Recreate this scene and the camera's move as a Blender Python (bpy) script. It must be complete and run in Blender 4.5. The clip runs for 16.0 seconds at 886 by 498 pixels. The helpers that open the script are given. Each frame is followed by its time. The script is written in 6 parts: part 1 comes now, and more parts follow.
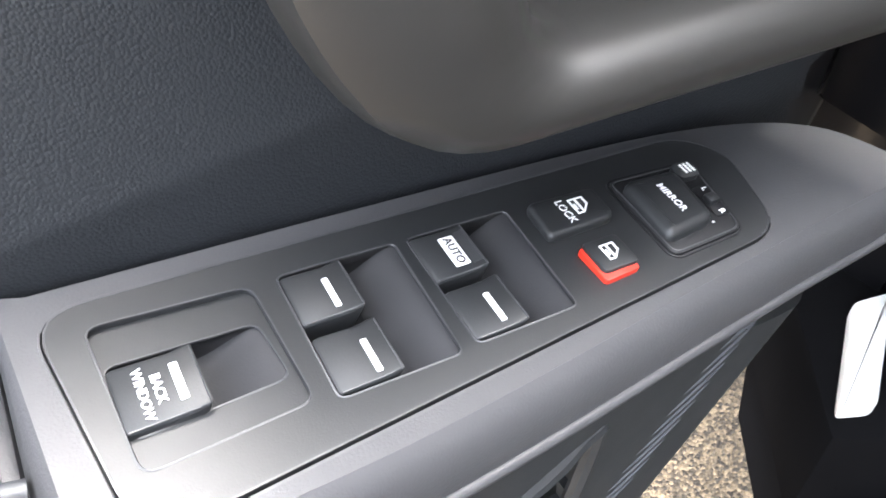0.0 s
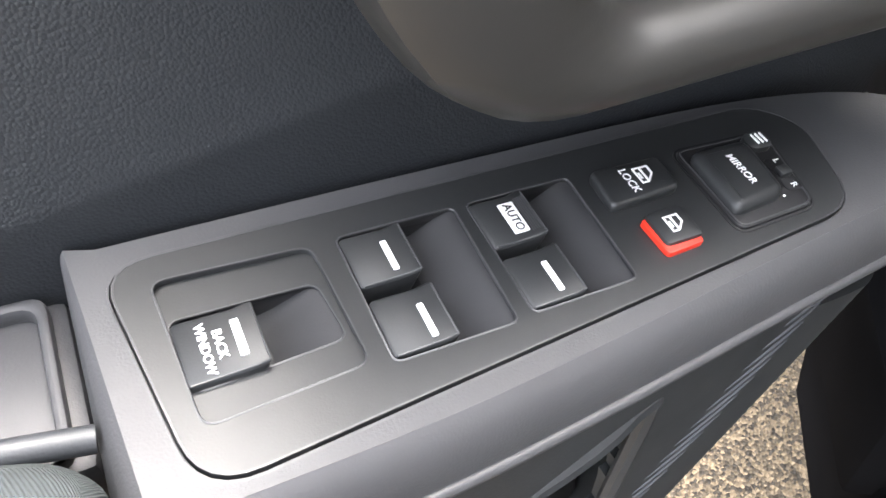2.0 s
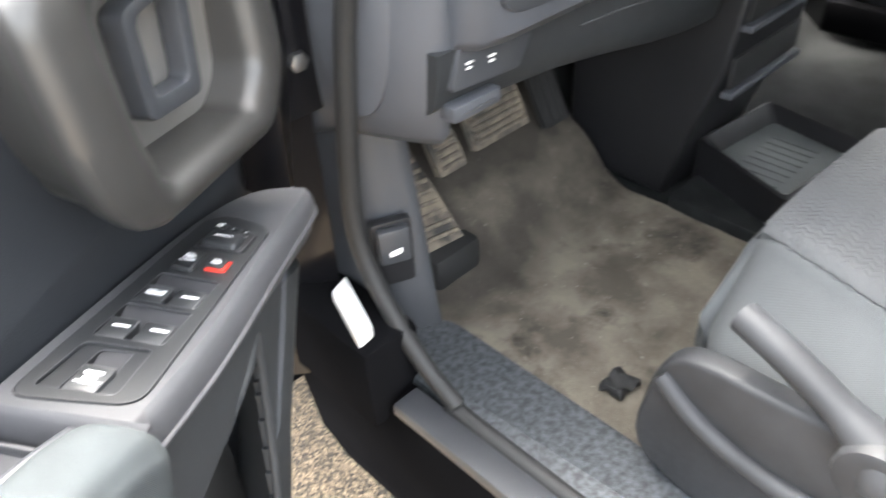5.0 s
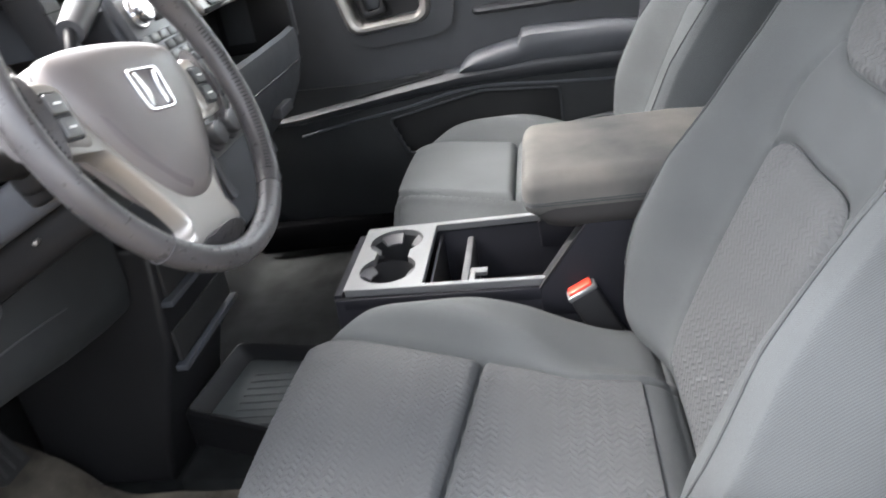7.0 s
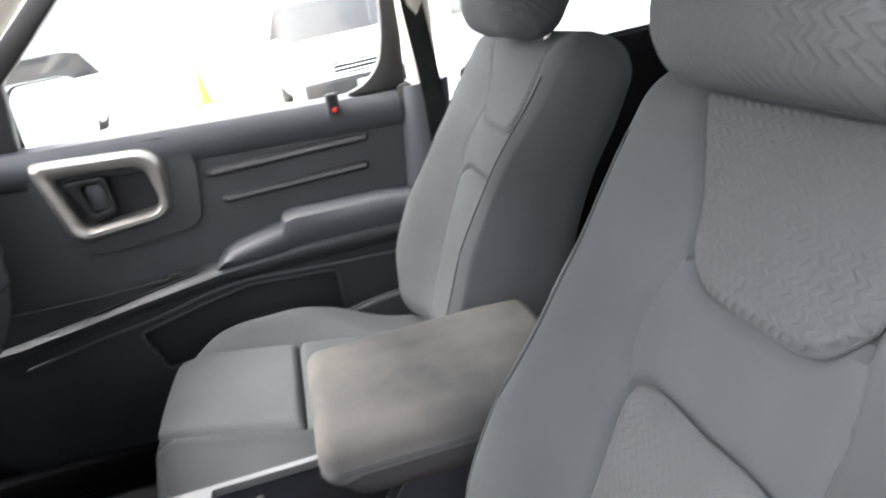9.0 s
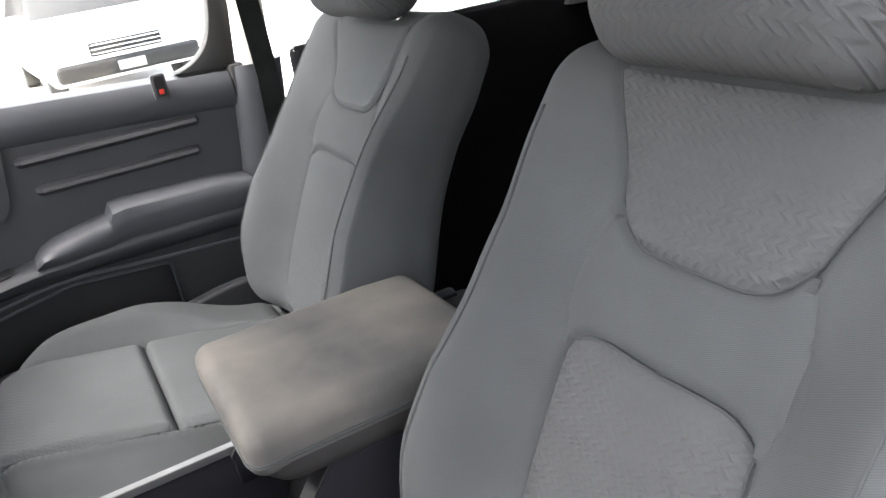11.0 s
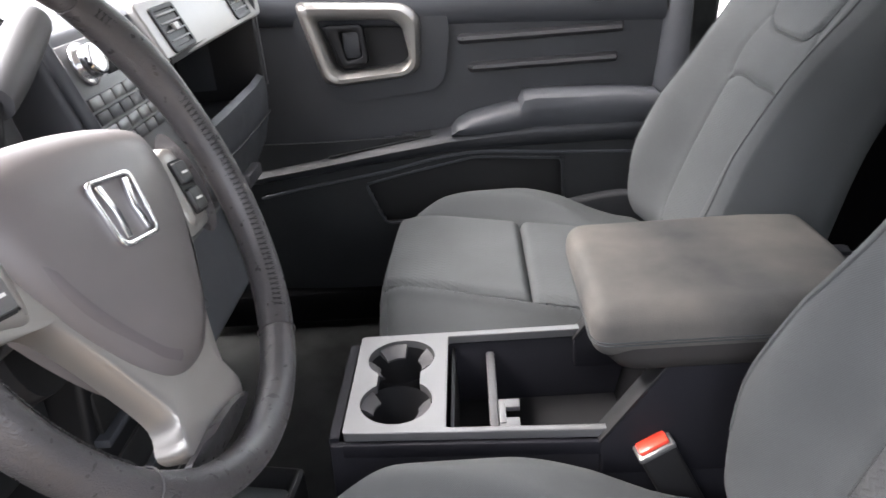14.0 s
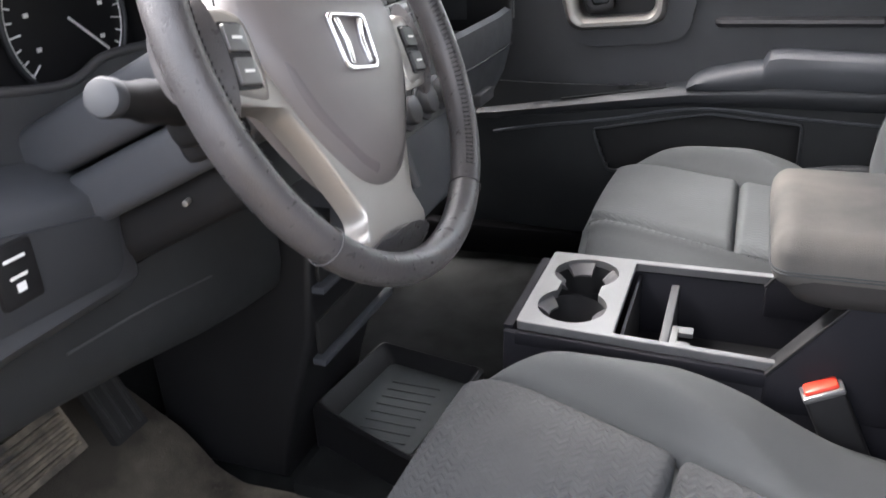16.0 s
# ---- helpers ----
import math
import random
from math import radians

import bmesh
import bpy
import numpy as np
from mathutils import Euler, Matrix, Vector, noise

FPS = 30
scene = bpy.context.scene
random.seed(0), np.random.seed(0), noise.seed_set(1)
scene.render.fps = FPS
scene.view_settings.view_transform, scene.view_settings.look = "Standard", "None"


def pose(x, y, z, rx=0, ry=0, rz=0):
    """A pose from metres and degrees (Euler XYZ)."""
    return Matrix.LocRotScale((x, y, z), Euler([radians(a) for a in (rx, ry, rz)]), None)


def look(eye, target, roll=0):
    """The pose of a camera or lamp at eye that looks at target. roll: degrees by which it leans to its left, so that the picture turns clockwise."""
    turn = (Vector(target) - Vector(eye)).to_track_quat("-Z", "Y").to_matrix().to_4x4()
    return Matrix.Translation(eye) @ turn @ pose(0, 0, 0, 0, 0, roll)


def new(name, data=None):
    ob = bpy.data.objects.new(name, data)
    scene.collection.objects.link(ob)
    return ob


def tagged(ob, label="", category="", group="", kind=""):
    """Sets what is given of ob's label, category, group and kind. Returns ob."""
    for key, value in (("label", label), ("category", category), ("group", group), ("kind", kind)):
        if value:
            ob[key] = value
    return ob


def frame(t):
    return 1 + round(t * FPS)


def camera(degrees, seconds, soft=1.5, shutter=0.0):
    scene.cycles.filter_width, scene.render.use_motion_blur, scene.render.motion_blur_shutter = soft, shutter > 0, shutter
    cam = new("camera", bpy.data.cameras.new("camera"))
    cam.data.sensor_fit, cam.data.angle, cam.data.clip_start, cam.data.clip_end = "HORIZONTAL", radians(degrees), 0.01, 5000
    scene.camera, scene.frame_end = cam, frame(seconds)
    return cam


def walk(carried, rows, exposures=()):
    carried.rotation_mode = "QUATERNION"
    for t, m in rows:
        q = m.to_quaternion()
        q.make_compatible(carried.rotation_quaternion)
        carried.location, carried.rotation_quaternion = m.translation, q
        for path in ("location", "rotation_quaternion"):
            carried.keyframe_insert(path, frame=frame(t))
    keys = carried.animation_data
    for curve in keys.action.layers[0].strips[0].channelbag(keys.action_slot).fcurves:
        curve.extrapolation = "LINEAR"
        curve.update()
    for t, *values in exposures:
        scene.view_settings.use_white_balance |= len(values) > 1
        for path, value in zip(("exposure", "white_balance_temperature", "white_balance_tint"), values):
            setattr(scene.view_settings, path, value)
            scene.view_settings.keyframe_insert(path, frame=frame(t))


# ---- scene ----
cam = camera(59.5, 16.0, shutter=0.35)
PATH = [
    (0, (-1.091, 0.051, 1.299), (-1.318, 1.371, -0.186), -6.7),
    (0.5, (-1.085, 0.059, 1.29), (-1.443, 1.32, -0.22), -10.4),
    (1, (-1.085, 0.061, 1.293), (-1.477, 1.277, -0.245), -11.5),
    (1.5, (-1.089, 0.055, 1.296), (-1.453, 1.272, -0.248), -10.0),
    (2, (-1.092, 0.054, 1.3), (-1.459, 1.271, -0.244), -10.0),
    (2.5, (-1.101, 0.051, 1.308), (-1.489, 1.259, -0.237), -10.9),
    (3, (-1.133, 0.017, 1.348), (-1.438, 1.224, -0.217), -7.9),
    (3.2, (-1.155, -0.005, 1.373), (-1.373, 1.202, -0.207), -5.3),
    (5.3, (-1.247, -0.264, 1.468), (-0.006, 0.791, 0.307), -4.3),
    (5.5, (-1.239, -0.288, 1.477), (0.116, 0.683, 0.371), -4.3),
    (5.6, (-1.243, -0.302, 1.484), (0.17, 0.623, 0.413), -4.5),
    (6, (-1.242, -0.36, 1.508), (0.329, 0.402, 0.534), -7.0),
    (6.5, (-1.206, -0.348, 1.509), (0.481, 0.212, 0.591), -9.2),
    (7, (-1.11, -0.339, 1.49), (0.666, -0.019, 0.627), -10.1),
    (7.5, (-1.083, -0.318, 1.498), (0.757, -0.157, 0.73), -10.0),
    (8, (-1.006, -0.33, 1.509), (0.864, -0.344, 0.798), -10.7),
    (8.5, (-0.899, -0.352, 1.523), (0.978, -0.469, 0.844), -12.4),
    (9, (-0.848, -0.349, 1.53), (1.02, -0.633, 0.874), -12.0),
    (9.2, (-0.837, -0.344, 1.541), (1.023, -0.754, 0.932), -11.8),
    (11.3, (-0.813, -0.204, 1.552), (0.831, -1.011, 0.749), -9.1),
    (11.5, (-0.814, -0.208, 1.537), (0.854, -0.936, 0.708), -8.6),
    (12, (-0.835, -0.213, 1.527), (0.9, -0.679, 0.648), -8.1),
    (12.5, (-0.848, -0.22, 1.525), (0.931, -0.535, 0.668), -7.8),
    (13, (-0.851, -0.209, 1.521), (0.951, -0.371, 0.671), -7.1),
    (13.5, (-0.852, -0.195, 1.516), (0.968, -0.192, 0.686), -6.0),
    (14, (-0.845, -0.176, 1.509), (0.977, -0.071, 0.69), -5.2),
    (14.5, (-0.856, -0.167, 1.511), (0.96, 0.076, 0.707), -5.2),
    (15, (-0.88, -0.182, 1.505), (0.912, 0.241, 0.723), -5.1),
    (15.5, (-0.909, -0.213, 1.477), (0.833, 0.386, 0.699), -4.9),
    (16, (-0.941, -0.239, 1.443), (0.75, 0.448, 0.623), -3.3),
]
walk(cam, [(t, look(eye, target, roll)) for t, eye, target, roll in PATH], exposures=[(0, 4.65, 6450, 10), (0.5, 4.41, 6550, 10), (2.1, 4.40, 6650, 10), (2.5, 3.45, 6600, 10), (3.2, 3.98, 6600, 10), (4.5, 4.2, 6650, 9), (5.3, 5.1, 6600, 8), (6.4, 5.0, 6450, 8), (7, 4.03, 6450, 10), (8, 4.0, 6450, 11), (9.2, 3.85, 6450, 11), (11.3, 3.7, 6550, 12), (13, 3.65, 6550, 14), (15, 3.65, 6500, 13), (16, 3.8, 6500, 13)])

# ---- light: bright overcast day, the driver's door stands open ----
world = bpy.data.worlds.new("overcast_sky")
scene.world = world
world.use_nodes = True
wn, wl = world.node_tree.nodes, world.node_tree.links
sky = wn.new("ShaderNodeTexSky")
sky.sky_type = "NISHITA"
sky.sun_disc = False
sky.sun_elevation, sky.sun_rotation = radians(54), radians(14)
sky.air_density, sky.dust_density, sky.ozone_density = 1.0, 6.0, 1.0
soft_sky = wn.new("ShaderNodeHueSaturation")
soft_sky.inputs["Saturation"].default_value = 0.32
wl.new(sky.outputs[0], soft_sky.inputs["Color"])
wl.new(soft_sky.outputs[0], wn["Background"].inputs[0])
wn["Background"].inputs[1].default_value = 0.15
sun_data = bpy.data.lights.new("sun", "SUN")
sun_data.energy, sun_data.angle, sun_data.color = 0.25, radians(25), (1.0, 0.97, 0.92)
sun = new("sun", sun_data)
sun.matrix_basis = look((1.75, 7.0, 9.9), (0, 0, 0))

# ---- materials ----
def material(name, col, rough=0.55, metal=0.0, var=0.15, vscale=5.0, bump=0.0, bscale=400.0, kind="noise", coat=0.0, col2=None, spec=0.5, vrough=0.0, tone=0.0):
    """A surface with a base colour that varies slowly, and a fine relief of the given kind."""
    m = bpy.data.materials.new(name)
    m.use_nodes = True
    n, l = m.node_tree.nodes, m.node_tree.links
    b = n["Principled BSDF"]
    b.inputs["Roughness"].default_value, b.inputs["Metallic"].default_value = rough, metal
    b.inputs["Specular IOR Level"].default_value = spec
    b.inputs["Coat Weight"].default_value = coat
    b.inputs["Coat Roughness"].default_value = 0.06
    co = n.new("ShaderNodeTexCoord")
    big = n.new("ShaderNodeTexNoise")
    big.inputs["Scale"].default_value, big.inputs["Detail"].default_value = vscale, 5
    l.new(co.outputs["Object"], big.inputs["Vector"])
    ramp = n.new("ShaderNodeMix")
    ramp.data_type = "RGBA"
    dark = [c * (1 - var) for c in col] if col2 is None else col
    light = [min(1, c * (1 + var)) for c in col] if col2 is None else col2
    ramp.inputs["A"].default_value, ramp.inputs["B"].default_value = (*dark, 1), (*light, 1)
    spread = n.new("ShaderNodeMapRange")
    spread.inputs["From Min"].default_value, spread.inputs["From Max"].default_value = 0.35, 0.65
    l.new(big.outputs[0], spread.inputs[0])
    l.new(spread.outputs[0], ramp.inputs["Factor"])
    l.new(ramp.outputs["Result"], b.inputs["Base Color"])
    if vrough:
        r = n.new("ShaderNodeMapRange")
        r.inputs["To Min"].default_value, r.inputs["To Max"].default_value = rough - vrough, rough + vrough
        fine = n.new("ShaderNodeTexNoise")
        fine.inputs["Scale"].default_value = vscale * 9
        l.new(co.outputs["Object"], fine.inputs["Vector"])
        l.new(fine.outputs[0], r.inputs[0])
        l.new(r.outputs[0], b.inputs["Roughness"])
    if bump:
        bp = n.new("ShaderNodeBump")
        bp.inputs["Strength"].default_value, bp.inputs["Distance"].default_value = bump, 0.6 / bscale
        if kind == "leather":
            t = n.new("ShaderNodeTexVoronoi")
            t.feature = "SMOOTH_F1"
            t.inputs["Smoothness"].default_value = 0.6
            t.inputs["Scale"].default_value = bscale
            warp = n.new("ShaderNodeTexNoise")
            warp.inputs["Scale"].default_value = bscale * 0.35
            add = n.new("ShaderNodeVectorMath")
            add.operation = "MULTIPLY_ADD"
            add.inputs[1].default_value = (0.006, 0.006, 0.006)
            l.new(co.outputs["Object"], warp.inputs["Vector"])
            l.new(warp.outputs["Color"], add.inputs[0])
            l.new(co.outputs["Object"], add.inputs[2])
            l.new(add.outputs[0], t.inputs["Vector"])
            out, bp.invert = t.outputs["Distance"], True
        elif kind == "grain":
            t = n.new("ShaderNodeTexVoronoi")
            t.inputs["Scale"].default_value, t.inputs["Randomness"].default_value = bscale, 0.9
            l.new(co.outputs["Object"], t.inputs["Vector"])
            out, bp.invert = t.outputs["Distance"], True
        elif kind in ("twill", "ribs"):
            t = n.new("ShaderNodeTexWave")
            t.wave_type, t.bands_direction = "BANDS", "X"
            t.inputs["Scale"].default_value = bscale
            t.inputs["Distortion"].default_value = 0.1
            across = n.new("ShaderNodeVectorMath")
            across.operation = "DOT_PRODUCT"
            across.inputs[1].default_value = (0.93, 0.37, 0) if kind == "twill" else (1, 0, 0)
            l.new(co.outputs["UV" if kind == "twill" else "Object"], across.inputs[0])
            l.new(across.outputs["Value"], t.inputs["Vector"])
            out = t.outputs["Fac"]
            if tone:
                threads = n.new("ShaderNodeMapRange")
                threads.inputs["To Min"].default_value, threads.inputs["To Max"].default_value = 1 - tone, 1 + tone
                l.new(out, threads.inputs[0])
                dye = n.new("ShaderNodeVectorMath")
                dye.operation = "SCALE"
                l.new(ramp.outputs["Result"], dye.inputs[0])
                l.new(threads.outputs[0], dye.inputs["Scale"])
                l.new(dye.outputs[0], b.inputs["Base Color"])
        elif kind == "cell":
            t = n.new("ShaderNodeTexVoronoi")
            t.inputs["Scale"].default_value = bscale
            l.new(co.outputs["Object"], t.inputs["Vector"])
            out = t.outputs["Distance"]
            stone = n.new("ShaderNodeSeparateColor")
            l.new(t.outputs["Color"], stone.inputs[0])
            shade = n.new("ShaderNodeMath")
            shade.operation = "POWER"
            shade.inputs[1].default_value = 1.6
            l.new(stone.outputs[0], shade.inputs[0])
            l.new(shade.outputs[0], ramp.inputs["Factor"])
        else:
            t = n.new("ShaderNodeTexNoise")
            t.inputs["Scale"].default_value, t.inputs["Detail"].default_value = bscale, 3
            l.new(co.outputs["Object"], t.inputs["Vector"])
            out = t.outputs[0]
        l.new(out, bp.inputs["Height"])
        l.new(bp.outputs[0], b.inputs["Normal"])
    return m


VINYL = material("black_grained_vinyl", (0.0155, 0.017, 0.0195), 0.48, var=0.15, bump=0.3, bscale=860, kind="grain", spec=0.36)
PLASTIC = material("dark_grey_plastic", (0.031, 0.033, 0.037), 0.5, var=0.12, bump=0.18, bscale=900, vrough=0.06)
PLASTIC_SOFT = material("charcoal_plastic", (0.048, 0.051, 0.058), 0.52, var=0.1, bump=0.15, bscale=900, vrough=0.06)
PLASTIC_GREY = material("grey_armrest_plastic", (0.050, 0.050, 0.053), 0.49, var=0.08, bump=0.2, bscale=1100, vrough=0.05, spec=0.4)
PLASTIC_BLACK = material("black_plastic", (0.012, 0.012, 0.013), 0.5, var=0.2, bump=0.1, bscale=900, spec=0.3)
SWITCH = material("black_switch_plastic", (0.017, 0.018, 0.019), 0.46, var=0.1, bump=0.12, bscale=1500)
SILVER = material("silver_painted_plastic", (0.30, 0.288, 0.272), 0.36, metal=0.7, var=0.05, bump=0.05, bscale=1500)
SHIELD = material("worn_black_side_plastic", (0.020, 0.021, 0.023), 0.55, var=0.25, vscale=12, bump=0.15, bscale=900, vrough=0.08, spec=0.25)
SPOKE_SILVER = material("pale_silver_painted_plastic", (0.37, 0.355, 0.335), 0.38, metal=0.7, var=0.06, bump=0.05, bscale=1500, vrough=0.05)
CONSOLE_GREY = material("grey_metallic_plastic", (0.135, 0.135, 0.135), 0.38, metal=0.4, var=0.08, bump=0.1, bscale=1200, vrough=0.06)
CONSOLE_DARK = material("dark_console_plastic", (0.012, 0.012, 0.015), 0.65, var=0.12, bump=0.15, bscale=900, vrough=0.06, spec=0.12)
TRIM_SILVER = material("bright_silver_paint", (0.27, 0.26, 0.25), 0.36, metal=0.45, var=0.05, bump=0.05, bscale=1500)
DOOR_DARK = material("black_door_plastic", (0.025, 0.0265, 0.028), 0.55, var=0.15, bump=0.15, bscale=900, vrough=0.06, spec=0.25)
# darker copy of SILVER: the shade on the driver's pull is in its colour
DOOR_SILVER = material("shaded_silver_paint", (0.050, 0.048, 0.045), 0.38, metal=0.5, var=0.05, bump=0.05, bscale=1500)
# paler grey for the edge highlights painted on the switch panel
EDGE_HIGHLIGHT = material("edge_highlight_grey", (0.045, 0.045, 0.048), 0.35, var=0.2, vscale=60)
CHROME = material("chrome", (0.8, 0.8, 0.82), 0.12, metal=1.0, var=0.03)
FABRIC = material("grey_twill_fabric", (0.0515, 0.0555, 0.0575), 0.9, var=0.14, vscale=4, bump=0.14, bscale=210, kind="twill", spec=0.2, tone=0.15)
def zigzag_cloth(name, colour, relief):
    """Grey cloth with rows of short embossed zigzags, rubbed flat in places."""
    m = material(name, colour, 0.92, var=0.08, vscale=6, spec=0.2)
    n, l = m.node_tree.nodes, m.node_tree.links

    def calc(op, a, b=None):
        k = n.new("ShaderNodeMath")
        k.operation = op
        for i, v in enumerate((a, b)):
            if isinstance(v, (int, float)):
                k.inputs[i].default_value = v
            elif v is not None:
                l.new(v, k.inputs[i])
        return k.outputs[0]

    co = n.new("ShaderNodeTexCoord")
    xyz = n.new("ShaderNodeSeparateXYZ")
    l.new(co.outputs["Object"], xyz.inputs[0])
    v = calc("SUBTRACT", xyz.outputs["Z"], xyz.outputs["Y"])
    row = calc("FLOOR", calc("DIVIDE", v, 0.034), 0)
    u = calc("ADD", xyz.outputs["X"], calc("MULTIPLY", row, 0.0037))
    zig = calc("PINGPONG", v, 0.0080)
    wave = calc("SINE", calc("MULTIPLY", calc("ADD", u, zig), 2 * math.pi / 0.0105), 0)
    ridge = calc("POWER", calc("MAXIMUM", calc("MULTIPLY_ADD", wave, 0.5), 0.0), 2.0)
    worn = n.new("ShaderNodeTexNoise")
    worn.inputs["Scale"].default_value = 9
    l.new(co.outputs["Object"], worn.inputs["Vector"])
    mask = n.new("ShaderNodeMapRange")
    mask.inputs["From Min"].default_value, mask.inputs["From Max"].default_value = 0.38, 0.62
    mask.inputs["To Min"].default_value = 0.16
    l.new(worn.outputs[0], mask.inputs[0])
    fine = n.new("ShaderNodeTexNoise")
    fine.inputs["Scale"].default_value = 900
    l.new(co.outputs["Object"], fine.inputs["Vector"])
    height = calc("ADD", calc("MULTIPLY", ridge, mask.outputs[0]), calc("MULTIPLY", fine.outputs[0], 0.35))
    bp = n.new("ShaderNodeBump")
    bp.inputs["Strength"].default_value, bp.inputs["Distance"].default_value = relief, 0.0022
    l.new(height, bp.inputs["Height"])
    l.new(bp.outputs[0], n["Principled BSDF"].inputs["Normal"])
    return m


FABRIC_IN = zigzag_cloth("zigzag_woven_fabric", (0.060, 0.0625, 0.0645), 0.65)
FABRIC_FLAT = zigzag_cloth("worn_flat_woven_fabric", (0.0545, 0.0590, 0.0610), 0.22)
PAD_CLOTH = material("ribbed_pad_fabric", (0.032, 0.037, 0.0385), 0.85, var=0.15, vscale=30, bump=0.45, bscale=270, kind="twill", spec=0.3)
FABRIC_ARM = material("worn_armrest_fabric", (0.047, 0.048, 0.048), 0.92, var=0.1, vscale=7, bump=0.5, bscale=700, col2=(0.098, 0.092, 0.084), spec=0.2)
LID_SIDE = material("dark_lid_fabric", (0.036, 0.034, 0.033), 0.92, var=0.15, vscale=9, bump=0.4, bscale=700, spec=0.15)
WELL = material("matt_black_plastic", (0.024, 0.024, 0.026), 0.6, var=0.1, bump=0.15, bscale=1500, spec=0.35)
LEATHER = material("worn_grey_leather", (0.056, 0.053, 0.055), 0.30, var=0.2, vscale=14, bump=0.4, bscale=850, kind="leather", vrough=0.08)
LEATHER_SMOOTH = material("smooth_grey_cover", (0.130, 0.119, 0.118), 0.40, var=0.06, vscale=10, bump=0.1, bscale=900, vrough=0.05)
RIBBED = material("ribbed_dark_plastic", (0.100, 0.090, 0.092), 0.42, var=0.08, bump=0.35, bscale=210, kind="twill")
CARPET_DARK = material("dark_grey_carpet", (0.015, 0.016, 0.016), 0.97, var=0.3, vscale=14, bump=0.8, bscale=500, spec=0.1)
RUBBER = material("black_rubber", (0.012, 0.012, 0.012), 0.65, var=0.2, bump=0.2, bscale=500)
LINER = material("grey_rubber_liner", (0.060, 0.066, 0.066), 0.6, var=0.12, vscale=20, bump=0.2, bscale=500)
RUBBER_DIRTY = material("dusty_black_rubber", (0.03, 0.028, 0.026), 0.8, vscale=25, bump=0.3, bscale=500, col2=(0.2, 0.165, 0.125))
PAINT = material("black_car_paint", (0.005, 0.005, 0.006), 0.28, var=0.1, coat=0.35, spec=0.3)
JAMB_BLACK = material("black_sill_cladding", (0.005, 0.005, 0.0055), 0.9, var=0.2, bump=0.2, bscale=600, spec=0.0)
STEEL = material("bare_steel", (0.5, 0.5, 0.5), 0.35, metal=1.0, var=0.15, vscale=60)
HEADLINER = material("beige_headliner", (0.55, 0.52, 0.47), 0.9, var=0.05, bump=0.3, bscale=700)
WHITE_INK = material("white_print", (0.8, 0.8, 0.8), 0.5, var=0.02)
RED = material("red_plastic", (0.58, 0.03, 0.015), 0.4, var=0.06)
RED_BUTTON = material("red_buckle_button", (0.72, 0.055, 0.03), 0.35, var=0.05)
# white for small marks and for the sky reflection painted on the jamb
WHITE_PATCH = material("white_mark_and_reflection", (0.8, 0.8, 0.78), 0.5, var=0.03)
ASPHALT = material("exposed_aggregate_asphalt", (0.020, 0.015, 0.010), 0.9, vscale=170, bump=1.0, bscale=170, kind="cell", col2=(0.215, 0.160, 0.100))
CONCRETE = material("pale_concrete", (0.42, 0.41, 0.39), 0.9, vscale=2, bump=0.4, bscale=60, col2=(0.55, 0.54, 0.52))
WHITE_PAINT = material("white_car_paint", (0.75, 0.75, 0.75), 0.3, var=0.03, coat=0.6)
ORANGE = material("orange_yellow_cone_plastic", (0.85, 0.40, 0.02), 0.5, var=0.08)
WOOD = material("dusty_worn_sill_plastic", (0.016, 0.018, 0.021), 0.6, vscale=110, bump=0.3, bscale=300, col2=(0.060, 0.067, 0.072))

TINT = bpy.data.materials.new("tinted_window_glass")
TINT.use_nodes = True
_g = TINT.node_tree.nodes["Principled BSDF"]
_g.inputs["Transmission Weight"].default_value, _g.inputs["Roughness"].default_value, _g.inputs["IOR"].default_value = 1.0, 0.0, 1.45
_g.inputs["Base Color"].default_value = (0.42, 0.46, 0.44, 1)
GLASS = bpy.data.materials.new("window_glass")
GLASS.use_nodes = True
_g = GLASS.node_tree.nodes["Principled BSDF"]
_g.inputs["Transmission Weight"].default_value, _g.inputs["Roughness"].default_value, _g.inputs["IOR"].default_value = 1.0, 0.0, 1.45
_g.inputs["Base Color"].default_value = (0.93, 0.97, 0.95, 1)
MIRROR = bpy.data.materials.new("mirror_glass")
MIRROR.use_nodes = True
_g = MIRROR.node_tree.nodes["Principled BSDF"]
_g.inputs["Metallic"].default_value, _g.inputs["Roughness"].default_value = 1.0, 0.02
_g.inputs["Base Color"].default_value = (0.85, 0.87, 0.88, 1)

# ---- building helpers ----
BASE = {}


def thing(name, label, category, at=(0, 0, 0), m=None, group="", kind=""):
    """An empty that carries parts. Parts are given in the coordinates in which `at` is given, or in those of the pose m."""
    ob = new(name)
    ob.empty_display_size = 0.05
    if m is None:
        ob.location, BASE[ob] = at, Vector(at)
    else:
        ob.matrix_basis, BASE[ob] = m, Vector((0, 0, 0))
    return tagged(ob, label, category, group, kind)


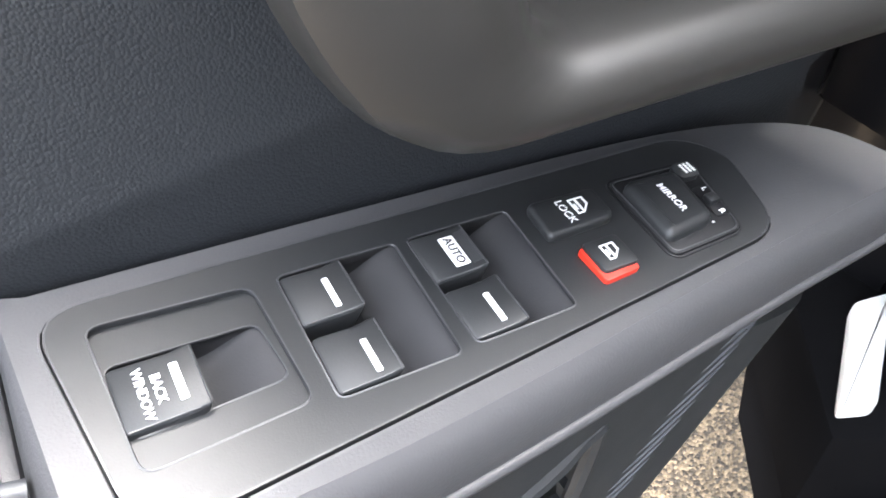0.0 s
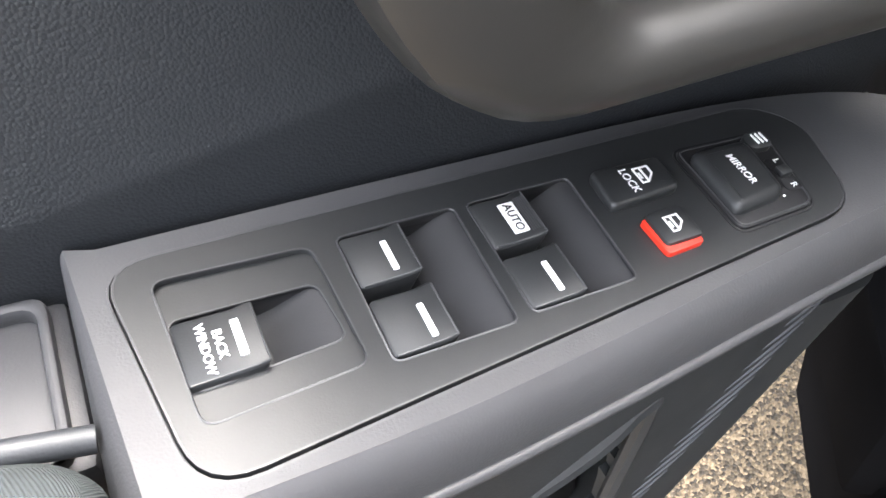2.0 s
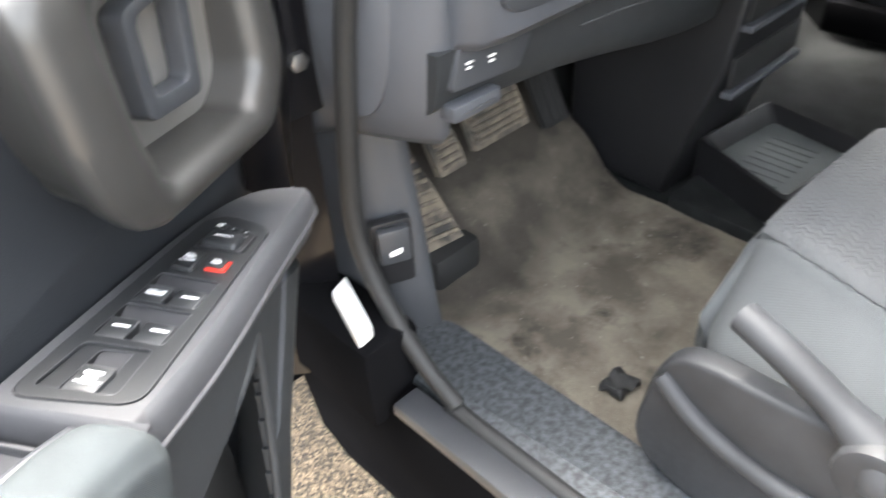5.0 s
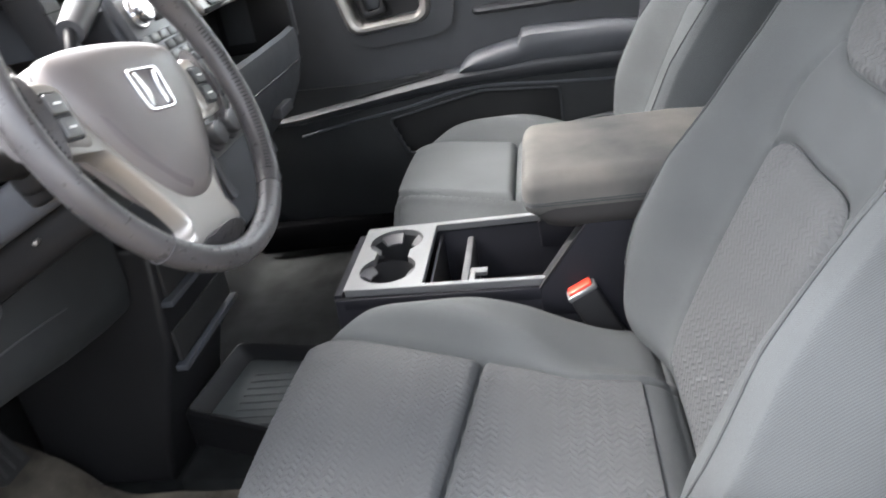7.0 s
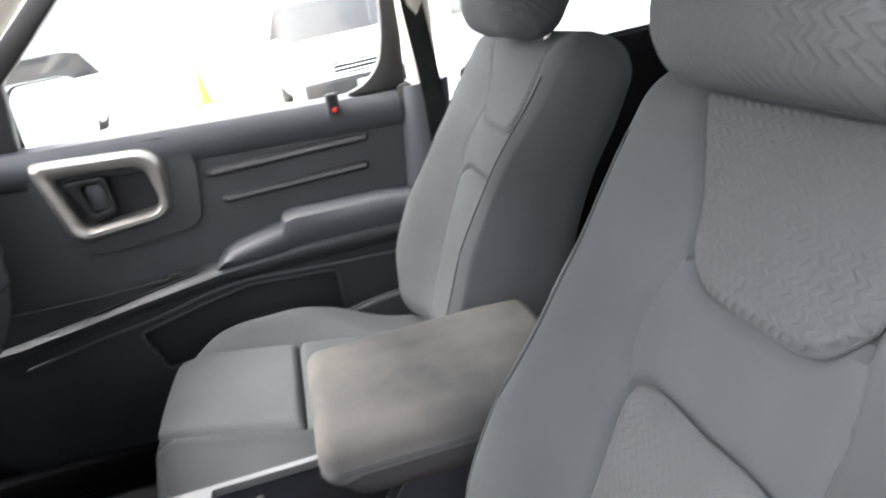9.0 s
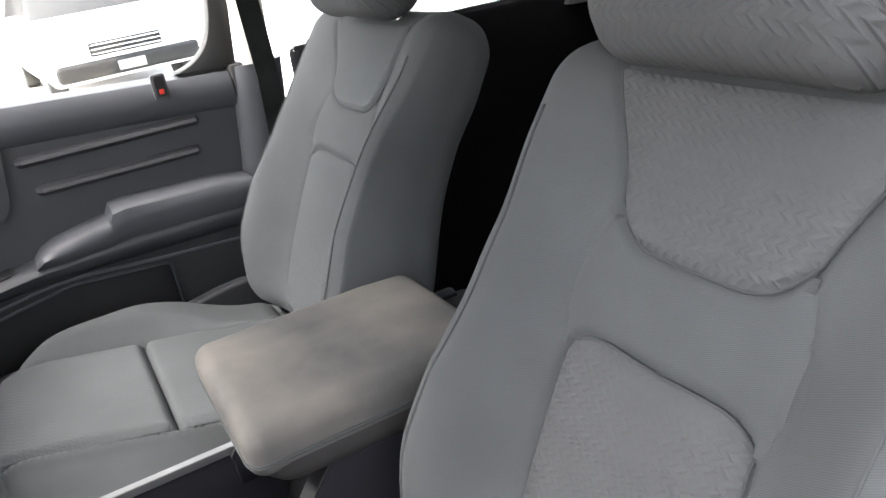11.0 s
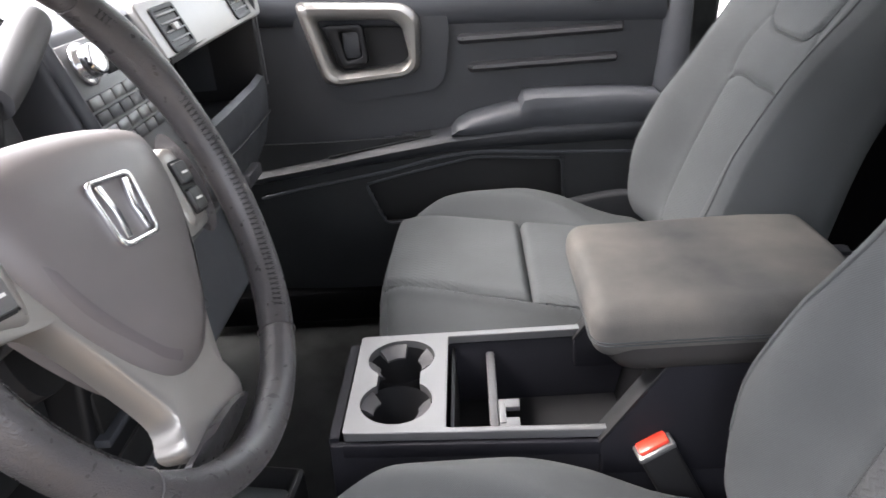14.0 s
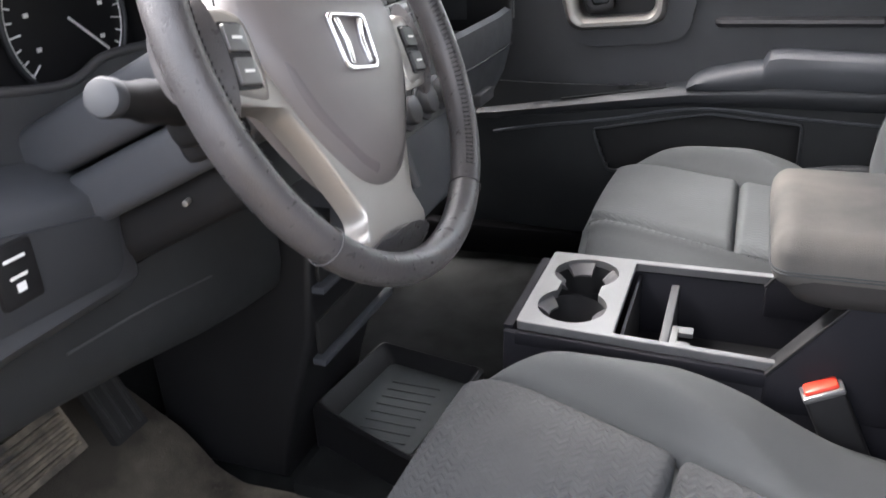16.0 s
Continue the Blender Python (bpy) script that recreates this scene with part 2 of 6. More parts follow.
def part(name, bm, mat, parent=None, label="", smooth=True, angle=40):
    """Links a bmesh as one mesh object, under a thing or a part."""
    me = bpy.data.meshes.new(name)
    bmesh.ops.recalc_face_normals(bm, faces=bm.faces)
    lo = Vector([min(v.co[i] for v in bm.verts) for i in range(3)])
    hi = Vector([max(v.co[i] for v in bm.verts) for i in range(3)])
    c = (lo + hi) / 2
    for v in bm.verts:
        v.co -= c
    for f in bm.faces:
        f.smooth = smooth
    if smooth:
        for e in bm.edges:
            if len(e.link_faces) == 2 and e.calc_face_angle(0) > radians(angle):
                e.smooth = False
    bm.to_mesh(me)
    bm.free()
    me.materials.append(mat)
    ob = new(name, me)
    ob.location = c - (BASE[parent] if parent else Vector((0, 0, 0)))
    BASE[ob] = c
    ob.parent = parent
    return tagged(ob, label)


def joined(*bms):
    out = bmesh.new()
    for b in bms:
        me = bpy.data.meshes.new("scratch")
        b.to_mesh(me)
        b.free()
        out.from_mesh(me)
        bpy.data.meshes.remove(me)
    return out


def moved(bm, m):
    bmesh.ops.transform(bm, matrix=m, verts=bm.verts)
    return bm


def box(lo, hi, bevel=0.0, seg=2):
    """A block between two corners, with rounded edges."""
    bm = bmesh.new()
    bmesh.ops.create_cube(bm, size=1)
    lo, hi = Vector(lo), Vector(hi)
    for v in bm.verts:
        v.co = Vector([(lo[i] + hi[i]) / 2 + v.co[i] * (hi[i] - lo[i]) for i in range(3)])
    if bevel:
        bmesh.ops.bevel(bm, geom=bm.edges[:], offset=min(bevel, 0.49 * min(hi[i] - lo[i] for i in range(3))), segments=seg, profile=0.5, affect="EDGES")
    return bm


def rounded(points, r, seg=5):
    """A 2D outline with its corners rounded by r."""
    out, n = [], len(points)
    pts = [Vector(p) for p in points]
    for i in range(n):
        a, b, c = pts[i - 1], pts[i], pts[(i + 1) % n]
        d1, d2 = (a - b), (c - b)
        k = min(r, d1.length * 0.49, d2.length * 0.49)
        p, q = b + d1.normalized() * k, b + d2.normalized() * k
        for j in range(seg + 1):
            t = j / seg
            out.append(p * (1 - t) ** 2 + b * 2 * t * (1 - t) + q * t ** 2)
    return out


def slab(outline, h0, h1, axes="xyz", bevel=0.0, seg=2):
    """A 2D outline drawn out from h0 to h1 along the third axis; axes names the outline's two axes and then the depth's."""
    ia, ib, ic = ("xyz".index(a) for a in axes)
    bm = bmesh.new()
    rings = []
    for h in (h0, h1):
        ring = []
        for p in outline:
            co = [0, 0, 0]
            co[ia], co[ib], co[ic] = p[0], p[1], h
            ring.append(bm.verts.new(co))
        rings.append(ring)
    n = len(outline)
    caps = [bm.faces.new(rings[0]), bm.faces.new(rings[1])]
    for i in range(n):
        bm.faces.new((rings[0][i], rings[0][(i + 1) % n], rings[1][(i + 1) % n], rings[1][i]))
    bmesh.ops.recalc_face_normals(bm, faces=bm.faces)
    if bevel:
        edges = {e for f in caps for e in f.edges}
        bmesh.ops.bevel(bm, geom=list(edges), offset=bevel, segments=seg, profile=0.5, affect="EDGES")
    return bm


def frame_slab(outer, inner, h0, h1, axes="xyz", bevel=0.0):
    """A frame between two outlines with as many points, drawn out from h0 to h1."""
    ia, ib, ic = ("xyz".index(a) for a in axes)
    bm = bmesh.new()
    n = len(outer)
    r = []
    for o, h in ((outer, h0), (outer, h1), (inner, h1), (inner, h0)):
        ring = []
        for p in o:
            co = [0, 0, 0]
            co[ia], co[ib], co[ic] = p[0], p[1], h
            ring.append(bm.verts.new(co))
        r.append(ring)
    for k in range(4):
        for i in range(n):
            bm.faces.new((r[k][i], r[k][(i + 1) % n], r[(k + 1) % 4][(i + 1) % n], r[(k + 1) % 4][i]))
    bmesh.ops.recalc_face_normals(bm, faces=bm.faces)
    if bevel:
        ids = set()
        for k in range(4):
            for i in range(n):
                ids.add(bm.edges.get((r[k][i], r[k][(i + 1) % n])))
        bmesh.ops.bevel(bm, geom=list(ids), offset=bevel, segments=2, profile=0.5, affect="EDGES")
    return bm


def loft(rings, closed=True, caps=True):
    """A skin over rings of points with as many points each."""
    bm = bmesh.new()
    vs = [[bm.verts.new(p) for p in ring] for ring in rings]
    n = len(rings[0])
    for a, b in zip(vs, vs[1:]):
        for i in range(n if closed else n - 1):
            bm.faces.new((a[i], a[(i + 1) % n], b[(i + 1) % n], b[i]))
    if caps and closed:
        bm.faces.new(vs[0])
        bm.faces.new(vs[-1])
    return bm


def smooth_path(pts, per=8, closed=False):
    """Points along a smooth curve through pts."""
    p = [Vector(q) for q in pts]
    n, out = len(p), []
    for i in range(n if closed else n - 1):
        a, b, c, d = (p[(i + k) % n] if closed else p[max(0, min(n - 1, i + k))] for k in (-1, 0, 1, 2))
        for j in range(per):
            t = j / per
            out.append(0.5 * (2 * b + (c - a) * t + (2 * a - 5 * b + 4 * c - d) * t * t + (3 * b - a - 3 * c + d) * t ** 3))
    if not closed:
        out.append(p[-1])
    return out


def tube(path, radius, sides=10, closed=False, squash=None):
    """A tube along a path; radius is a number or a function of 0 to 1."""
    path = [Vector(p) for p in path]
    n, rings, up = len(path), [], None
    for i, p in enumerate(path):
        a, b = (path[i - 1], path[(i + 1) % n]) if closed else (path[max(0, i - 1)], path[min(n - 1, i + 1)])
        t = (b - a).normalized()
        if up is None:
            up = t.orthogonal().normalized()
        up = (up - t * up.dot(t)).normalized()
        side = t.cross(up)
        r = radius(i / max(1, n - 1)) if callable(radius) else radius
        rings.append([p + (up * math.cos(k) + side * math.sin(k)) * r for k in (2 * math.pi * j / sides for j in range(sides))])
    if closed:
        rings.append(rings[0])
        bm = loft(rings, caps=False)
        bmesh.ops.remove_doubles(bm, verts=bm.verts, dist=1e-6)
        return bm
    return loft(rings)


def disc(c, axis, radius, depth, sides=32, bevel=0.0):
    """A short cylinder from c along an axis."""
    q = Vector(axis).normalized().to_track_quat("Z", "Y").to_matrix().to_4x4()
    out = [(radius * math.cos(2 * math.pi * i / sides), radius * math.sin(2 * math.pi * i / sides)) for i in range(sides)]
    return moved(slab(out, 0, depth, bevel=bevel), Matrix.Translation(c) @ q)


def soft(half, r, n=24, shape=None, keep=None):
    """A rounded block round the origin, finely divided, whose points shape(p, q) moves; q is the place on the block from -1 to 1.
    keep(q) picks the faces."""
    bm = bmesh.new()
    half = Vector(half)
    seen = {}
    weave = bm.loops.layers.uv.new("weave")

    def vert(q):
        key = tuple(round(c * 1e5) for c in q)
        if key not in seen:
            core = Vector([max(-half[i] + r, min(half[i] - r, q[i] * half[i])) for i in range(3)])
            off = Vector([q[i] * half[i] - core[i] for i in range(3)])
            p = core + off.normalized() * r if off.length > 1e-9 else core
            seen[key] = bm.verts.new(shape(p, Vector(q)) if shape else p)
        return seen[key]

    for axis in range(3):
        ia, ib = (axis + 1) % 3, (axis + 2) % 3
        na = max(4, int(n * half[ia] / max(half)))
        nb = max(4, int(n * half[ib] / max(half)))
        for sign in (-1, 1):
            for i in range(na):
                for j in range(nb):
                    qs = []
                    for di, dj in ((0, 0), (1, 0), (1, 1), (0, 1)):
                        q = [0, 0, 0]
                        q[axis], q[ia], q[ib] = sign, -1 + 2 * (i + di) / na, -1 + 2 * (j + dj) / nb
                        qs.append(q)
                    if keep is None or keep(Vector([sum(q[k] for q in qs) / 4 for k in range(3)])):
                        face = bm.faces.new([vert(q) for q in qs])
                        for corner, q in zip(face.loops, qs):
                            corner[weave].uv = (q[ia] * half[ia], q[ib] * half[ib])
    return bm


def text(body, size, mat, parent, m, name="lettering", bold=0.0):
    """Flat printed letters in the built-in font, at a pose in the parent's build coordinates."""
    cu = bpy.data.curves.new(name, "FONT")
    cu.body, cu.size, cu.align_x, cu.align_y, cu.extrude, cu.offset = body, size, "CENTER", "CENTER", 0.0001, bold
    cu.resolution_u = 3
    ob = new(name, cu)
    bpy.context.view_layer.update()
    me = bpy.data.meshes.new_from_object(ob.evaluated_get(bpy.context.evaluated_depsgraph_get()))
    bpy.data.objects.remove(ob)
    bm = bmesh.new()
    bm.from_mesh(me)
    bpy.data.meshes.remove(me)
    return part(name, moved(bm, m), mat, parent, smooth=False)


def sheet(fn, us, vs, thick, keep=None):
    """A curved sheet fn(u, v) over two rows of values, with a thickness along +y, or along a given way; keep picks its cells."""
    bm = bmesh.new()
    grid = {}

    def at(i, j, k):
        if (i, j, k) not in grid:
            p = Vector(fn(us[i], vs[j]))
            grid[i, j, k] = bm.verts.new(p + (Vector(thick) if isinstance(thick, tuple) else Vector((0, thick, 0))) * k)
        return grid[i, j, k]

    cells = {(i, j) for i in range(len(us) - 1) for j in range(len(vs) - 1) if keep is None or keep((us[i] + us[i + 1]) / 2, (vs[j] + vs[j + 1]) / 2)}
    for i, j in cells:
        for k in (0, 1):
            bm.faces.new([at(a, b, k) for a, b in ((i, j), (i + 1, j), (i + 1, j + 1), (i, j + 1))])
        for di, dj, e in ((-1, 0, ((i, j), (i, j + 1))), (1, 0, ((i + 1, j), (i + 1, j + 1))), (0, -1, ((i, j), (i + 1, j))), (0, 1, ((i, j + 1), (i + 1, j + 1)))):
            if (i + di, j + dj) not in cells:
                bm.faces.new([at(*e[0], 0), at(*e[1], 0), at(*e[1], 1), at(*e[0], 1)])
    return bm


def span(a, b, n):
    return [a + (b - a) * i / n for i in range(n + 1)]


def step(a, b, x):
    t = max(0.0, min(1.0, (x - a) / (b - a)))
    return t * t * (3 - 2 * t)


def inset(pts, d):
    """The outline moved inwards by d."""
    out = []
    n = len(pts)
    for i, p in enumerate(pts):
        a, b = pts[i - 1], pts[(i + 1) % n]
        t = Vector((b[0] - a[0], b[1] - a[1])).normalized()
        out.append((p[0] + t.y * d, p[1] - t.x * d))
    return out


# ---- ground and cabin shell ----
def plain(name, bm, mat, label, category, kind="structure", smooth=True):
    return tagged(part(name, bm, mat, smooth=smooth), label, category, kind=kind)


g = bmesh.new()
bmesh.ops.create_grid(g, x_segments=40, y_segments=40, size=400)
plain("ground", g, ASPHALT, "exposed aggregate asphalt of the parking lot", "ground", smooth=False)

plain("pavement", box((2.6, -60, -0.02), (29.9, 60, 0.006)), CONCRETE, "pale concrete bay of the parking lot", "pavement")

# floor pan with carpet, toe board and tunnel
FLOOR = 0.60
plain("floor", box((-0.79, -1.75, 0.50), (0.82, 0.64, FLOOR - 0.004), 0.004), CARPET_DARK, "dark carpeted cabin floor", "floor")
plain("toe_board", loft([[(-0.74, 0.60, 0.56), (-0.74, 0.95, 1.0), (-0.74, 0.98, 0.98), (-0.74, 0.63, 0.54)],
                         [(0.78, 0.60, 0.56), (0.78, 0.95, 1.0), (0.78, 0.98, 0.98), (0.78, 0.63, 0.54)]]), CARPET_DARK, "dark carpeted toe board under the dashboard", "floor")
plain("firewall", box((-0.80, 0.95, 0.55), (0.80, 0.99, 1.40)), PLASTIC_BLACK, "black firewall behind the dashboard", "wall")
plain("ceiling", box((-0.62, -1.78, 1.74), (0.62, 0.25, 1.79), 0.02), HEADLINER, "beige fabric headliner of the cab roof", "ceiling")


def pillar(name, pts, w, d, mat, label):
    """A pillar of rounded section along a line; w is its width along y, d its depth along x."""
    rings = []
    for p in smooth_path(pts, 6):
        rings.append([p + Vector((d * math.cos(k), w * math.sin(k), 0)) for k in (2 * math.pi * j / 14 for j in range(14))])
    return plain(name, loft(rings), mat, label, "pillar")


for s, n in ((1, "right"), (-1, "left")):
    pillar("pillar_a_" + n, [(s * 0.80, 0.62, 1.36), (s * 0.76, 0.36, 1.58), (s * 0.64, 0.10, 1.75)] if s < 0 else [(0.80, 0.52, 1.34), (0.785, 0.355, 1.435), (0.765, 0.225, 1.535), (0.71, 0.07, 1.66), (0.64, -0.04, 1.75)], 0.045, 0.032, HEADLINER, "beige trimmed windscreen pillar")
    pillar("pillar_c_" + n, [(s * 0.76, -1.50, 1.30), (s * 0.70, -1.60, 1.55), (s * 0.62, -1.70, 1.75)], 0.10, 0.04, PLASTIC_BLACK, "dark rear pillar of the cab")
    plain("roof_rail_" + n, tube(smooth_path([(s * 0.64, 0.12, 1.75), (s * 0.66, -0.6, 1.76), (s * 0.63, -1.7, 1.75)], 8), 0.045, 10), HEADLINER, "beige roof rail above the doors", "trim")
# tinted glass added to cut the sky light that falls on the rear bench
plain("window_rear", box((-0.66, -1.775, 1.355), (0.66, -1.765, 1.745)), TINT, "tinted rear window of the cab", "window").visible_shadow = True
plain("wall_rear", box((-0.78, -1.80, 0.55), (0.78, -1.74, 1.36), 0.01), PLASTIC_BLACK, "dark rear wall of the cab", "wall")

# right side of the cab behind the front door
pillar("pillar_b_right", [(0.775, -0.50, 0.60), (0.785, -0.60, 1.10), (0.785, -0.63, 1.33)], 0.055, 0.03, PLASTIC_SOFT, "charcoal lower centre pillar trim").name = "pillar_b_right_lower"
pillar("pillar_b_right_upper", [(0.785, -0.632, 1.33), (0.75, -0.636, 1.55), (0.66, -0.62, 1.75)], 0.034, 0.03, HEADLINER, "beige upper centre pillar trim with the belt")
pillar("pillar_b_left", [(-0.80, -0.72, 0.62), (-0.82, -0.80, 1.10), (-0.80, -0.84, 1.36), (-0.66, -0.80, 1.75)], 0.07, 0.03, PLASTIC_SOFT, "charcoal centre pillar trim beside the driver's seat")
for s, n in ((1, "right"), (-1, "left")):
    rd = thing("rear_door_" + n, "closed black rear door with a dark trim panel", "door", at=(s * 0.80, -1.2, 0.6))
    part("door_panel", box((s * 0.80 - 0.03, -1.62, 0.62), (s * 0.80 + 0.05, -0.72 - (0.16 if s < 0 else 0), 1.335), 0.015), JAMB_BLACK, rd)
    part("window_glass", box((s * 0.80 - 0.002, -1.5, 1.33), (s * 0.80 + 0.002, -0.72 - (0.16 if s < 0 else 0), 1.72)), TINT, rd)

# sill of the driver's door, door jamb and outer body round it
plain("sill_trim", slab(rounded([(-0.80, 0.46), (-0.80, -0.80), (-0.68, -0.80), (-0.68, 0.40)], 0.03), 0.58, 0.672, "xyz", 0.012), WOOD, "scuffed grey sill plate with dusty marks", "trim")
plain("sill_seal", tube(smooth_path([(-0.800, -0.8, 0.668), (-0.800, 0.16, 0.668), (-0.800, 0.268, 0.688), (-0.800, 0.345, 0.740), (-0.800, 0.408, 0.820), (-0.800, 0.430, 0.890), (-0.800, 0.422, 0.990), (-0.800, 0.397, 1.140), (-0.800, 0.370, 1.245), (-0.800, 0.352, 1.330), (-0.798, 0.36, 1.42), (-0.79, 0.36, 1.50)], 8), 0.0125, 12), RUBBER, "thick dark seal round the door opening", "trim")
plain("rocker_panel", loft([[(-0.76, y, 0.30), (-0.80, y, 0.30), (-0.835, y, 0.42), (-0.85, y, 0.55), (-0.852, y, 0.60), (-0.846, y, 0.645), (-0.80, y, 0.66)] for y in (-1.0, -0.3, 0.3, 0.56)]), JAMB_BLACK, "black rocker panel under the door", "body")
plain("step_plate", box((-0.852, -0.75, 0.650), (-0.806, 0.33, 0.672), 0.006), PLASTIC, "grey ribbed step plate on the rocker panel", "trim")
plain("door_jamb", loft([[(-0.80, 0.485, z), (-0.80, 0.60, z), (-0.94, 0.66, z), (-0.94, 0.60, z), (-0.84, 0.525, z)] for z in (0.58, 0.7, 0.9, 1.1, 1.38)]), PAINT, "glossy black front door jamb", "body")
# plain block added to darken and shade the ground ahead of the cab
plain("underbody", box((-0.80, 0.84, 0.22), (0.80, 1.90, 0.62), 0.02), JAMB_BLACK, "plain black block added to shade the ground ahead of the cab", "body")
plain("front_wing", loft([[(-0.82, y, 0.62), (-0.97, y, 0.62), (-0.985, y, 0.9), (-0.96, y, 1.12), (-0.85, y, 1.2), (-0.80, y, 1.2)] for y in (0.66, 1.2, 1.9)]), PAINT, "glossy black front wing of the truck", "body")

# ---- front seats ----
def groove(d, w, depth):
    return depth * math.exp(-(d / w) ** 2)


def front_seat(name, cx, yf, label, driver):
    seat = thing(name, label, "seat", at=(cx, yf - 0.25, FLOOR), group="front seats")
    zc, L = 0.845, 0.26
    cross = -0.259 if driver else -0.248          # the seam across the cushion, from its front

    o = -1 if driver else 1

    def cross_at(x):
        return cross - (0.13 * x if driver else 0.0)

    def edge_at(x, y):
        """Half width of the insert, whose sides run apart towards the rear on the left and together on the right."""
        if x < 0:
            return min(0.218, 0.100 + 0.25 * max(0.0, -y)) if driver else min(0.215, 0.066 + 0.42 * max(0.0, -y))
        return max(0.09, 0.248 + 0.41 * min(-0.04, y))

    def cushion(p, q):
        x, y = p.x, p.y - L
        top = max(0.0, q.z)
        ax = abs(x)
        edge = edge_at(x, y)
        if x >= 0:
            c = max(0.0, min(1.0, (ax - edge) / 0.05))
            lift = c * c * (3 - 2 * c) * (0.043 - 0.065 * step(0.24, 0.48, -y))
        else:
            c = max(0.0, (ax - edge) / (0.264 - edge))
            lift = 0.003 * step(0, 0.04, c) - 0.105 * c ** 0.9 * step(-0.04, 0.16, c)
        z = p.z + top * lift
        z -= top * 0.012 * max(0, (y + 0.11) / 0.11) ** 2
        z -= top * 0.02 * max(0, (-y - 0.34) / 0.18)
        z -= top * groove(ax - edge, 0.006, 0.010) * (y < -0.012)
        if ax < edge:
            z -= top * groove(y - cross_at(x), 0.006, 0.012)
        wide = 1.0 - 0.03 * max(0, q.y) ** 2 - 0.11 * max(0, (q.y - 0.5) / 0.5) ** 3
        return Vector((cx + x * wide, yf + y + 0.012 * (1 - (x / 0.26) ** 2) * max(0, q.y) - (0.014 * step(-0.3, 1.0, q.y) + 0.003 if driver else 0.0), zc + z))

    half = (0.262, L, 0.082)

    def quilt(name, place, label, nu=44, nv=44):
        """A padded panel, sewn in along its edges: place(k, t, puff) over k from -1 to 1 and t from 0 to 1."""
        bm = bmesh.new()
        vs = [[bm.verts.new(place(k, t, 0.0018 * (1 - abs(k) ** 12) * (1 - abs(2 * t - 1) ** 16) + 0.0008)) for t in span(0, 1, nv)] for k in span(-1, 1, nu)]
        for i in range(nu):
            for j in range(nv):
                bm.faces.new((vs[i][j], vs[i + 1][j], vs[i + 1][j + 1], vs[i][j + 1]))
        return part(name, bm, FABRIC_IN if driver else FABRIC_FLAT, seat, label)

    def on_cushion(ya, yb):
        def place(k, t, puff):
            x = 0.18 * k
            for again in range(3):
                a, b = (v if isinstance(v, float) else cross_at(x) + 0.003 * (1 - 2 * i) for i, v in enumerate((ya, yb)[::-1]))
                y = b + (a - b) * t
                x = k * edge_at(k, y)
            return cushion(Vector((x, y + L, 0.082)), Vector((x / 0.262, (y + L) / L, 1))) + Vector((0, 0, puff + 0.003))
        return place

    part("cushion", soft(half, 0.05, 110, cushion), FABRIC, seat, "grey twill cushion bolsters")
    quilt("cushion_insert", on_cushion(-0.016, None), "light grey patterned front insert")
    quilt("cushion_insert", on_cushion(None, -0.47), "light grey patterned rear insert")

    # the backrest, upright first and then leaned back
    H = 0.30
    def lean(v):
        """From across, out of and up the backrest to the cabin."""
        s = v.z
        slope = math.atan2(0.35 + 0.30 * s, 0.9)
        return Vector((cx + v.x, yf - 0.505 - 0.35 * s - 0.15 * s * abs(s) + v.y * math.cos(slope), 0.92 + 0.9 * s + v.y * math.sin(slope)))

    def outline(s):
        """Half width of the backrest at a height."""
        return 0.262 - 0.034 * step(0.14, 0.36, s) + 0.016 * step(0.40, 0.50, s) - 0.055 * step(0.17, -0.02, s)

    def back(p, q):
        s = p.z + H
        x = p.x * outline(s) / 0.262
        ax = abs(x)
        f = max(0.0, q.y)
        b = max(0.0, min(1.0, (ax - 0.104) / 0.105))
        lift = 0.056 * (0.75 + 0.25 * step(0, 0.15, s)) * b * b * (3 - 2 * b) * max(0.2, 1 - max(0, s - 0.25) / 0.42)
        y = p.y + f * (lift - 0.012 * math.cos(x * 8) - 0.010 * step(0.36, 0.50, s))
        e = insert_edge(s)
        if s < v_line(ax):
            y -= f * groove(ax - e, 0.005, 0.007)
        y -= f * groove(s - v_line(ax), 0.0055, 0.007) * (ax < insert_edge(s))
        if s > u_line(ax) - 0.02:
            y -= f * groove(ax - panel_edge(s), 0.005, 0.006) * (s > 0.445)
        y -= f * groove(s - u_line(ax), 0.0055, 0.006) * (ax < 0.094)
        if 0.335 < s < 0.452:
            y -= f * groove(ax - (0.094 + 0.022 * math.sin(math.pi * min(1, (0.452 - s) / 0.15))), 0.004, 0.004)
        y += 0.02 * max(0, -q.y) * (1 - (x / 0.26) ** 2)
        return lean(Vector((x, y - 0.055, s - 0.03)))

    def insert_edge(s):
        return 0.100 + 0.006 * math.sin(math.pi * min(1, max(0, s / 0.34))) - 0.02 * step(0.10, 0.0, s)

    def panel_edge(s):
        return 0.094 + 0.055 * step(0.44, 0.60, s)

    def v_line(ax):
        return 0.344 - 0.022 * min(1, ax / 0.103) ** 6 - 0.006 * (1 - min(1, ax / 0.103))

    def u_line(ax):
        return 0.424 + 0.035 * min(1, ax / 0.094) ** 5

    bh = (0.262, 0.065, H)

    def on_back(x, t_s, puff):
        return back(Vector((x * 0.262 / outline(t_s), 0.065 + puff + 0.0024, t_s - H)), Vector((x / outline(t_s), 1, t_s / H - 1)))

    def lower(k, t, puff):
        x = k * insert_edge(0.05 + 0.29 * t)
        return on_back(x, 0.05 + t * (v_line(abs(x)) - 0.05), puff)

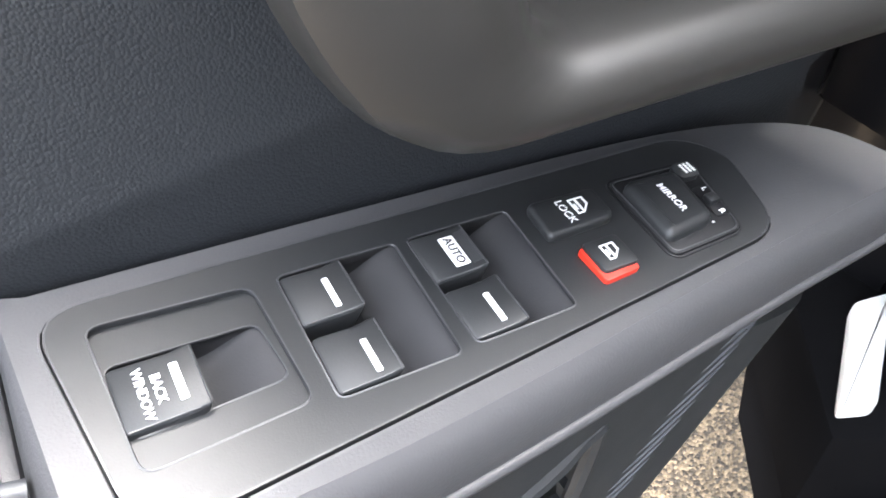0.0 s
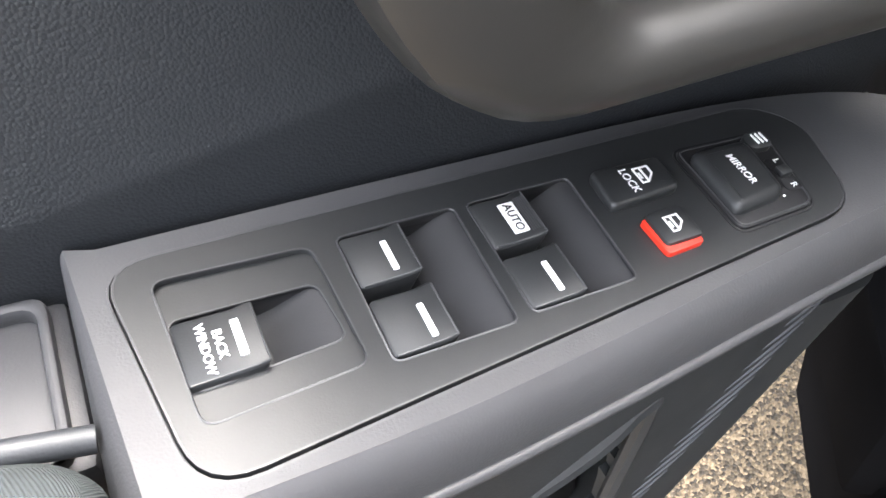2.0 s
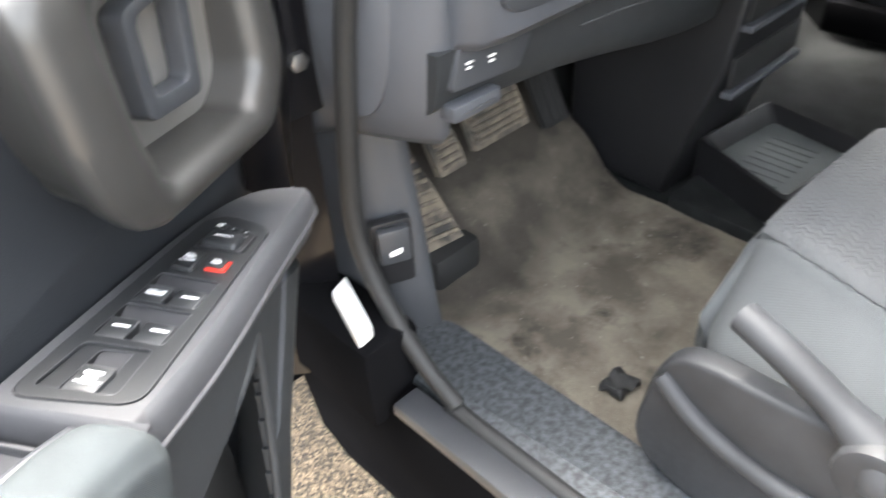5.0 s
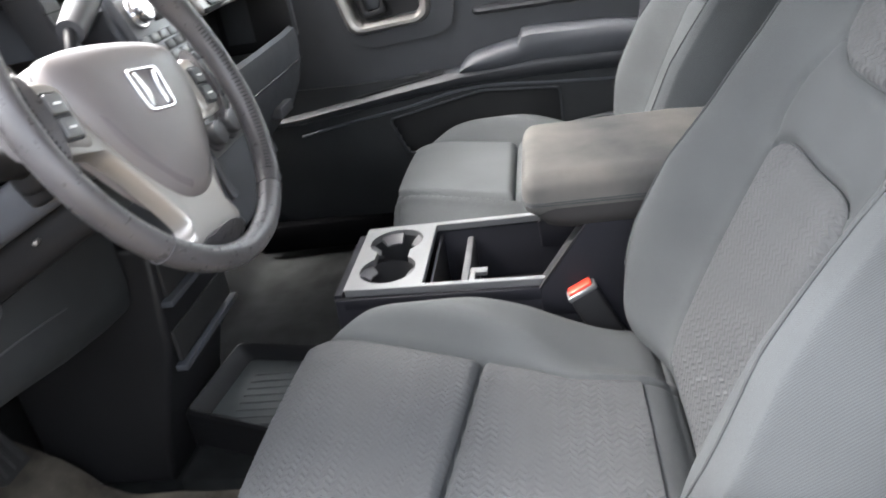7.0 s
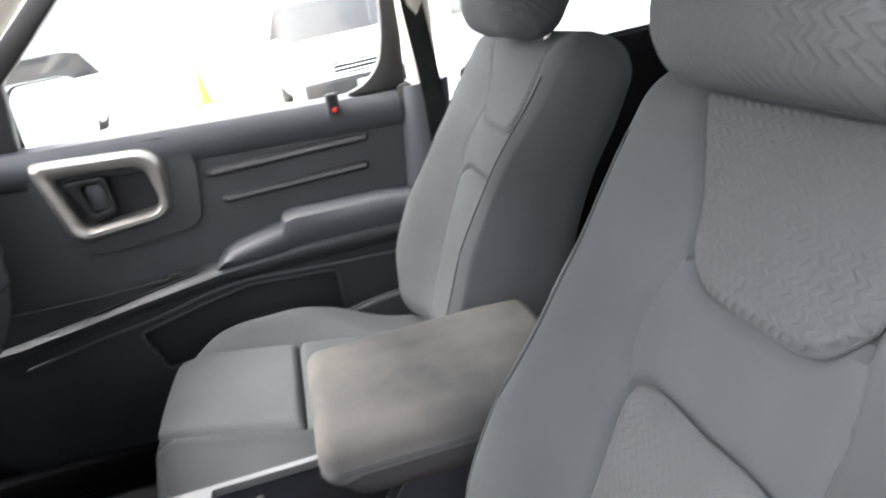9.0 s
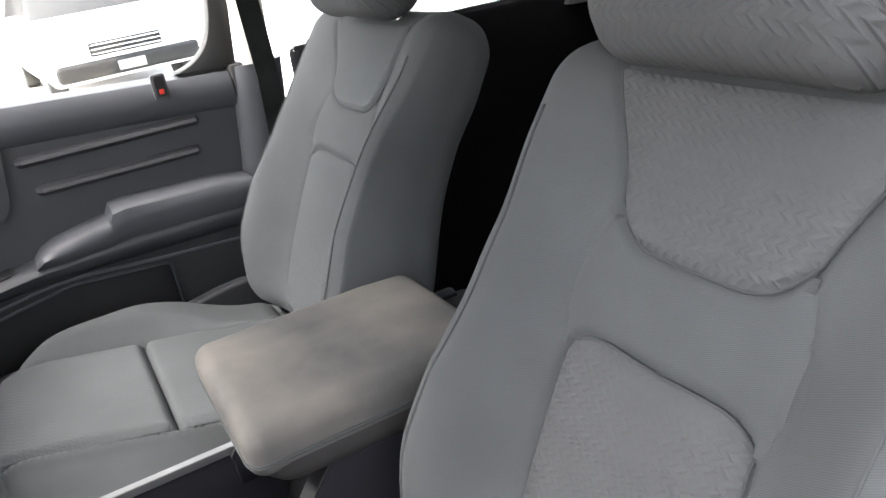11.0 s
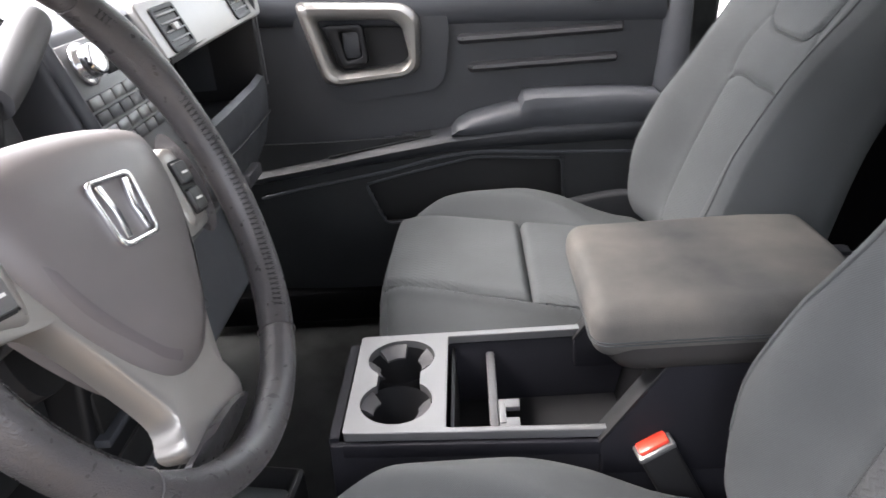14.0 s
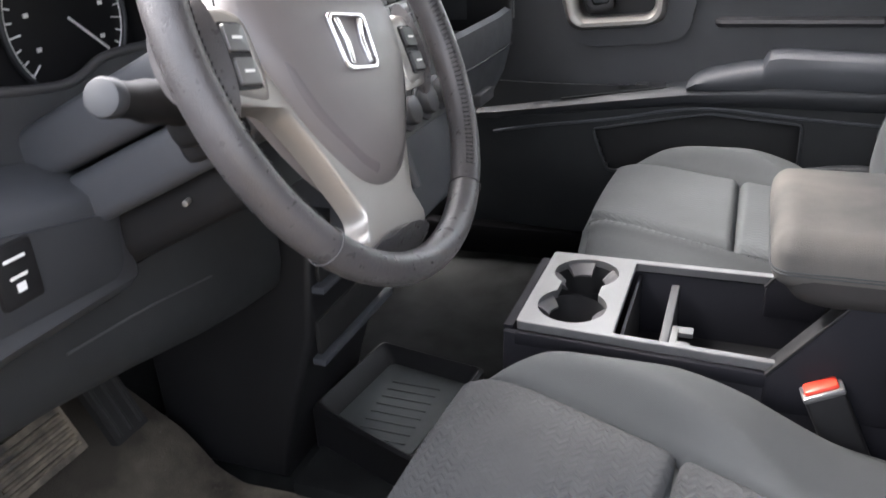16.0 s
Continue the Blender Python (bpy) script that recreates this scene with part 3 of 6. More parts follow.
    def upper(k, t, puff):
        for again in range(3):
            x = k * (0.094 if not again else panel_edge(s))
            s = u_line(min(0.094, abs(x))) + t * (0.565 - u_line(min(0.094, abs(x))))
        return on_back(x, s, puff)

    part("backrest", soft(bh, 0.055, 120, back), FABRIC, seat, "grey twill backrest bolsters")
    quilt("backrest_insert", lower, "light grey patterned lower insert")
    quilt("backrest_panel", upper, "light grey patterned shoulder panel")
    for place in (lower, upper):
        sides = [[place(k, t, 0.0012) for t in span(0.0, 1.0, 30)] for k in (-1, 1)]
        across = [place(k, 1.0 if place is lower else 0.0, 0.0012) for k in span(-1, 1, 30)]
        for line in sides + [across]:
            part("panel_seam", tube(line, 0.0016, 6), FABRIC, seat, "sewn seam round the insert")

    def head(p, q):
        k = 1 - 0.12 * max(0, -q.z) - 0.10 * max(0, q.z) ** 2
        return lean(Vector((p.x * k, p.y + 0.050 - 0.02 * (p.x / 0.14) ** 2 + 0.012 * max(0, q.z), p.z + 0.632)))

    part("headrest", soft((0.152, 0.055, 0.100), 0.05, 40, head), FABRIC_IN, seat, "light grey patterned headrest")
    for s in (-1, 1):
        # stitched seam down the outside of each bolster
        pts = []
        for k in span(0.10, 0.52, 16):
            v = back(Vector((s * 0.222, 0.0635, k - H)), Vector((s * 0.85, 1, k / H - 1)))
            pts.append(v)
        part("bolster_seam", tube(pts, 0.0016, 6), FABRIC, seat, "raised stitched seam")
        part("headrest_post", tube([lean(Vector((s * 0.05, -0.05, 0.50))), lean(Vector((s * 0.05, 0.0, 0.61)))], 0.006, 10), STEEL, seat)
    # base and side shields
    part("seat_base", box((cx - 0.20, yf - 0.46, FLOOR - 0.002), (cx + 0.20, yf - 0.08, 0.80), 0.02), PLASTIC_BLACK, seat)
    xs = cx + o * 0.268
    sh = smooth_path([(yf - 0.015, 0.80), (yf - 0.03, 0.69), (yf - 0.25, 0.66), (yf - 0.50, 0.68), (yf - 0.60, 0.82), (yf - 0.50, 0.925), (yf - 0.30, 0.905), (yf - 0.16, 0.885), (yf - 0.05, 0.872)], 5, True)
    part("side_shield", slab([(p.x, p.y) for p in [Vector((a[0], a[1])) for a in sh]], xs - 0.022 if o < 0 else xs - 0.01, xs + 0.01 if o < 0 else xs + 0.022, "yzx", 0.008, 3), SHIELD, seat, "dark grey moulded plastic side shield")
    if driver:
        lever = tube(smooth_path([(xs + 0.002, yf - 0.090, 0.942), (xs - 0.012, yf - 0.145, 0.934), (xs - 0.026, yf - 0.205, 0.918), (xs - 0.034, yf - 0.245, 0.902), (xs - 0.036, yf - 0.26, 0.890)], 6), lambda t: 0.017 + 0.017 * step(0.45, 0.92, t) - 0.010 * step(0.94, 1.0, t), 16)
        part("height_lever", lever, SHIELD, seat, "grey plastic height lever with a round boss")
        part("lever_boss", disc((xs - 0.02, yf - 0.250, 0.890), (-1, 0, 0), 0.038, 0.040, 28, 0.008), SHIELD, seat)
        part("recline_lever", tube(smooth_path([(xs - 0.03, yf - 0.30, 0.850), (xs - 0.040, yf - 0.36, 0.868), (xs - 0.042, yf - 0.44, 0.878), (xs - 0.036, yf - 0.53, 0.885)], 5), lambda t: 0.016 + 0.004 * math.sin(math.pi * t), 12), PLASTIC_GREY, seat, "grey plastic recline lever")
        part("shield_rib", tube(smooth_path([(xs - 0.022, yf - 0.03, 0.835), (xs - 0.026, yf - 0.09, 0.800), (xs - 0.026, yf - 0.18, 0.782), (xs - 0.024, yf - 0.34, 0.80)], 6), 0.012, 10), SHIELD, seat, "rounded ridge of the shield")
    return seat


front_seat("driver_seat", -0.42, 0.065, "grey cloth driver's seat with woven inserts", True)
front_seat("passenger_seat", 0.41, 0.0, "grey cloth passenger seat with woven inserts", False)

# ---- centre console ----
con = thing("center_console", "dark grey console with cup holders and open bin", "console", at=(0, -0.2, FLOOR))
TOP = 0.95
for s in (-1, 1):
    part("side_panel", slab([(0.035, 0.62), (0.02, 0.935), (-0.29, 0.935), (-0.33, 0.95), (-0.40, 1.045), (-0.66, 1.045), (-0.66, 0.62)], s * 0.108 - 0.006, s * 0.108 + 0.006, "yzx", 0.003), CONSOLE_DARK, con)
part("front_panel", loft([[(-0.105, 0.034, 0.62), (0.105, 0.034, 0.62), (0.105, 0.022, 0.62), (-0.105, 0.022, 0.62)], [(-0.105, 0.022, 0.94), (0.105, 0.022, 0.94), (0.105, 0.010, 0.94), (-0.105, 0.010, 0.94)]]), CONSOLE_DARK, con)
part("rear_box", box((-0.108, -0.68, 0.64), (0.108, -0.40, 1.04), 0.006), CONSOLE_DARK, con)


def pierced(outline, holes, z0, z1, cells=None):
    """A plate with round holes: an outline and rings joined by triangles."""
    bm = bmesh.new()
    loops = [[bm.verts.new((p[0], p[1], z1)) for p in outline]] + [[bm.verts.new((p[0], p[1], z1)) for p in h] for h in holes]
    edges = [bm.edges.new((l[i], l[(i + 1) % len(l)])) for l in loops for i in range(len(l))]
    bmesh.ops.triangle_fill(bm, use_beauty=True, edges=edges)
    ext = bmesh.ops.extrude_face_region(bm, geom=bm.faces[:])
    for v in ext["geom"]:
        if isinstance(v, bmesh.types.BMVert):
            v.co.z = z0
    return bm


plate_out = rounded([(-0.109, 0.004), (0.109, 0.004), (0.109, -0.313), (0.0985, -0.313), (0.0985, -0.117), (-0.1025, -0.117), (-0.1025, -0.313), (-0.109, -0.313)], 0.005, 4)
# two cup holes that meet in a narrow waist
cups = [(0.049 + 0.045 * math.cos(a), -0.055 + 0.045 * math.sin(a)) for a in (radians(-142 + 284 * i / 40) for i in range(41))]
cups = cups + [(-x, y) for x, y in reversed(cups)]
part("cup_holder_plate", pierced(plate_out, [cups], TOP - 0.012, TOP), CONSOLE_GREY, con, "grey metallic frame round cup holders and bin")
for s in (-1, 1):
    n = 40
    rings = [[(s * 0.048 + r * math.cos(2 * math.pi * i / n), -0.053 + r * math.sin(2 * math.pi * i / n), z) for i in range(n)] for r, z in ((0.0452, TOP - 0.010), (0.044, TOP - 0.03), (0.034, TOP - 0.075))]
    part("cup_well", loft(rings, caps=False), PLASTIC_BLACK, con)
    part("cup_floor", disc((s * 0.048, -0.053, TOP - 0.078), (0, 0, 1), 0.035, 0.004), PLASTIC_BLACK, con)
    for a0 in (18, 108, 284):
        arcs = []
        for i in range(9):
            a = radians(a0 - 26 + 52 * i / 8)
            c, d = math.cos(a), math.sin(a)
            arcs.append([(s * 0.048 + r * c * s, -0.053 + r * d, z) for r, z in ((0.0450, TOP - 0.005), (0.036, TOP - 0.010), (0.0285, TOP - 0.017), (0.0285, TOP - 0.020), (0.0450, TOP - 0.013))])
        part("grip_tab", loft(arcs), PLASTIC_GREY, con, "sprung grey cup tab")
# rails and the open bin
part("frame_edge", tube([(p[0], p[1], TOP - 0.0012) for p in inset(plate_out, 0.0004)], 0.0015, 6, True), CONSOLE_GREY, con)
part("bin_floor", box((-0.10, -0.42, 0.83), (0.10, -0.12, 0.838)), PLASTIC_BLACK, con)
part("bin_wall", box((-0.10, -0.126, 0.83), (0.10, -0.122, 0.93)), PLASTIC_BLACK, con)
part("bin_divider", box((-0.094, -0.181, 0.838), (0.094, -0.169, 0.925), 0.003), PLASTIC_GREY, con, "grey divider with a clip")
part("divider_clip", joined(box((-0.032, -0.208, 0.914), (-0.016, -0.181, 0.921), 0.001), box((-0.068, -0.206, 0.914), (-0.051, -0.181, 0.921), 0.001), box((-0.062, -0.190, 0.895), (-0.022, -0.181, 0.922), 0.001)), CONSOLE_GREY, con, "small grey hooks of the divider")
part("inner_ramp", loft([[(-0.098, -0.35, 0.84), (0.098, -0.35, 0.84), (0.098, -0.36, 0.84), (-0.098, -0.36, 0.84)], [(-0.098, -0.40, 1.03), (0.098, -0.40, 1.03), (0.098, -0.41, 1.03), (-0.098, -0.41, 1.03)]]), JAMB_BLACK, con)


def lid(p, q):
    return Vector((p.x - 0.022, p.y - 0.436, 1.080 + p.z + 0.006 * max(0, q.z) * (1 - q.x ** 2) - 0.010 * max(0, -q.y - 0.5) * max(0, q.z)))


part("armrest_lid", soft((0.124, 0.153, 0.030), 0.022, 60, lid), FABRIC_ARM, con, "worn grey fabric armrest lid")
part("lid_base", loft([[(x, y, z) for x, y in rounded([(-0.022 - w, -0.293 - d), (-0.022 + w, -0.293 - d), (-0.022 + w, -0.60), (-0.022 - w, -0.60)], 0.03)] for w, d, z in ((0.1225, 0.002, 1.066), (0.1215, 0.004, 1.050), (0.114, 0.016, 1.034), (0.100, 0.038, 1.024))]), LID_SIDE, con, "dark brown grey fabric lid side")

for zz in (1.070, 1.0735):
    part("lid_stitching", tube([Vector((x, y, zz)) for x, y in rounded([(-0.1465, -0.2825), (0.1025, -0.2825), (0.1025, -0.5895), (-0.1465, -0.5895)], 0.024, 5)], 0.0009, 5, True), FABRIC, con)
for s in (-1, 1):
    part("console_shoulder", slab(rounded([(-0.292, 0.934), (-0.376, 1.046), (-0.66, 1.046), (-0.66, 0.89), (-0.292, 0.89)], 0.006, 3), s * 0.104 - 0.013, s * 0.104 + 0.013, "yzx", 0.004), CONSOLE_DARK, con, "charcoal sloping shoulder below the lid")

    part("shoulder_edge", slab([(-0.2908, 0.9364), (-0.3738, 1.0474), (-0.3765, 1.0455), (-0.2935, 0.9345)], s * 0.104 - 0.0125, s * 0.104 + 0.0125, "yzx", 0.0006), PLASTIC_BLACK, con, "dark sloping edge of the shoulder")
    part("side_lip", box((s * 0.1115 - 0.004, -0.31, TOP - 0.032), (s * 0.1115 + 0.004, 0.006, TOP - 0.013), 0.003), CONSOLE_DARK, con)

# the driver's side is widened towards the rear to fit the camera's view
for ob in con.children:
    if not ob.name.startswith(("armrest", "lid")):
        for v in ob.data.vertices:
            x, y = v.co.x + ob.location.x, v.co.y + ob.location.y - 0.2
            if x < 0:
                v.co.x += x * 0.15 * min(1.0, max(0.0, -y / 0.31))

# ---- steering wheel, turned a little to the right ----
WC, WT = Vector((-0.383, 0.062, 1.342)), radians(23)
# local frame of the wheel: x right, y up in its plane, z towards the driver
WM = Matrix.Translation(WC) @ Matrix(((1, 0, 0, 0), (0, math.sin(WT), -math.cos(WT), 0), (0, math.cos(WT), math.sin(WT), 0), (0, 0, 0, 1))) @ Matrix.Rotation(radians(-10), 4, "Z")
wheel = thing("steering_wheel", "worn grey leather steering wheel with silver spokes", "steering wheel", m=WM)
RW = 0.184


def rim_arc(a0, a1, n, fat=0.0):
    rings = []
    for i in range(n + 1):
        a = radians(a0 + (a1 - a0) * i / n)
        d = math.degrees(a) % 360
        grip = math.exp(-((d - 35) / 16) ** 2) + math.exp(-((d - 145) / 16) ** 2)
        thick = 0.0132 + 0.0022 * grip + fat
        end = min(i, n - i) / n
        thick -= 0.0008 * max(0, 1 - end * 30)
        rings.append([((RW + thick * math.cos(k)) * math.cos(a), (RW + thick * math.cos(k)) * math.sin(a), thick * 1.12 * math.sin(k)) for k in (2 * math.pi * j / 22 for j in range(22))])
    return loft(rings)


for a0, a1, mat_r, lab in ((-130, -50, LEATHER, "smooth leather lower rim section"), (-50, 58, LEATHER, "grained leather rim section"), (58, 122, LEATHER, "grained leather upper rim section"), (122, 230, LEATHER, "grained leather rim section")):
    part("rim", rim_arc(a0, a1, int(abs(a1 - a0) / 3)), mat_r, wheel, lab)
for a in (-130, -50, 58, 122):
    c, s = math.cos(radians(a)), math.sin(radians(a))
    ring = [Vector(((RW + 0.0140 * math.cos(k)) * c, (RW + 0.0140 * math.cos(k)) * s, 0.0157 * math.sin(k))) for k in (2 * math.pi * j / 24 for j in range(24))]
    part("rim_seam", tube(ring, 0.0006, 5, True), LEATHER, wheel)
# cross stitches on the inside of the rim
stitches = []
for i in range(62):
    a = radians(-44 + 96 * i / 61)
    for side in (0, 1):
        b = a + (math.pi - 2 * a if side else 0)
        for tilt in (-1, 1):
            p, q = b + tilt * 0.006, b - tilt * 0.006
            r0, r1 = RW - 0.0122, RW - 0.0076
            stitches.append(tube([(r0 * math.cos(p), r0 * math.sin(p), 0.0080), (r1 * math.cos(q), r1 * math.sin(q), 0.0135)], 0.0005, 4))
tagged(part("stitching", joined(*stitches), PLASTIC_BLACK, wheel, "cross stitching inside the rim"), kind="stuff")

hub_out = smooth_path([(-0.110, 0.036), (-0.088, 0.056), (0.0, 0.063), (0.088, 0.056), (0.110, 0.036), (0.105, -0.004), (0.080, -0.052), (0.047, -0.095), (0.018, -0.114), (-0.018, -0.114), (-0.047, -0.095), (-0.080, -0.052), (-0.105, -0.004)], 5, True)


def hub_ring(k, z, dome=0.0):
    return [(p[0] * k, (p[1] + 0.02) * k - 0.02, z) for p in hub_out]


part("airbag_cover", loft([hub_ring(1.0, -0.045), hub_ring(1.0, -0.020), hub_ring(0.985, -0.012), hub_ring(0.95, -0.006), hub_ring(0.86, -0.0005), hub_ring(0.80, 0.0025), hub_ring(0.6, 0.006), hub_ring(0.3, 0.008), hub_ring(0.05, 0.0085)]), LEATHER_SMOOTH, wheel, "smooth grey airbag cover")
side_l = [(p.x * 1.001, (p.y + 0.02) * 1.001 - 0.02) for p in hub_out]
part("hub_seam", tube([Vector((a, b, -0.022)) for a, b in side_l], 0.0008, 6, True), PLASTIC_BLACK, wheel)
for s in (-1, 1):
    cheek = smooth_path([(s * 0.093, 0.020), (s * 0.093, -0.012), (s * 0.073, -0.053), (s * 0.039, -0.094), (s * 0.018, -0.108)], 6)
    part("ribbed_strip", loft([[(p[0] * k, (p[1] + 0.02) * k - 0.02, z) for p in cheek] for k, z in ((1.012, -0.0105), (0.985, -0.0065), (0.93, 0.0004), (0.88, 0.0022))], closed=False), RIBBED, wheel, "finely ribbed strip beside the cover")
# emblem: a chrome rounded frame with two upright bars
em_o = rounded([(-0.029, 0.023), (0.029, 0.023), (0.025, -0.024), (-0.025, -0.024)], 0.009, 6)
emblem = part("emblem", frame_slab(em_o, [(p[0] * 0.86, p[1] * 0.86) for p in em_o], 0.0078, 0.0112, bevel=0.0008), CHROME, wheel, "chrome emblem in a rounded frame")
for s in (-1, 1):
    part("emblem_bar", slab([(s * 0.0205, 0.018), (s * 0.0140, 0.018), (s * 0.0085, -0.001), (s * 0.0105, -0.0185), (s * 0.0165, -0.0185), (s * 0.0145, 0.0)], 0.0078, 0.0115, bevel=0.0006), CHROME, emblem)
part("airbag_mark", joined(*[slab([(-0.008, -0.073 - i * 0.0032), (0.008, -0.073 - i * 0.0032), (0.008, -0.0748 - i * 0.0032), (-0.008, -0.0748 - i * 0.0032)], 0.0035, 0.0046) for i in range(4)]), LEATHER, wheel, "embossed marks")
for s in (-1, 1):
    pan = smooth_path([(s * 0.101, 0.022), (s * 0.1245, 0.032), (s * 0.138, 0.026), (s * 0.142, 0.0), (s * 0.138, -0.024), (s * 0.122, -0.032), (s * 0.104, -0.032), (s * 0.100, 0.0)], 5, True)
    sp = part("spoke_panel", loft([[(q[0], q[1], z) for q in inset([(p[0], p[1]) for p in pan], d if s > 0 else -d)] for d, z in ((0, -0.030), (0, -0.011), (0.0015, -0.0085), (0.005, -0.007), (0.010, -0.006))]), SPOKE_SILVER, wheel, "silver spoke panel with buttons")
    for yc in (0.008, -0.015):
        o = rounded([(s * 0.1135, yc + 0.0095), (s * 0.1345, yc + 0.0100), (s * 0.1355, yc - 0.0090), (s * 0.1145, yc - 0.0095)], 0.003, 4)
        # right-hand buttons are black: the shade on that side is in their colour
        bt = part("button", loft([[(q[0], q[1], z) for q in [((p[0] - s * 0.1245) * k + s * 0.1245, (p[1] - yc) * k + yc) for p in o]] for k, z in ((1.0, -0.012), (1.0, -0.0035), (0.92, -0.0022), (0.6, -0.0018))]), CONSOLE_GREY if s < 0 else SWITCH, sp, "rocker button")
        part("button_mark", slab([(s * 0.1245 - 0.005, yc + 0.001), (s * 0.1245 + 0.005, yc + 0.001), (s * 0.1245 + 0.005, yc - 0.001), (s * 0.1245 - 0.005, yc - 0.001)], -0.0019, -0.0014), WHITE_PATCH, bt)
    part("button_surround", slab(rounded([(s * 0.1115, 0.0195), (s * 0.1365, 0.0200), (s * 0.1375, -0.0260), (s * 0.1125, -0.0265)], 0.004, 4), -0.0075, -0.0050), PLASTIC_BLACK, sp)
    part("thumb_rest", loft([[(s * (0.141 + 0.011 * k) , y * (1 - 0.15 * k), z - 0.004 * k) for y, z in [(0.045 * math.cos(t), -0.014 + 0.014 * math.sin(t)) for t in (2 * math.pi * j / 20 for j in range(20))]] for k in (0, 1, 2, 2.6)]), LEATHER, wheel, "grained leather thumb rest")
# one silver bezel round the cover: both side panels, the two arms and the foot
bez = []
for s in (-1, 1):
    half = [(0.060, 0.010), (0.098, 0.020), (0.122, 0.034), (0.143, 0.028), (0.149, 0.0), (0.146, -0.030), (0.126, -0.037), (0.098, -0.039), (0.079, -0.060), (0.058, -0.097), (0.042, -0.133), (0.050, -0.152), (0.030, -0.164)]
    bez += [(s * x, y) for x, y in (half if s < 0 else reversed(half))]
bez = [Vector(p) for p in smooth_path(bez, 4, True)]
part("spoke_bezel", loft([[((p.x) * k, (p.y + 0.05) * k - 0.05, z) for p in bez] for k, z in ((0.985, -0.034), (1.0, -0.026), (1.0, -0.017), (0.985, -0.0125), (0.95, -0.0105), (0.80, -0.0095))]), SPOKE_SILVER, wheel, "silver bezel with arms down to the rim")
part("spoke_root", loft([[(0.056 * k * math.cos(t), -0.166 + 0.016 * math.sin(t), -0.006 + dz + 0.016 * math.sin(t)) for t in (2 * math.pi * j / 16 for j in range(16))] for k, dz in ((1.0, -0.018), (0.97, -0.012), (0.7, -0.008))]), LEATHER, wheel)

# ---- dashboard ----
dash = thing("dashboard", "charcoal moulded dashboard with silver centre trim", "dashboard", at=(0, 0.4, 0.95))


part("top_pad", loft([[(x, y0, 1.395), (x, y0 + 0.015, 1.412), (x, y0 + 0.06, 1.424), (x, 0.62, 1.425), (x, 0.94, 1.40), (x, 0.94, 1.33), (x, y0 + 0.04, 1.36)] for x, y0 in ((-0.775, 0.42), (-0.72, 0.345), (-0.66, 0.32), (-0.645, 0.50), (-0.20, 0.50), (-0.175, 0.262), (0.15, 0.258), (0.40, 0.258), (0.60, 0.265), (0.68, 0.29), (0.745, 0.36))]), PLASTIC_SOFT, dash, "charcoal padded dashboard top")


# smooth end of the dashboard beside the door, with an oval cover in it
part("end_panel", loft([[(p.x, p.y, z) for p in smooth_path([(-0.66, 0.60), (-0.785, 0.60), (-0.795, 0.52), (-0.786 + d, 0.435 + d), (-0.760 + d, 0.375 + d), (-0.722 + d * 0.4, 0.335 + d), (-0.700, 0.350 + d), (-0.68, 0.45)], 5, True)] for z, d in ((0.985, 0.040), (0.992, 0.024), (1.01, 0.010), (1.05, 0.004), (1.12, 0.0), (1.25, 0.0), (1.34, 0.004), (1.405, 0.014))]), PLASTIC_SOFT, dash, "smooth charcoal end panel by the door")
EM = Matrix.Translation((-0.782, 0.412, 1.20)) @ Matrix.Rotation(radians(-62), 4, "Z")
oval = [(0.048 * math.cos(a) * (1 - 0.10 * math.sin(a)), 0.165 * math.sin(a)) for a in (2 * math.pi * i / 40 for i in range(40))]
part("end_cover", moved(loft([[(x * k, y, z * k) for x, z in oval] for k, y in ((1.0, 0.03), (1.0, 0.006), (0.985, 0.003), (0.9, 0.0005), (0.5, -0.0015))]), EM), PLASTIC_SOFT, dash, "oval end cover")
# panel with the lamp switch, framed, and the ledge above it
def shelf_z(x):
    return 1.260 - 0.165 * (max(x, -0.66) + 0.66)


part("switch_face", loft([[(x, y + d, z) for y, z in ((0.330, 1.108), (0.302, 1.116), (0.289, 1.130), (0.288, shelf_z(x) - 0.014), (0.290, shelf_z(x) - 0.004), (0.297, shelf_z(x) + 0.002), (0.345, shelf_z(x) + 0.022), (0.43, shelf_z(x) + 0.030), (0.43, 1.108))] for x, d in ((-0.712, 0.03), (-0.695, 0.008), (-0.66, 0.0), (-0.58, 0.0), (-0.50, 0.0), (-0.425, 0.0), (-0.412, 0.010), (-0.405, 0.035))]), PLASTIC_SOFT, dash, "charcoal panel below the instruments")
part("switch_inset", slab(rounded([(-0.682, 1.166), (-0.660, 1.152), (-0.452, 1.140), (-0.440, 1.150), (-0.436, 1.196), (-0.450, 1.203), (-0.670, 1.246)], 0.010), 0.284, 0.290, "xzy", 0.002), PLASTIC, dash)
knob = part("lamp_knob", joined(disc((-0.628, 0.288, 1.206), (0, -1, 0), 0.036, 0.006, 40, 0.002), disc((-0.628, 0.283, 1.206), (0, -1, 0), 0.026, 0.020, 40, 0.004)), PLASTIC, dash, "round lamp switch with a silver ring")
part("ring", tube([Vector((-0.628 + 0.031 * math.cos(a), 0.281, 1.206 + 0.031 * math.sin(a))) for a in (2 * math.pi * i / 40 for i in range(40))], 0.0026, 8, True), SILVER, knob, "silver ring")
part("knob_cap", disc((-0.628, 0.265, 1.206), (0, -1, 0), 0.023, 0.003, 40, 0.001), PLASTIC_BLACK, knob)
part("knob_grip", box((-0.632, 0.254, 1.184), (-0.624, 0.264, 1.228), 0.002), CHROME, knob)
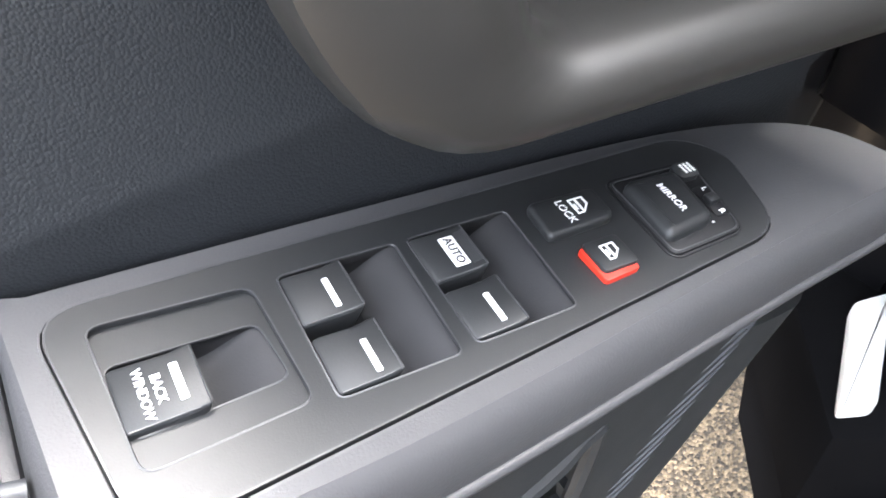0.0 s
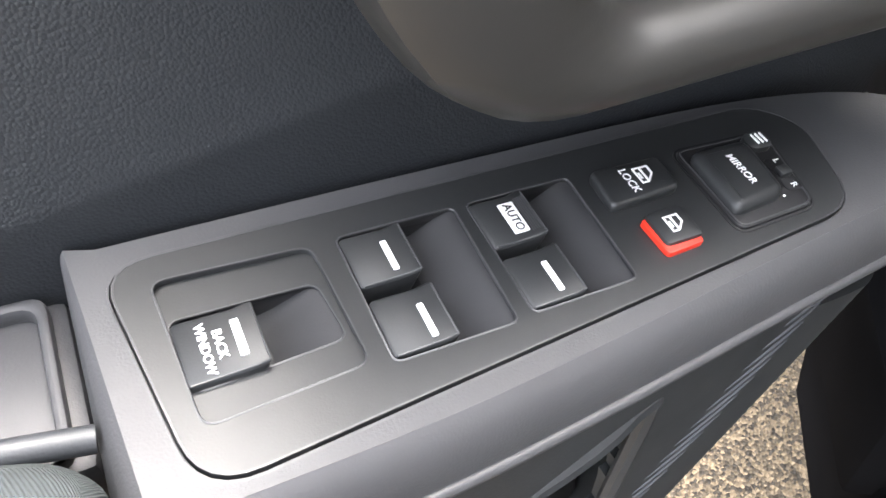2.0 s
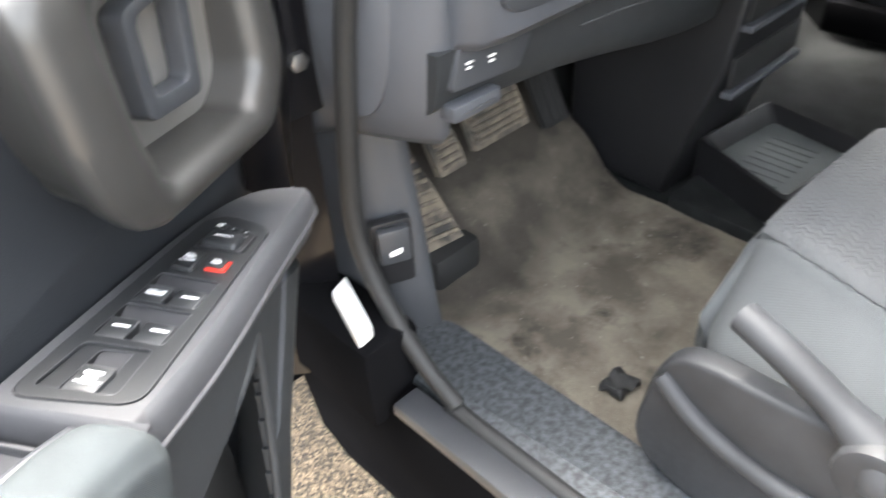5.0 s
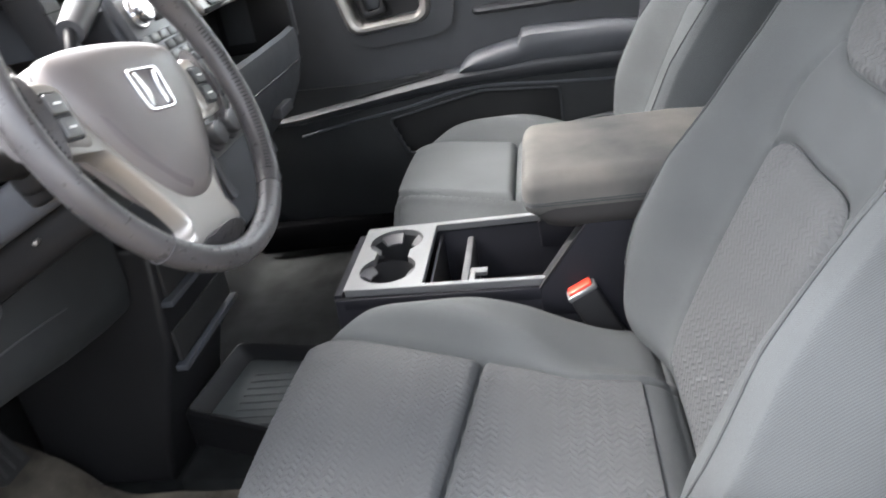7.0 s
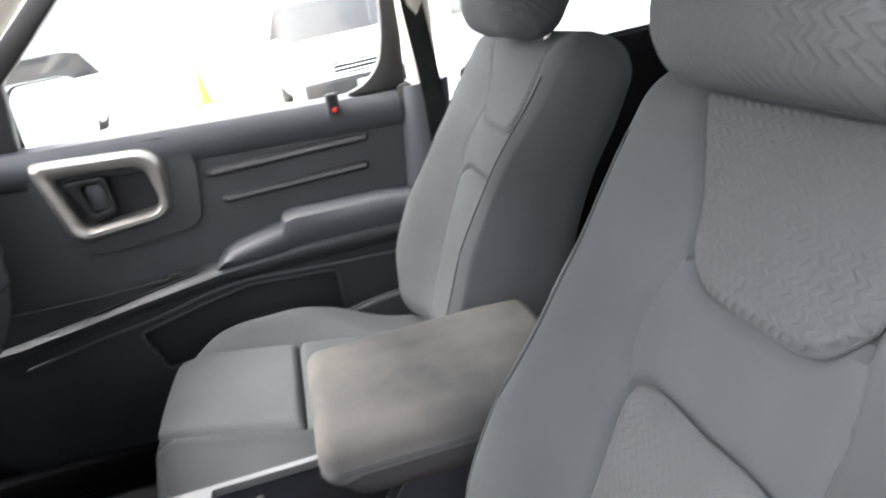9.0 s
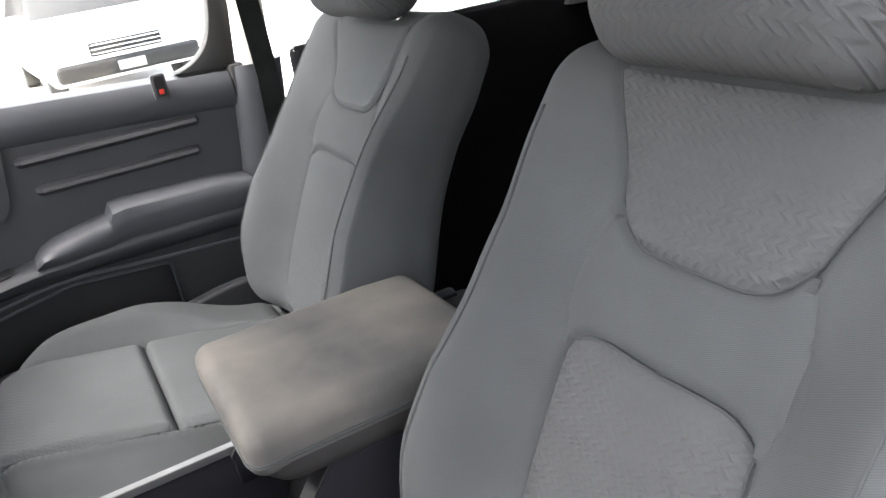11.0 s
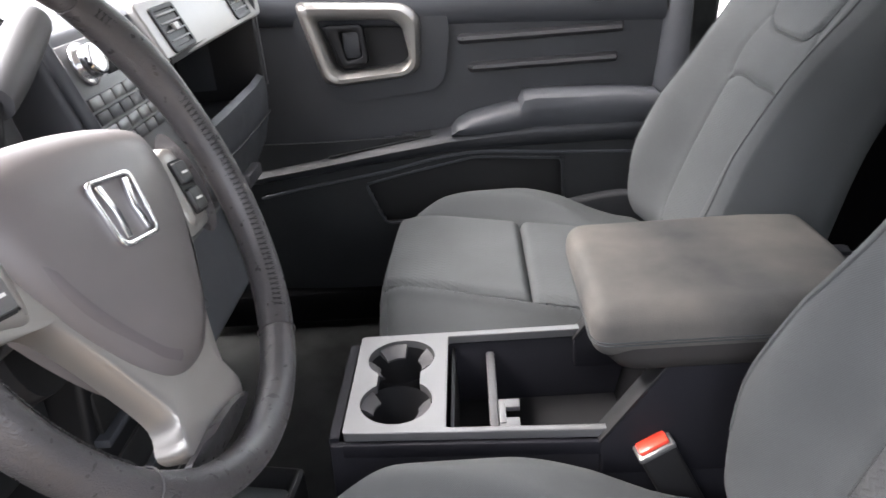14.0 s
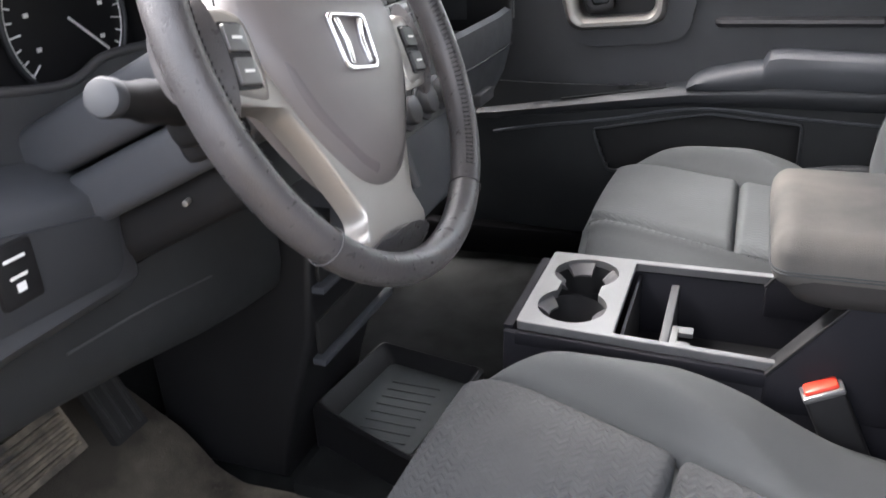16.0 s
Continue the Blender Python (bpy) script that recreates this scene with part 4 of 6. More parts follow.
part("red_mark", box((-0.649, 0.2605, 1.1935), (-0.637, 0.2625, 1.199), 0.001), RED, knob)
fog = part("panel_switch", box((-0.572, 0.279, 1.166), (-0.532, 0.288, 1.219), 0.004), PLASTIC_BLACK, dash, "black rocker with white marks")
part("switch_mark", joined(box((-0.563, 0.2780, 1.2055), (-0.543, 0.2792, 1.2080)), box((-0.561, 0.2780, 1.1905), (-0.545, 0.2792, 1.1930)), box((-0.557, 0.2780, 1.1790), (-0.549, 0.2792, 1.1860))), WHITE_INK, fog)
# lower knee panel
part("knee_panel", loft([[(x, 0.328, 1.118), (x, 0.330, zb + 0.045), (x, 0.338, zb + 0.012), (x, 0.350, zb), (x, 0.42, zb + 0.004), (x, 0.60, zb + 0.02), (x, 0.60, 1.118)] for x, zb in ((-0.735, 1.042), (-0.655, 1.032), (-0.506, 1.018), (-0.400, 1.000), (-0.29, 0.978), (-0.20, 0.965), (-0.13, 0.96))]), DOOR_DARK, dash, "charcoal knee panel with a sloping lower edge")
part("knee_line", tube(smooth_path([(-0.492, 0.329, 1.074), (-0.38, 0.329, 1.066), (-0.275, 0.329, 1.052)], 5), 0.0014, 6), PLASTIC_GREY, dash)
sp = part("lower_switch_panel", slab(rounded([(-0.708, 1.122), (-0.590, 1.102), (-0.612, 1.064), (-0.722, 1.072)], 0.008), 0.322, 0.340, "xzy", 0.003), PLASTIC, dash, "small panel with two switches")
for x, z in ((-0.696, 1.098), (-0.660, 1.094)):
    part("switch_mark", joined(box((x - 0.005, 0.3205, z + 0.001), (x + 0.005, 0.3215, z + 0.004), 0.0003), box((x - 0.004, 0.3205, z - 0.005), (x + 0.003, 0.3215, z - 0.002), 0.0003)), WHITE_PATCH, sp)
part("drawer_lip", box((-0.724, 0.318, 1.036), (-0.648, 0.345, 1.056), 0.004), PLASTIC_SOFT, dash)
part("drawer_line", box((-0.712, 0.3165, 1.043), (-0.660, 0.3185, 1.046), 0.0005), PLASTIC_GREY, dash)
# instruments under their hood
part("hood", loft([[(x, (y if y > 0.5 else y + back), z + d) for y, z in ((0.262, 1.457), (0.254, 1.465), (0.264, 1.475), (0.40, 1.480), (0.66, 1.452), (0.66, 1.415), (0.40, 1.464), (0.274, 1.457))] for x, d, back in ((-0.665, -0.06, 0.09), (-0.650, -0.025, 0.08), (-0.62, -0.004, 0.065), (-0.52, 0.004, 0.035), (-0.40, 0.004, 0.010), (-0.28, 0.002, 0.0), (-0.18, -0.006, 0.0), (-0.125, -0.014, 0.002), (-0.098, -0.026, 0.006), (-0.085, -0.050, 0.012))]), PLASTIC_SOFT, dash, "charcoal hood over the instruments")
for x in (-0.655, -0.182):
    part("binnacle_side", slab([(0.365, 1.29), (0.34, 1.43), (0.47, 1.46), (0.47, 1.25)], x - 0.006, x + 0.006, "yzx", 0.003), PLASTIC_BLACK, dash)
cheek = part("centre_cheek", slab(rounded([(-0.214, 1.438), (-0.172, 1.433), (-0.138, 1.335), (-0.146, 1.300), (-0.172, 1.300), (-0.176, 1.335)], 0.006, 4), 0.252, 0.300, "xzy", 0.004, 3), PLASTIC_GREY, dash, "grey strip of buttons beside the instruments")
for z, x in ((1.414, -0.186), (1.362, -0.165)):
    part("strip_gap", box((x - 0.020, 0.2505, z - 0.001), (x + 0.020, 0.2530, z + 0.001)), PLASTIC_BLACK, cheek)
part("strip_mark", box((-0.180, 0.2505, 1.380), (-0.170, 0.2530, 1.392)), WHITE_PATCH, cheek)
ledge = smooth_path([(-0.70, 0.372, 1.352), (-0.60, 0.366, 1.345), (-0.528, 0.363, 1.331), (-0.47, 0.362, 1.314), (-0.40, 0.360, 1.304), (-0.37, 0.358, 1.307), (-0.335, 0.355, 1.320), (-0.26, 0.352, 1.320), (-0.19, 0.352, 1.312)], 6)
part("ledge_lip", tube(ledge, 0.0050, 10), PLASTIC_GREY, dash, "pale rounded lip of the ledge below the dials")
part("ledge_wall", loft([[(p.x, p.y - 0.002, p.z - 0.002), (p.x, p.y - 0.004, p.z - 0.020), (p.x, p.y - 0.012, 1.215), (p.x, p.y + 0.01, 1.215), (p.x, p.y + 0.01, p.z - 0.004)] for p in ledge]), PLASTIC, dash, "dark upright wall below the ledge")
part("ledge_floor", loft([[(p.x, p.y, p.z + 0.001), (p.x, 0.455, 1.268), (p.x, 0.455, 1.262), (p.x, p.y, p.z - 0.004)] for p in ledge]), PLASTIC_BLACK, dash)
part("instrument_back", box((-0.66, 0.452, 1.24), (-0.17, 0.470, 1.465)), PLASTIC_BLACK, dash)
for cx_, r_ in ((-0.285, 0.084), (-0.480, 0.084)):
    dial = part("dial", disc((cx_, 0.452, 1.350), (0, -1, 0), r_, 0.006, 48, 0.001), PLASTIC_BLACK, dash, "round instrument dial with white ticks")
    part("dial_rim", tube([Vector((cx_ + r_ * math.cos(a), 0.444, 1.350 + r_ * math.sin(a))) for a in (2 * math.pi * i / 48 for i in range(48))], 0.003, 8, True), PLASTIC, dial)
    part("scale_arc", tube([Vector((cx_ + r_ * 0.94 * math.cos(a), 0.4452, 1.350 + r_ * 0.94 * math.sin(a))) for a in (radians(-42 + 264 * i / 40) for i in range(41))], 0.0008, 6), WHITE_INK, dial)
    ticks = []
    for i in range(25):
        a = radians(-40 + 260 * i / 24)
        r0 = r_ * (0.76 if i % 3 == 0 else 0.84)
        t_ = moved(box((r0, -0.0008, -0.0009), (r_ * 0.92, 0.0008, 0.0009)), Matrix.Translation((cx_, 0.4455, 1.350)) @ Matrix.Rotation(-a, 4, "Y"))
        ticks.append(t_)
    tagged(part("tick_mark", joined(*ticks), WHITE_INK, dial), kind="stuff")
    part("needle", moved(box((0, -0.001, -0.0012), (r_ * 0.75, 0.001, 0.0012)), Matrix.Translation((cx_, 0.443, 1.350)) @ Matrix.Rotation(radians(40), 4, "Y")), WHITE_INK, dial)
    for i in range(7):
        a = radians(-30 + 240 * i / 6)
        part("dial_number", box((cx_ + 0.62 * r_ * math.cos(a) - 0.003, 0.4448, 1.350 + 0.62 * r_ * math.sin(a) - 0.0022), (cx_ + 0.62 * r_ * math.cos(a) + 0.003, 0.4462, 1.350 + 0.62 * r_ * math.sin(a) + 0.0022)), WHITE_PATCH, dial)
# side vent in its pod, with a tab and a slider under it
pod = part("side_vent", loft([[(p[0], y, p[1]) for p in inset(rounded([(-0.668, 1.420), (-0.570, 1.420), (-0.566, 1.296), (-0.660, 1.292)], 0.014, 4), d)] for d, y in ((0.0, 0.420), (0.0, 0.326), (0.0015, 0.320), (0.005, 0.316), (0.012, 0.315))]), PLASTIC_SOFT, dash, "charcoal side air vent")
part("vent_opening", slab(rounded([(-0.630, 1.402), (-0.588, 1.402), (-0.586, 1.328), (-0.626, 1.326)], 0.008), 0.312, 0.318, "xzy", 0.001), PLASTIC_BLACK, pod)
for i in range(5):
    part("vent_slat", box((-0.624, 0.309, 1.337 + i * 0.0135), (-0.592, 0.3135, 1.340 + i * 0.0135), 0.0008), PLASTIC, pod)
part("vent_tab", box((-0.614, 0.302, 1.356), (-0.602, 0.312, 1.372), 0.002), PLASTIC_GREY, pod, "grey vent tab")
part("vent_slider", box((-0.626, 0.309, 1.300), (-0.576, 0.318, 1.309), 0.003), SILVER, pod, "pale vent slider")

# centre stack, leaning forwards
SN = Matrix.Translation((0.042, 0.195, 1.245)) @ Matrix.Rotation(radians(-18), 4, "X")
SM = SN @ Matrix.Diagonal((0.76, 1, 1, 1))
part("center_tower", joined(moved(box((-0.135, 0.012, -0.20), (0.135, 0.20, 0.185), 0.012, 3), SM)), PLASTIC_SOFT, dash, "charcoal body of the centre stack")
radio = part("radio_face", moved(slab(rounded([(-0.122, -0.09), (0.122, -0.09), (0.126, 0.168), (-0.126, 0.168)], 0.018), 0.004, 0.016, "xzy", 0.003), SM), CONSOLE_GREY, dash, "silver grey radio and climate face")
for s in (-1, 1):
    part("tower_edge", moved(tube([(s * 0.131, 0.004, -0.15), (s * 0.134, 0.002, 0.0), (s * 0.134, 0.004, 0.175)], 0.008, 10), SM), PLASTIC_SOFT, dash, "rounded charcoal edge strip")
part("display", moved(box((-0.012, 0.0, 0.122), (0.095, 0.005, 0.160), 0.002), SM), PLASTIC_BLACK, radio, "dark radio display")
part("volume_knob", moved(joined(disc((-0.052, 0.004, 0.142), (0, -1, 0), 0.024, 0.006, 36, 0.002), disc((-0.052, 0.0, 0.142), (0, -1, 0), 0.018, 0.018, 36, 0.003)), SN), CHROME, radio, "silver volume knob")
for r in range(4):
    for c in range(6):
        x, z = -0.098 + c * 0.039, 0.102 - r * 0.017
        part("radio_button", moved(box((x - 0.0175, -0.001, z - 0.0068), (x + 0.0175, 0.005, z + 0.0068), 0.0018, 2), SM), PLASTIC_GREY if r % 2 else CONSOLE_GREY, radio)
part("disc_slot", moved(box((-0.07, 0.0, -0.022), (0.07, 0.005, -0.013), 0.002), SM), PLASTIC_BLACK, radio)
for x in (-0.060, 0.0, 0.060):
    part("climate_knob", moved(joined(disc((x, 0.004, -0.058), (0, -1, 0), 0.026, 0.005, 32, 0.002), disc((x, 0.0, -0.058), (0, -1, 0), 0.019, 0.016, 32, 0.003)), SN), PLASTIC_GREY, radio, "round climate knob")
# lower part of the stack with its open shelves
part("lower_tower", slab([(0.285, 1.06), (0.308, 0.88), (0.368, 0.70), (0.392, 0.60), (0.62, 0.60), (0.62, 1.06)], -0.118, 0.135, "yzx", 0.012, 3), PLASTIC_BLACK, dash, "black lower part of the centre stack")
for z, y in ((0.955, 0.292), (0.835, 0.305)):
    part("shelf_lip", box((-0.112, y - 0.012, z - 0.006), (0.130, y + 0.01, z + 0.006), 0.003), PLASTIC_SOFT, dash)
    part("shelf_opening", box((-0.105, y - 0.004, z + 0.010), (0.122, y + 0.004, z + 0.065), 0.002), RUBBER, dash)
part("power_socket", joined(disc((0.055, 0.290, 0.985), (0, -1, 0.1), 0.016, 0.006, 28, 0.002), disc((0.085, 0.290, 0.985), (0, -1, 0.1), 0.012, 0.006, 28, 0.002)), SILVER, dash)

# passenger's side: silver trim with vents, open shelf, rounded lower face
TM = Matrix.Translation((0.40, 0.205, 1.347)) @ Matrix.Rotation(radians(-24), 4, "X")
trim = part("dash_trim", moved(slab(rounded([(-0.255, 0.0), (0.235, 0.0), (0.268, 0.030), (0.250, 0.078), (-0.255, 0.086)], 0.014), 0.0, 0.012, "xzy", 0.004, 3), TM), TRIM_SILVER, dash, "silver painted trim with air vents")
for x0 in (-0.225, 0.085):
    vent = part("air_vent", moved(frame_slab(rounded([(x0, 0.008), (x0 + 0.088, 0.008), (x0 + 0.088, 0.072), (x0, 0.072)], 0.008, 4), rounded([(x0 + 0.008, 0.015), (x0 + 0.080, 0.015), (x0 + 0.080, 0.065), (x0 + 0.008, 0.065)], 0.004, 4), -0.003, 0.006, "xzy", 0.001), TM), PLASTIC_BLACK, trim, "air vent with dark slats")
    part("vent_recess", moved(box((x0 + 0.006, -0.0008, 0.013), (x0 + 0.082, 0.004, 0.067)), TM), PLASTIC_BLACK, vent)
    for i in range(4):
        part("slat", moved(box((x0 + 0.008, -0.004, 0.022 + i * 0.012), (x0 + 0.080, -0.0005, 0.025 + i * 0.012), 0.0006), TM), CONSOLE_GREY, vent)
    part("vent_tab", moved(box((x0 + 0.036, -0.008, 0.034), (x0 + 0.052, -0.002, 0.044), 0.001), TM), SILVER, vent)
part("shelf_top", loft([[(0.15, y, z), (0.66, y + 0.01, z), (0.66, y + 0.01, z - 0.008), (0.15, y, z - 0.008)] for y, z in ((0.205, 1.354), (0.40, 1.362))]), PLASTIC_BLACK, dash)
part("shelf_back", box((0.14, 0.38, 1.18), (0.68, 0.40, 1.372)), PLASTIC_BLACK, dash)
part("shelf_end", slab([(0.212, 1.352), (0.212, 1.19), (0.40, 1.19), (0.40, 1.362)], 0.590, 0.612, "yzx", 0.004), PLASTIC_BLACK, dash)
part("passenger_face", loft([[(x, y + 0.17, 1.196), (x, y + 0.040, 1.200), (x, y + 0.020, 1.236), (x, y + 0.012, 1.245), (x, y + 0.002, 1.239), (x, y, 1.222), (x, y + 0.004, 1.170), (x, y + 0.018, 1.120), (x, y + 0.045, 1.070), (x, y + 0.10, 1.02), (x, y + 0.2, 0.99), (x, y + 0.36, 0.98), (x, y + 0.36, 1.2)] for x, y in ((0.135, 0.198), (0.30, 0.196), (0.50, 0.200), (0.60, 0.210), (0.655, 0.228), (0.70, 0.262), (0.735, 0.32))]), PLASTIC, dash, "rounded dark lower dashboard with the glove box")
part("glove_seam", tube(smooth_path([(0.17, 0.1990, 1.182), (0.35, 0.1970, 1.180), (0.52, 0.2020, 1.177), (0.60, 0.2115, 1.173)], 6), 0.0018, 6), RUBBER, dash)
part("glove_latch", box((0.36, 0.200, 1.100), (0.44, 0.226, 1.122), 0.004), PLASTIC_GREY, dash)
part("end_column", loft([[(p.x, p.y, z) for p in smooth_path([(0.60, 0.40), (0.60, 0.222), (0.635, 0.222), (0.675, 0.25), (0.715, 0.30), (0.74, 0.40)], 4, True)] for z in (1.22, 1.30, 1.36, 1.40)]), PLASTIC, dash)
part("under_panel", box((-0.70, 0.40, 0.99), (0.72, 0.93, 1.03), 0.004), PLASTIC_BLACK, dash)

# ---- steering column, stalks and key ----
col = thing("steering_column", "charcoal column shroud with stalks and a column shifter", "steering column", at=(-0.385, 0.22, 1.22))
CM = Matrix.Translation(WC) @ Matrix(((1, 0, 0, 0), (0, math.sin(WT), -math.cos(WT), 0), (0, math.cos(WT), math.sin(WT), 0), (0, 0, 0, 1)))


def column_ring(w, t, b, z, r=0.03):
    return [CM @ Vector((p[0], p[1], z)) for p in rounded([(-w, t), (w, t), (w, -b), (-w, -b)], r, 5)]


part("shroud_lower", loft([column_ring(0.050, 0.0, 0.022, -0.050, 0.012), column_ring(0.064, 0.003, 0.034, -0.062, 0.014), column_ring(0.071, 0.003, 0.042, -0.10, 0.016), column_ring(0.074, 0.003, 0.046, -0.20, 0.016), column_ring(0.076, 0.0, 0.050, -0.34, 0.016)]), PLASTIC_SOFT, col, "charcoal lower column shroud")
part("shroud_upper", loft([column_ring(0.055, 0.045, -0.006, -0.050, 0.018), column_ring(0.069, 0.055, -0.006, -0.062, 0.018), column_ring(0.074, 0.060, -0.006, -0.12, 0.018), column_ring(0.076, 0.056, -0.006, -0.34, 0.018)]), PLASTIC_SOFT, col, "charcoal upper column shroud")
part("column_tube", loft([column_ring(0.045, -0.03, 0.085, -0.10), column_ring(0.050, -0.03, 0.10, -0.34)]), PLASTIC_BLACK, col, "dark parts under the shroud")
stalk = part("lamp_stalk", tube(smooth_path([CM @ Vector(p) for p in ((-0.064, 0.000, -0.100), (-0.10, 0.008, -0.088), (-0.14, 0.016, -0.074), (-0.192, 0.025, -0.057))], 6), lambda t: 0.0155 - 0.0035 * step(0.72, 0.85, t) - 0.004 * step(0.0, 0.02, 0.02 - t), 20), PLASTIC_BLACK, col, "chunky black lamp stalk")
part("stalk_cap", disc(CM @ Vector((-0.188, 0.0245, -0.058)), CM.to_3x3() @ Vector((-1, 0.2, 0.3)), 0.0128, 0.014, 28, 0.003), PLASTIC, stalk, "grey twist cap")
part("stalk_boot", moved(joined(box((-0.092, -0.034, -0.125), (-0.062, 0.024, -0.068), 0.009, 3), box((-0.112, -0.022, -0.110), (-0.080, 0.022, -0.070), 0.012, 3)), CM), PLASTIC_BLACK, col)
lev = [CM @ Vector(p) for p in ((0.060, 0.010, -0.13), (0.074, 0.045, -0.110), (0.084, 0.075, -0.094), (0.106, 0.102, -0.088))]
shifter = part("shift_lever", tube(smooth_path(lev, 6), 0.007, 12), PLASTIC_BLACK, col, "column shift lever with a grey knob")
part("shift_knob", tube(smooth_path([CM @ Vector(p) for p in ((0.102, 0.098, -0.088), (0.142, 0.114, -0.088), (0.185, 0.132, -0.088), (0.214, 0.144, -0.086), (0.224, 0.148, -0.085))], 5), lambda t: 0.0135 + 0.0050 * math.sin(math.pi * min(1, t * 0.9 + 0.1)) - 0.012 * max(0, t - 0.85) / 0.15, 18), PLASTIC_GREY, shifter, "smooth grey shift knob")
part("wiper_stalk", tube(smooth_path([CM @ Vector(p) for p in ((0.070, 0.0, -0.10), (0.11, 0.002, -0.095), (0.16, 0.004, -0.085))], 5), lambda t: 0.009 + 0.004 * t, 12), PLASTIC_BLACK, col, "black wiper stalk")
part("ignition_lock", disc(CM @ Vector((0.074, -0.035, -0.16)), (1, -0.4, 0), 0.018, 0.014, 28, 0.003), SILVER, col)
# small silver disc put in for the bright glint of the key
part("shroud_screw", disc(CM @ Vector((-0.048, -0.060, -0.18)), (-1, -0.3, 0), 0.0028, 0.010, 16, 0.0008), SILVER, col)

# ---- passenger door ----
pd = thing("passenger_door", "closed charcoal passenger door with silver handle surround", "door", at=(0.80, -0.1, 0.66))
part("door_shell", box((0.81, -0.575, 0.55), (0.90, 0.58, 1.33), 0.02), PAINT, pd)


def belt(y):
    return 1.352 + 0.060 * (y + 0.16)


part("upper_panel", loft([[(0.790, y, belt(y) - 0.080), (0.776, y, belt(y) - 0.070), (0.769, y, belt(y) - 0.048), (0.770, y, belt(y) - 0.022), (0.782, y, belt(y) - 0.004), (0.805, y, belt(y) + 0.002), (0.84, y, belt(y)), (0.85, y, belt(y) - 0.08)] for y in span(0.58, -0.572, 10)]), PLASTIC_SOFT, pd, "dark grey upper door panel")


def inner(y, z):
    """Depth of the middle of the door panel."""
    hollow = 0.010 * math.exp(-((y - 0.04) / 0.16) ** 2 - ((z - 1.20) / 0.12) ** 2)
    return 0.782 + hollow


def pocket_out(y, z):
    """Whether a place lies in the map pocket."""
    top = 1.006 - 0.19 * max(0, y + 0.17) ** 1.05 - 0.08 * max(0, -y - 0.17)
    return -0.355 < y < 0.066 - 0.4 * max(0.0, 0.95 - z) and 0.868 < z < top


part("middle_panel", sheet(lambda y, z: (inner(y, z), y, z), span(-0.572, 0.58, 60), span(1.04, 1.30, 26), (0.012, 0, 0), lambda y, z: not (-0.045 < y < 0.125 and 1.195 < z < 1.295)), PLASTIC, pd, "dark grey middle door panel")
for z0, ya, yb in ((1.247, -0.150, -0.490), (1.188, -0.168, -0.478)):
    # paler plastic here puts the light on the rib tops into the colour
    part("trim_rib", loft([[(0.795, y, z0 - 0.014), (0.776 + d, y, z0 - 0.010), (0.766 + d, y, z0 - 0.002), (0.768 + d, y, z0 + 0.004), (0.778 + d, y, z0 + 0.009), (0.795, y, z0 + 0.012)] for y, d in ((ya, 0.014), (ya - 0.012, 0.0), (yb + 0.006, 0.0), (yb, 0.014))]), PLASTIC_GREY, pd, "raised horizontal rib")
# lower panel with a map pocket cut into it
part("lower_panel", sheet(lambda y, z: (0.742 + 0.030 * step(0.90, 0.66, z) + 0.05 * step(0.10, 0.55, y), y, z), span(-0.572, 0.58, 150), span(0.64, 1.06, 62), (0.010, 0, 0), lambda y, z: not pocket_out(y, z)), DOOR_DARK, pd, "dark grey lower door panel with a map pocket")
part("door_seal", box((0.770, -0.606, 0.62), (0.86, -0.574, 1.335), 0.006), RUBBER, pd)
# crease in a paler plastic, so that its highlight lies in the colour
part("door_crease", tube(smooth_path([(0.742, 0.30, 0.946), (0.742, 0.196, 0.964), (0.742, 0.032, 0.986), (0.742, -0.15, 1.016), (0.742, -0.355, 1.003), (0.744, -0.56, 0.990)], 8), 0.0036, 8), PLASTIC_SOFT, pd, "raised crease above the map pocket")
part("pocket_back", box((0.785, -0.42, 0.80), (0.80, 0.10, 1.03), 0.003), RUBBER, pd)
rim_pts = [(-0.355, 0.868), (-0.355, 0.990), (-0.17, 1.006), (-0.05, 0.985), (0.068, 0.962), (0.064, 0.945), (0.034, 0.868)]
part("pocket_lip", tube([Vector((0.741, y, z)) for y, z in rounded([(a, b) for a, b in rim_pts], 0.014, 4)], 0.0030, 8, True), PLASTIC, pd, "rounded lip of the map pocket")
part("kick_strip", box((0.752, -0.55, 0.62), (0.80, 0.50, 0.70), 0.012), JAMB_BLACK, pd)


# armrest: a sloping strip in front that swells into a pad
def arm_sec(y, z, x0, h):
    return [(0.80, y, z - h), (x0 + 0.020, y, z - h), (x0 + 0.004, y, z - h * 0.7), (x0, y, z - h * 0.35), (x0 + 0.004, y, z - 0.008), (x0 + 0.014, y, z), (0.80, y, z + 0.002)]


part("armrest_strip", loft([arm_sec(y, z, x, h) for y, z, x, h in ((0.40, 0.985, 0.775, 0.025), (0.30, 1.000, 0.745, 0.030), (0.18, 1.020, 0.728, 0.033), (0.05, 1.040, 0.722, 0.035), (-0.12, 1.063, 0.718, 0.040), (-0.30, 1.075, 0.716, 0.05), (-0.565, 1.070, 0.720, 0.05))]), PLASTIC, pd, "dark grey sloping armrest base")
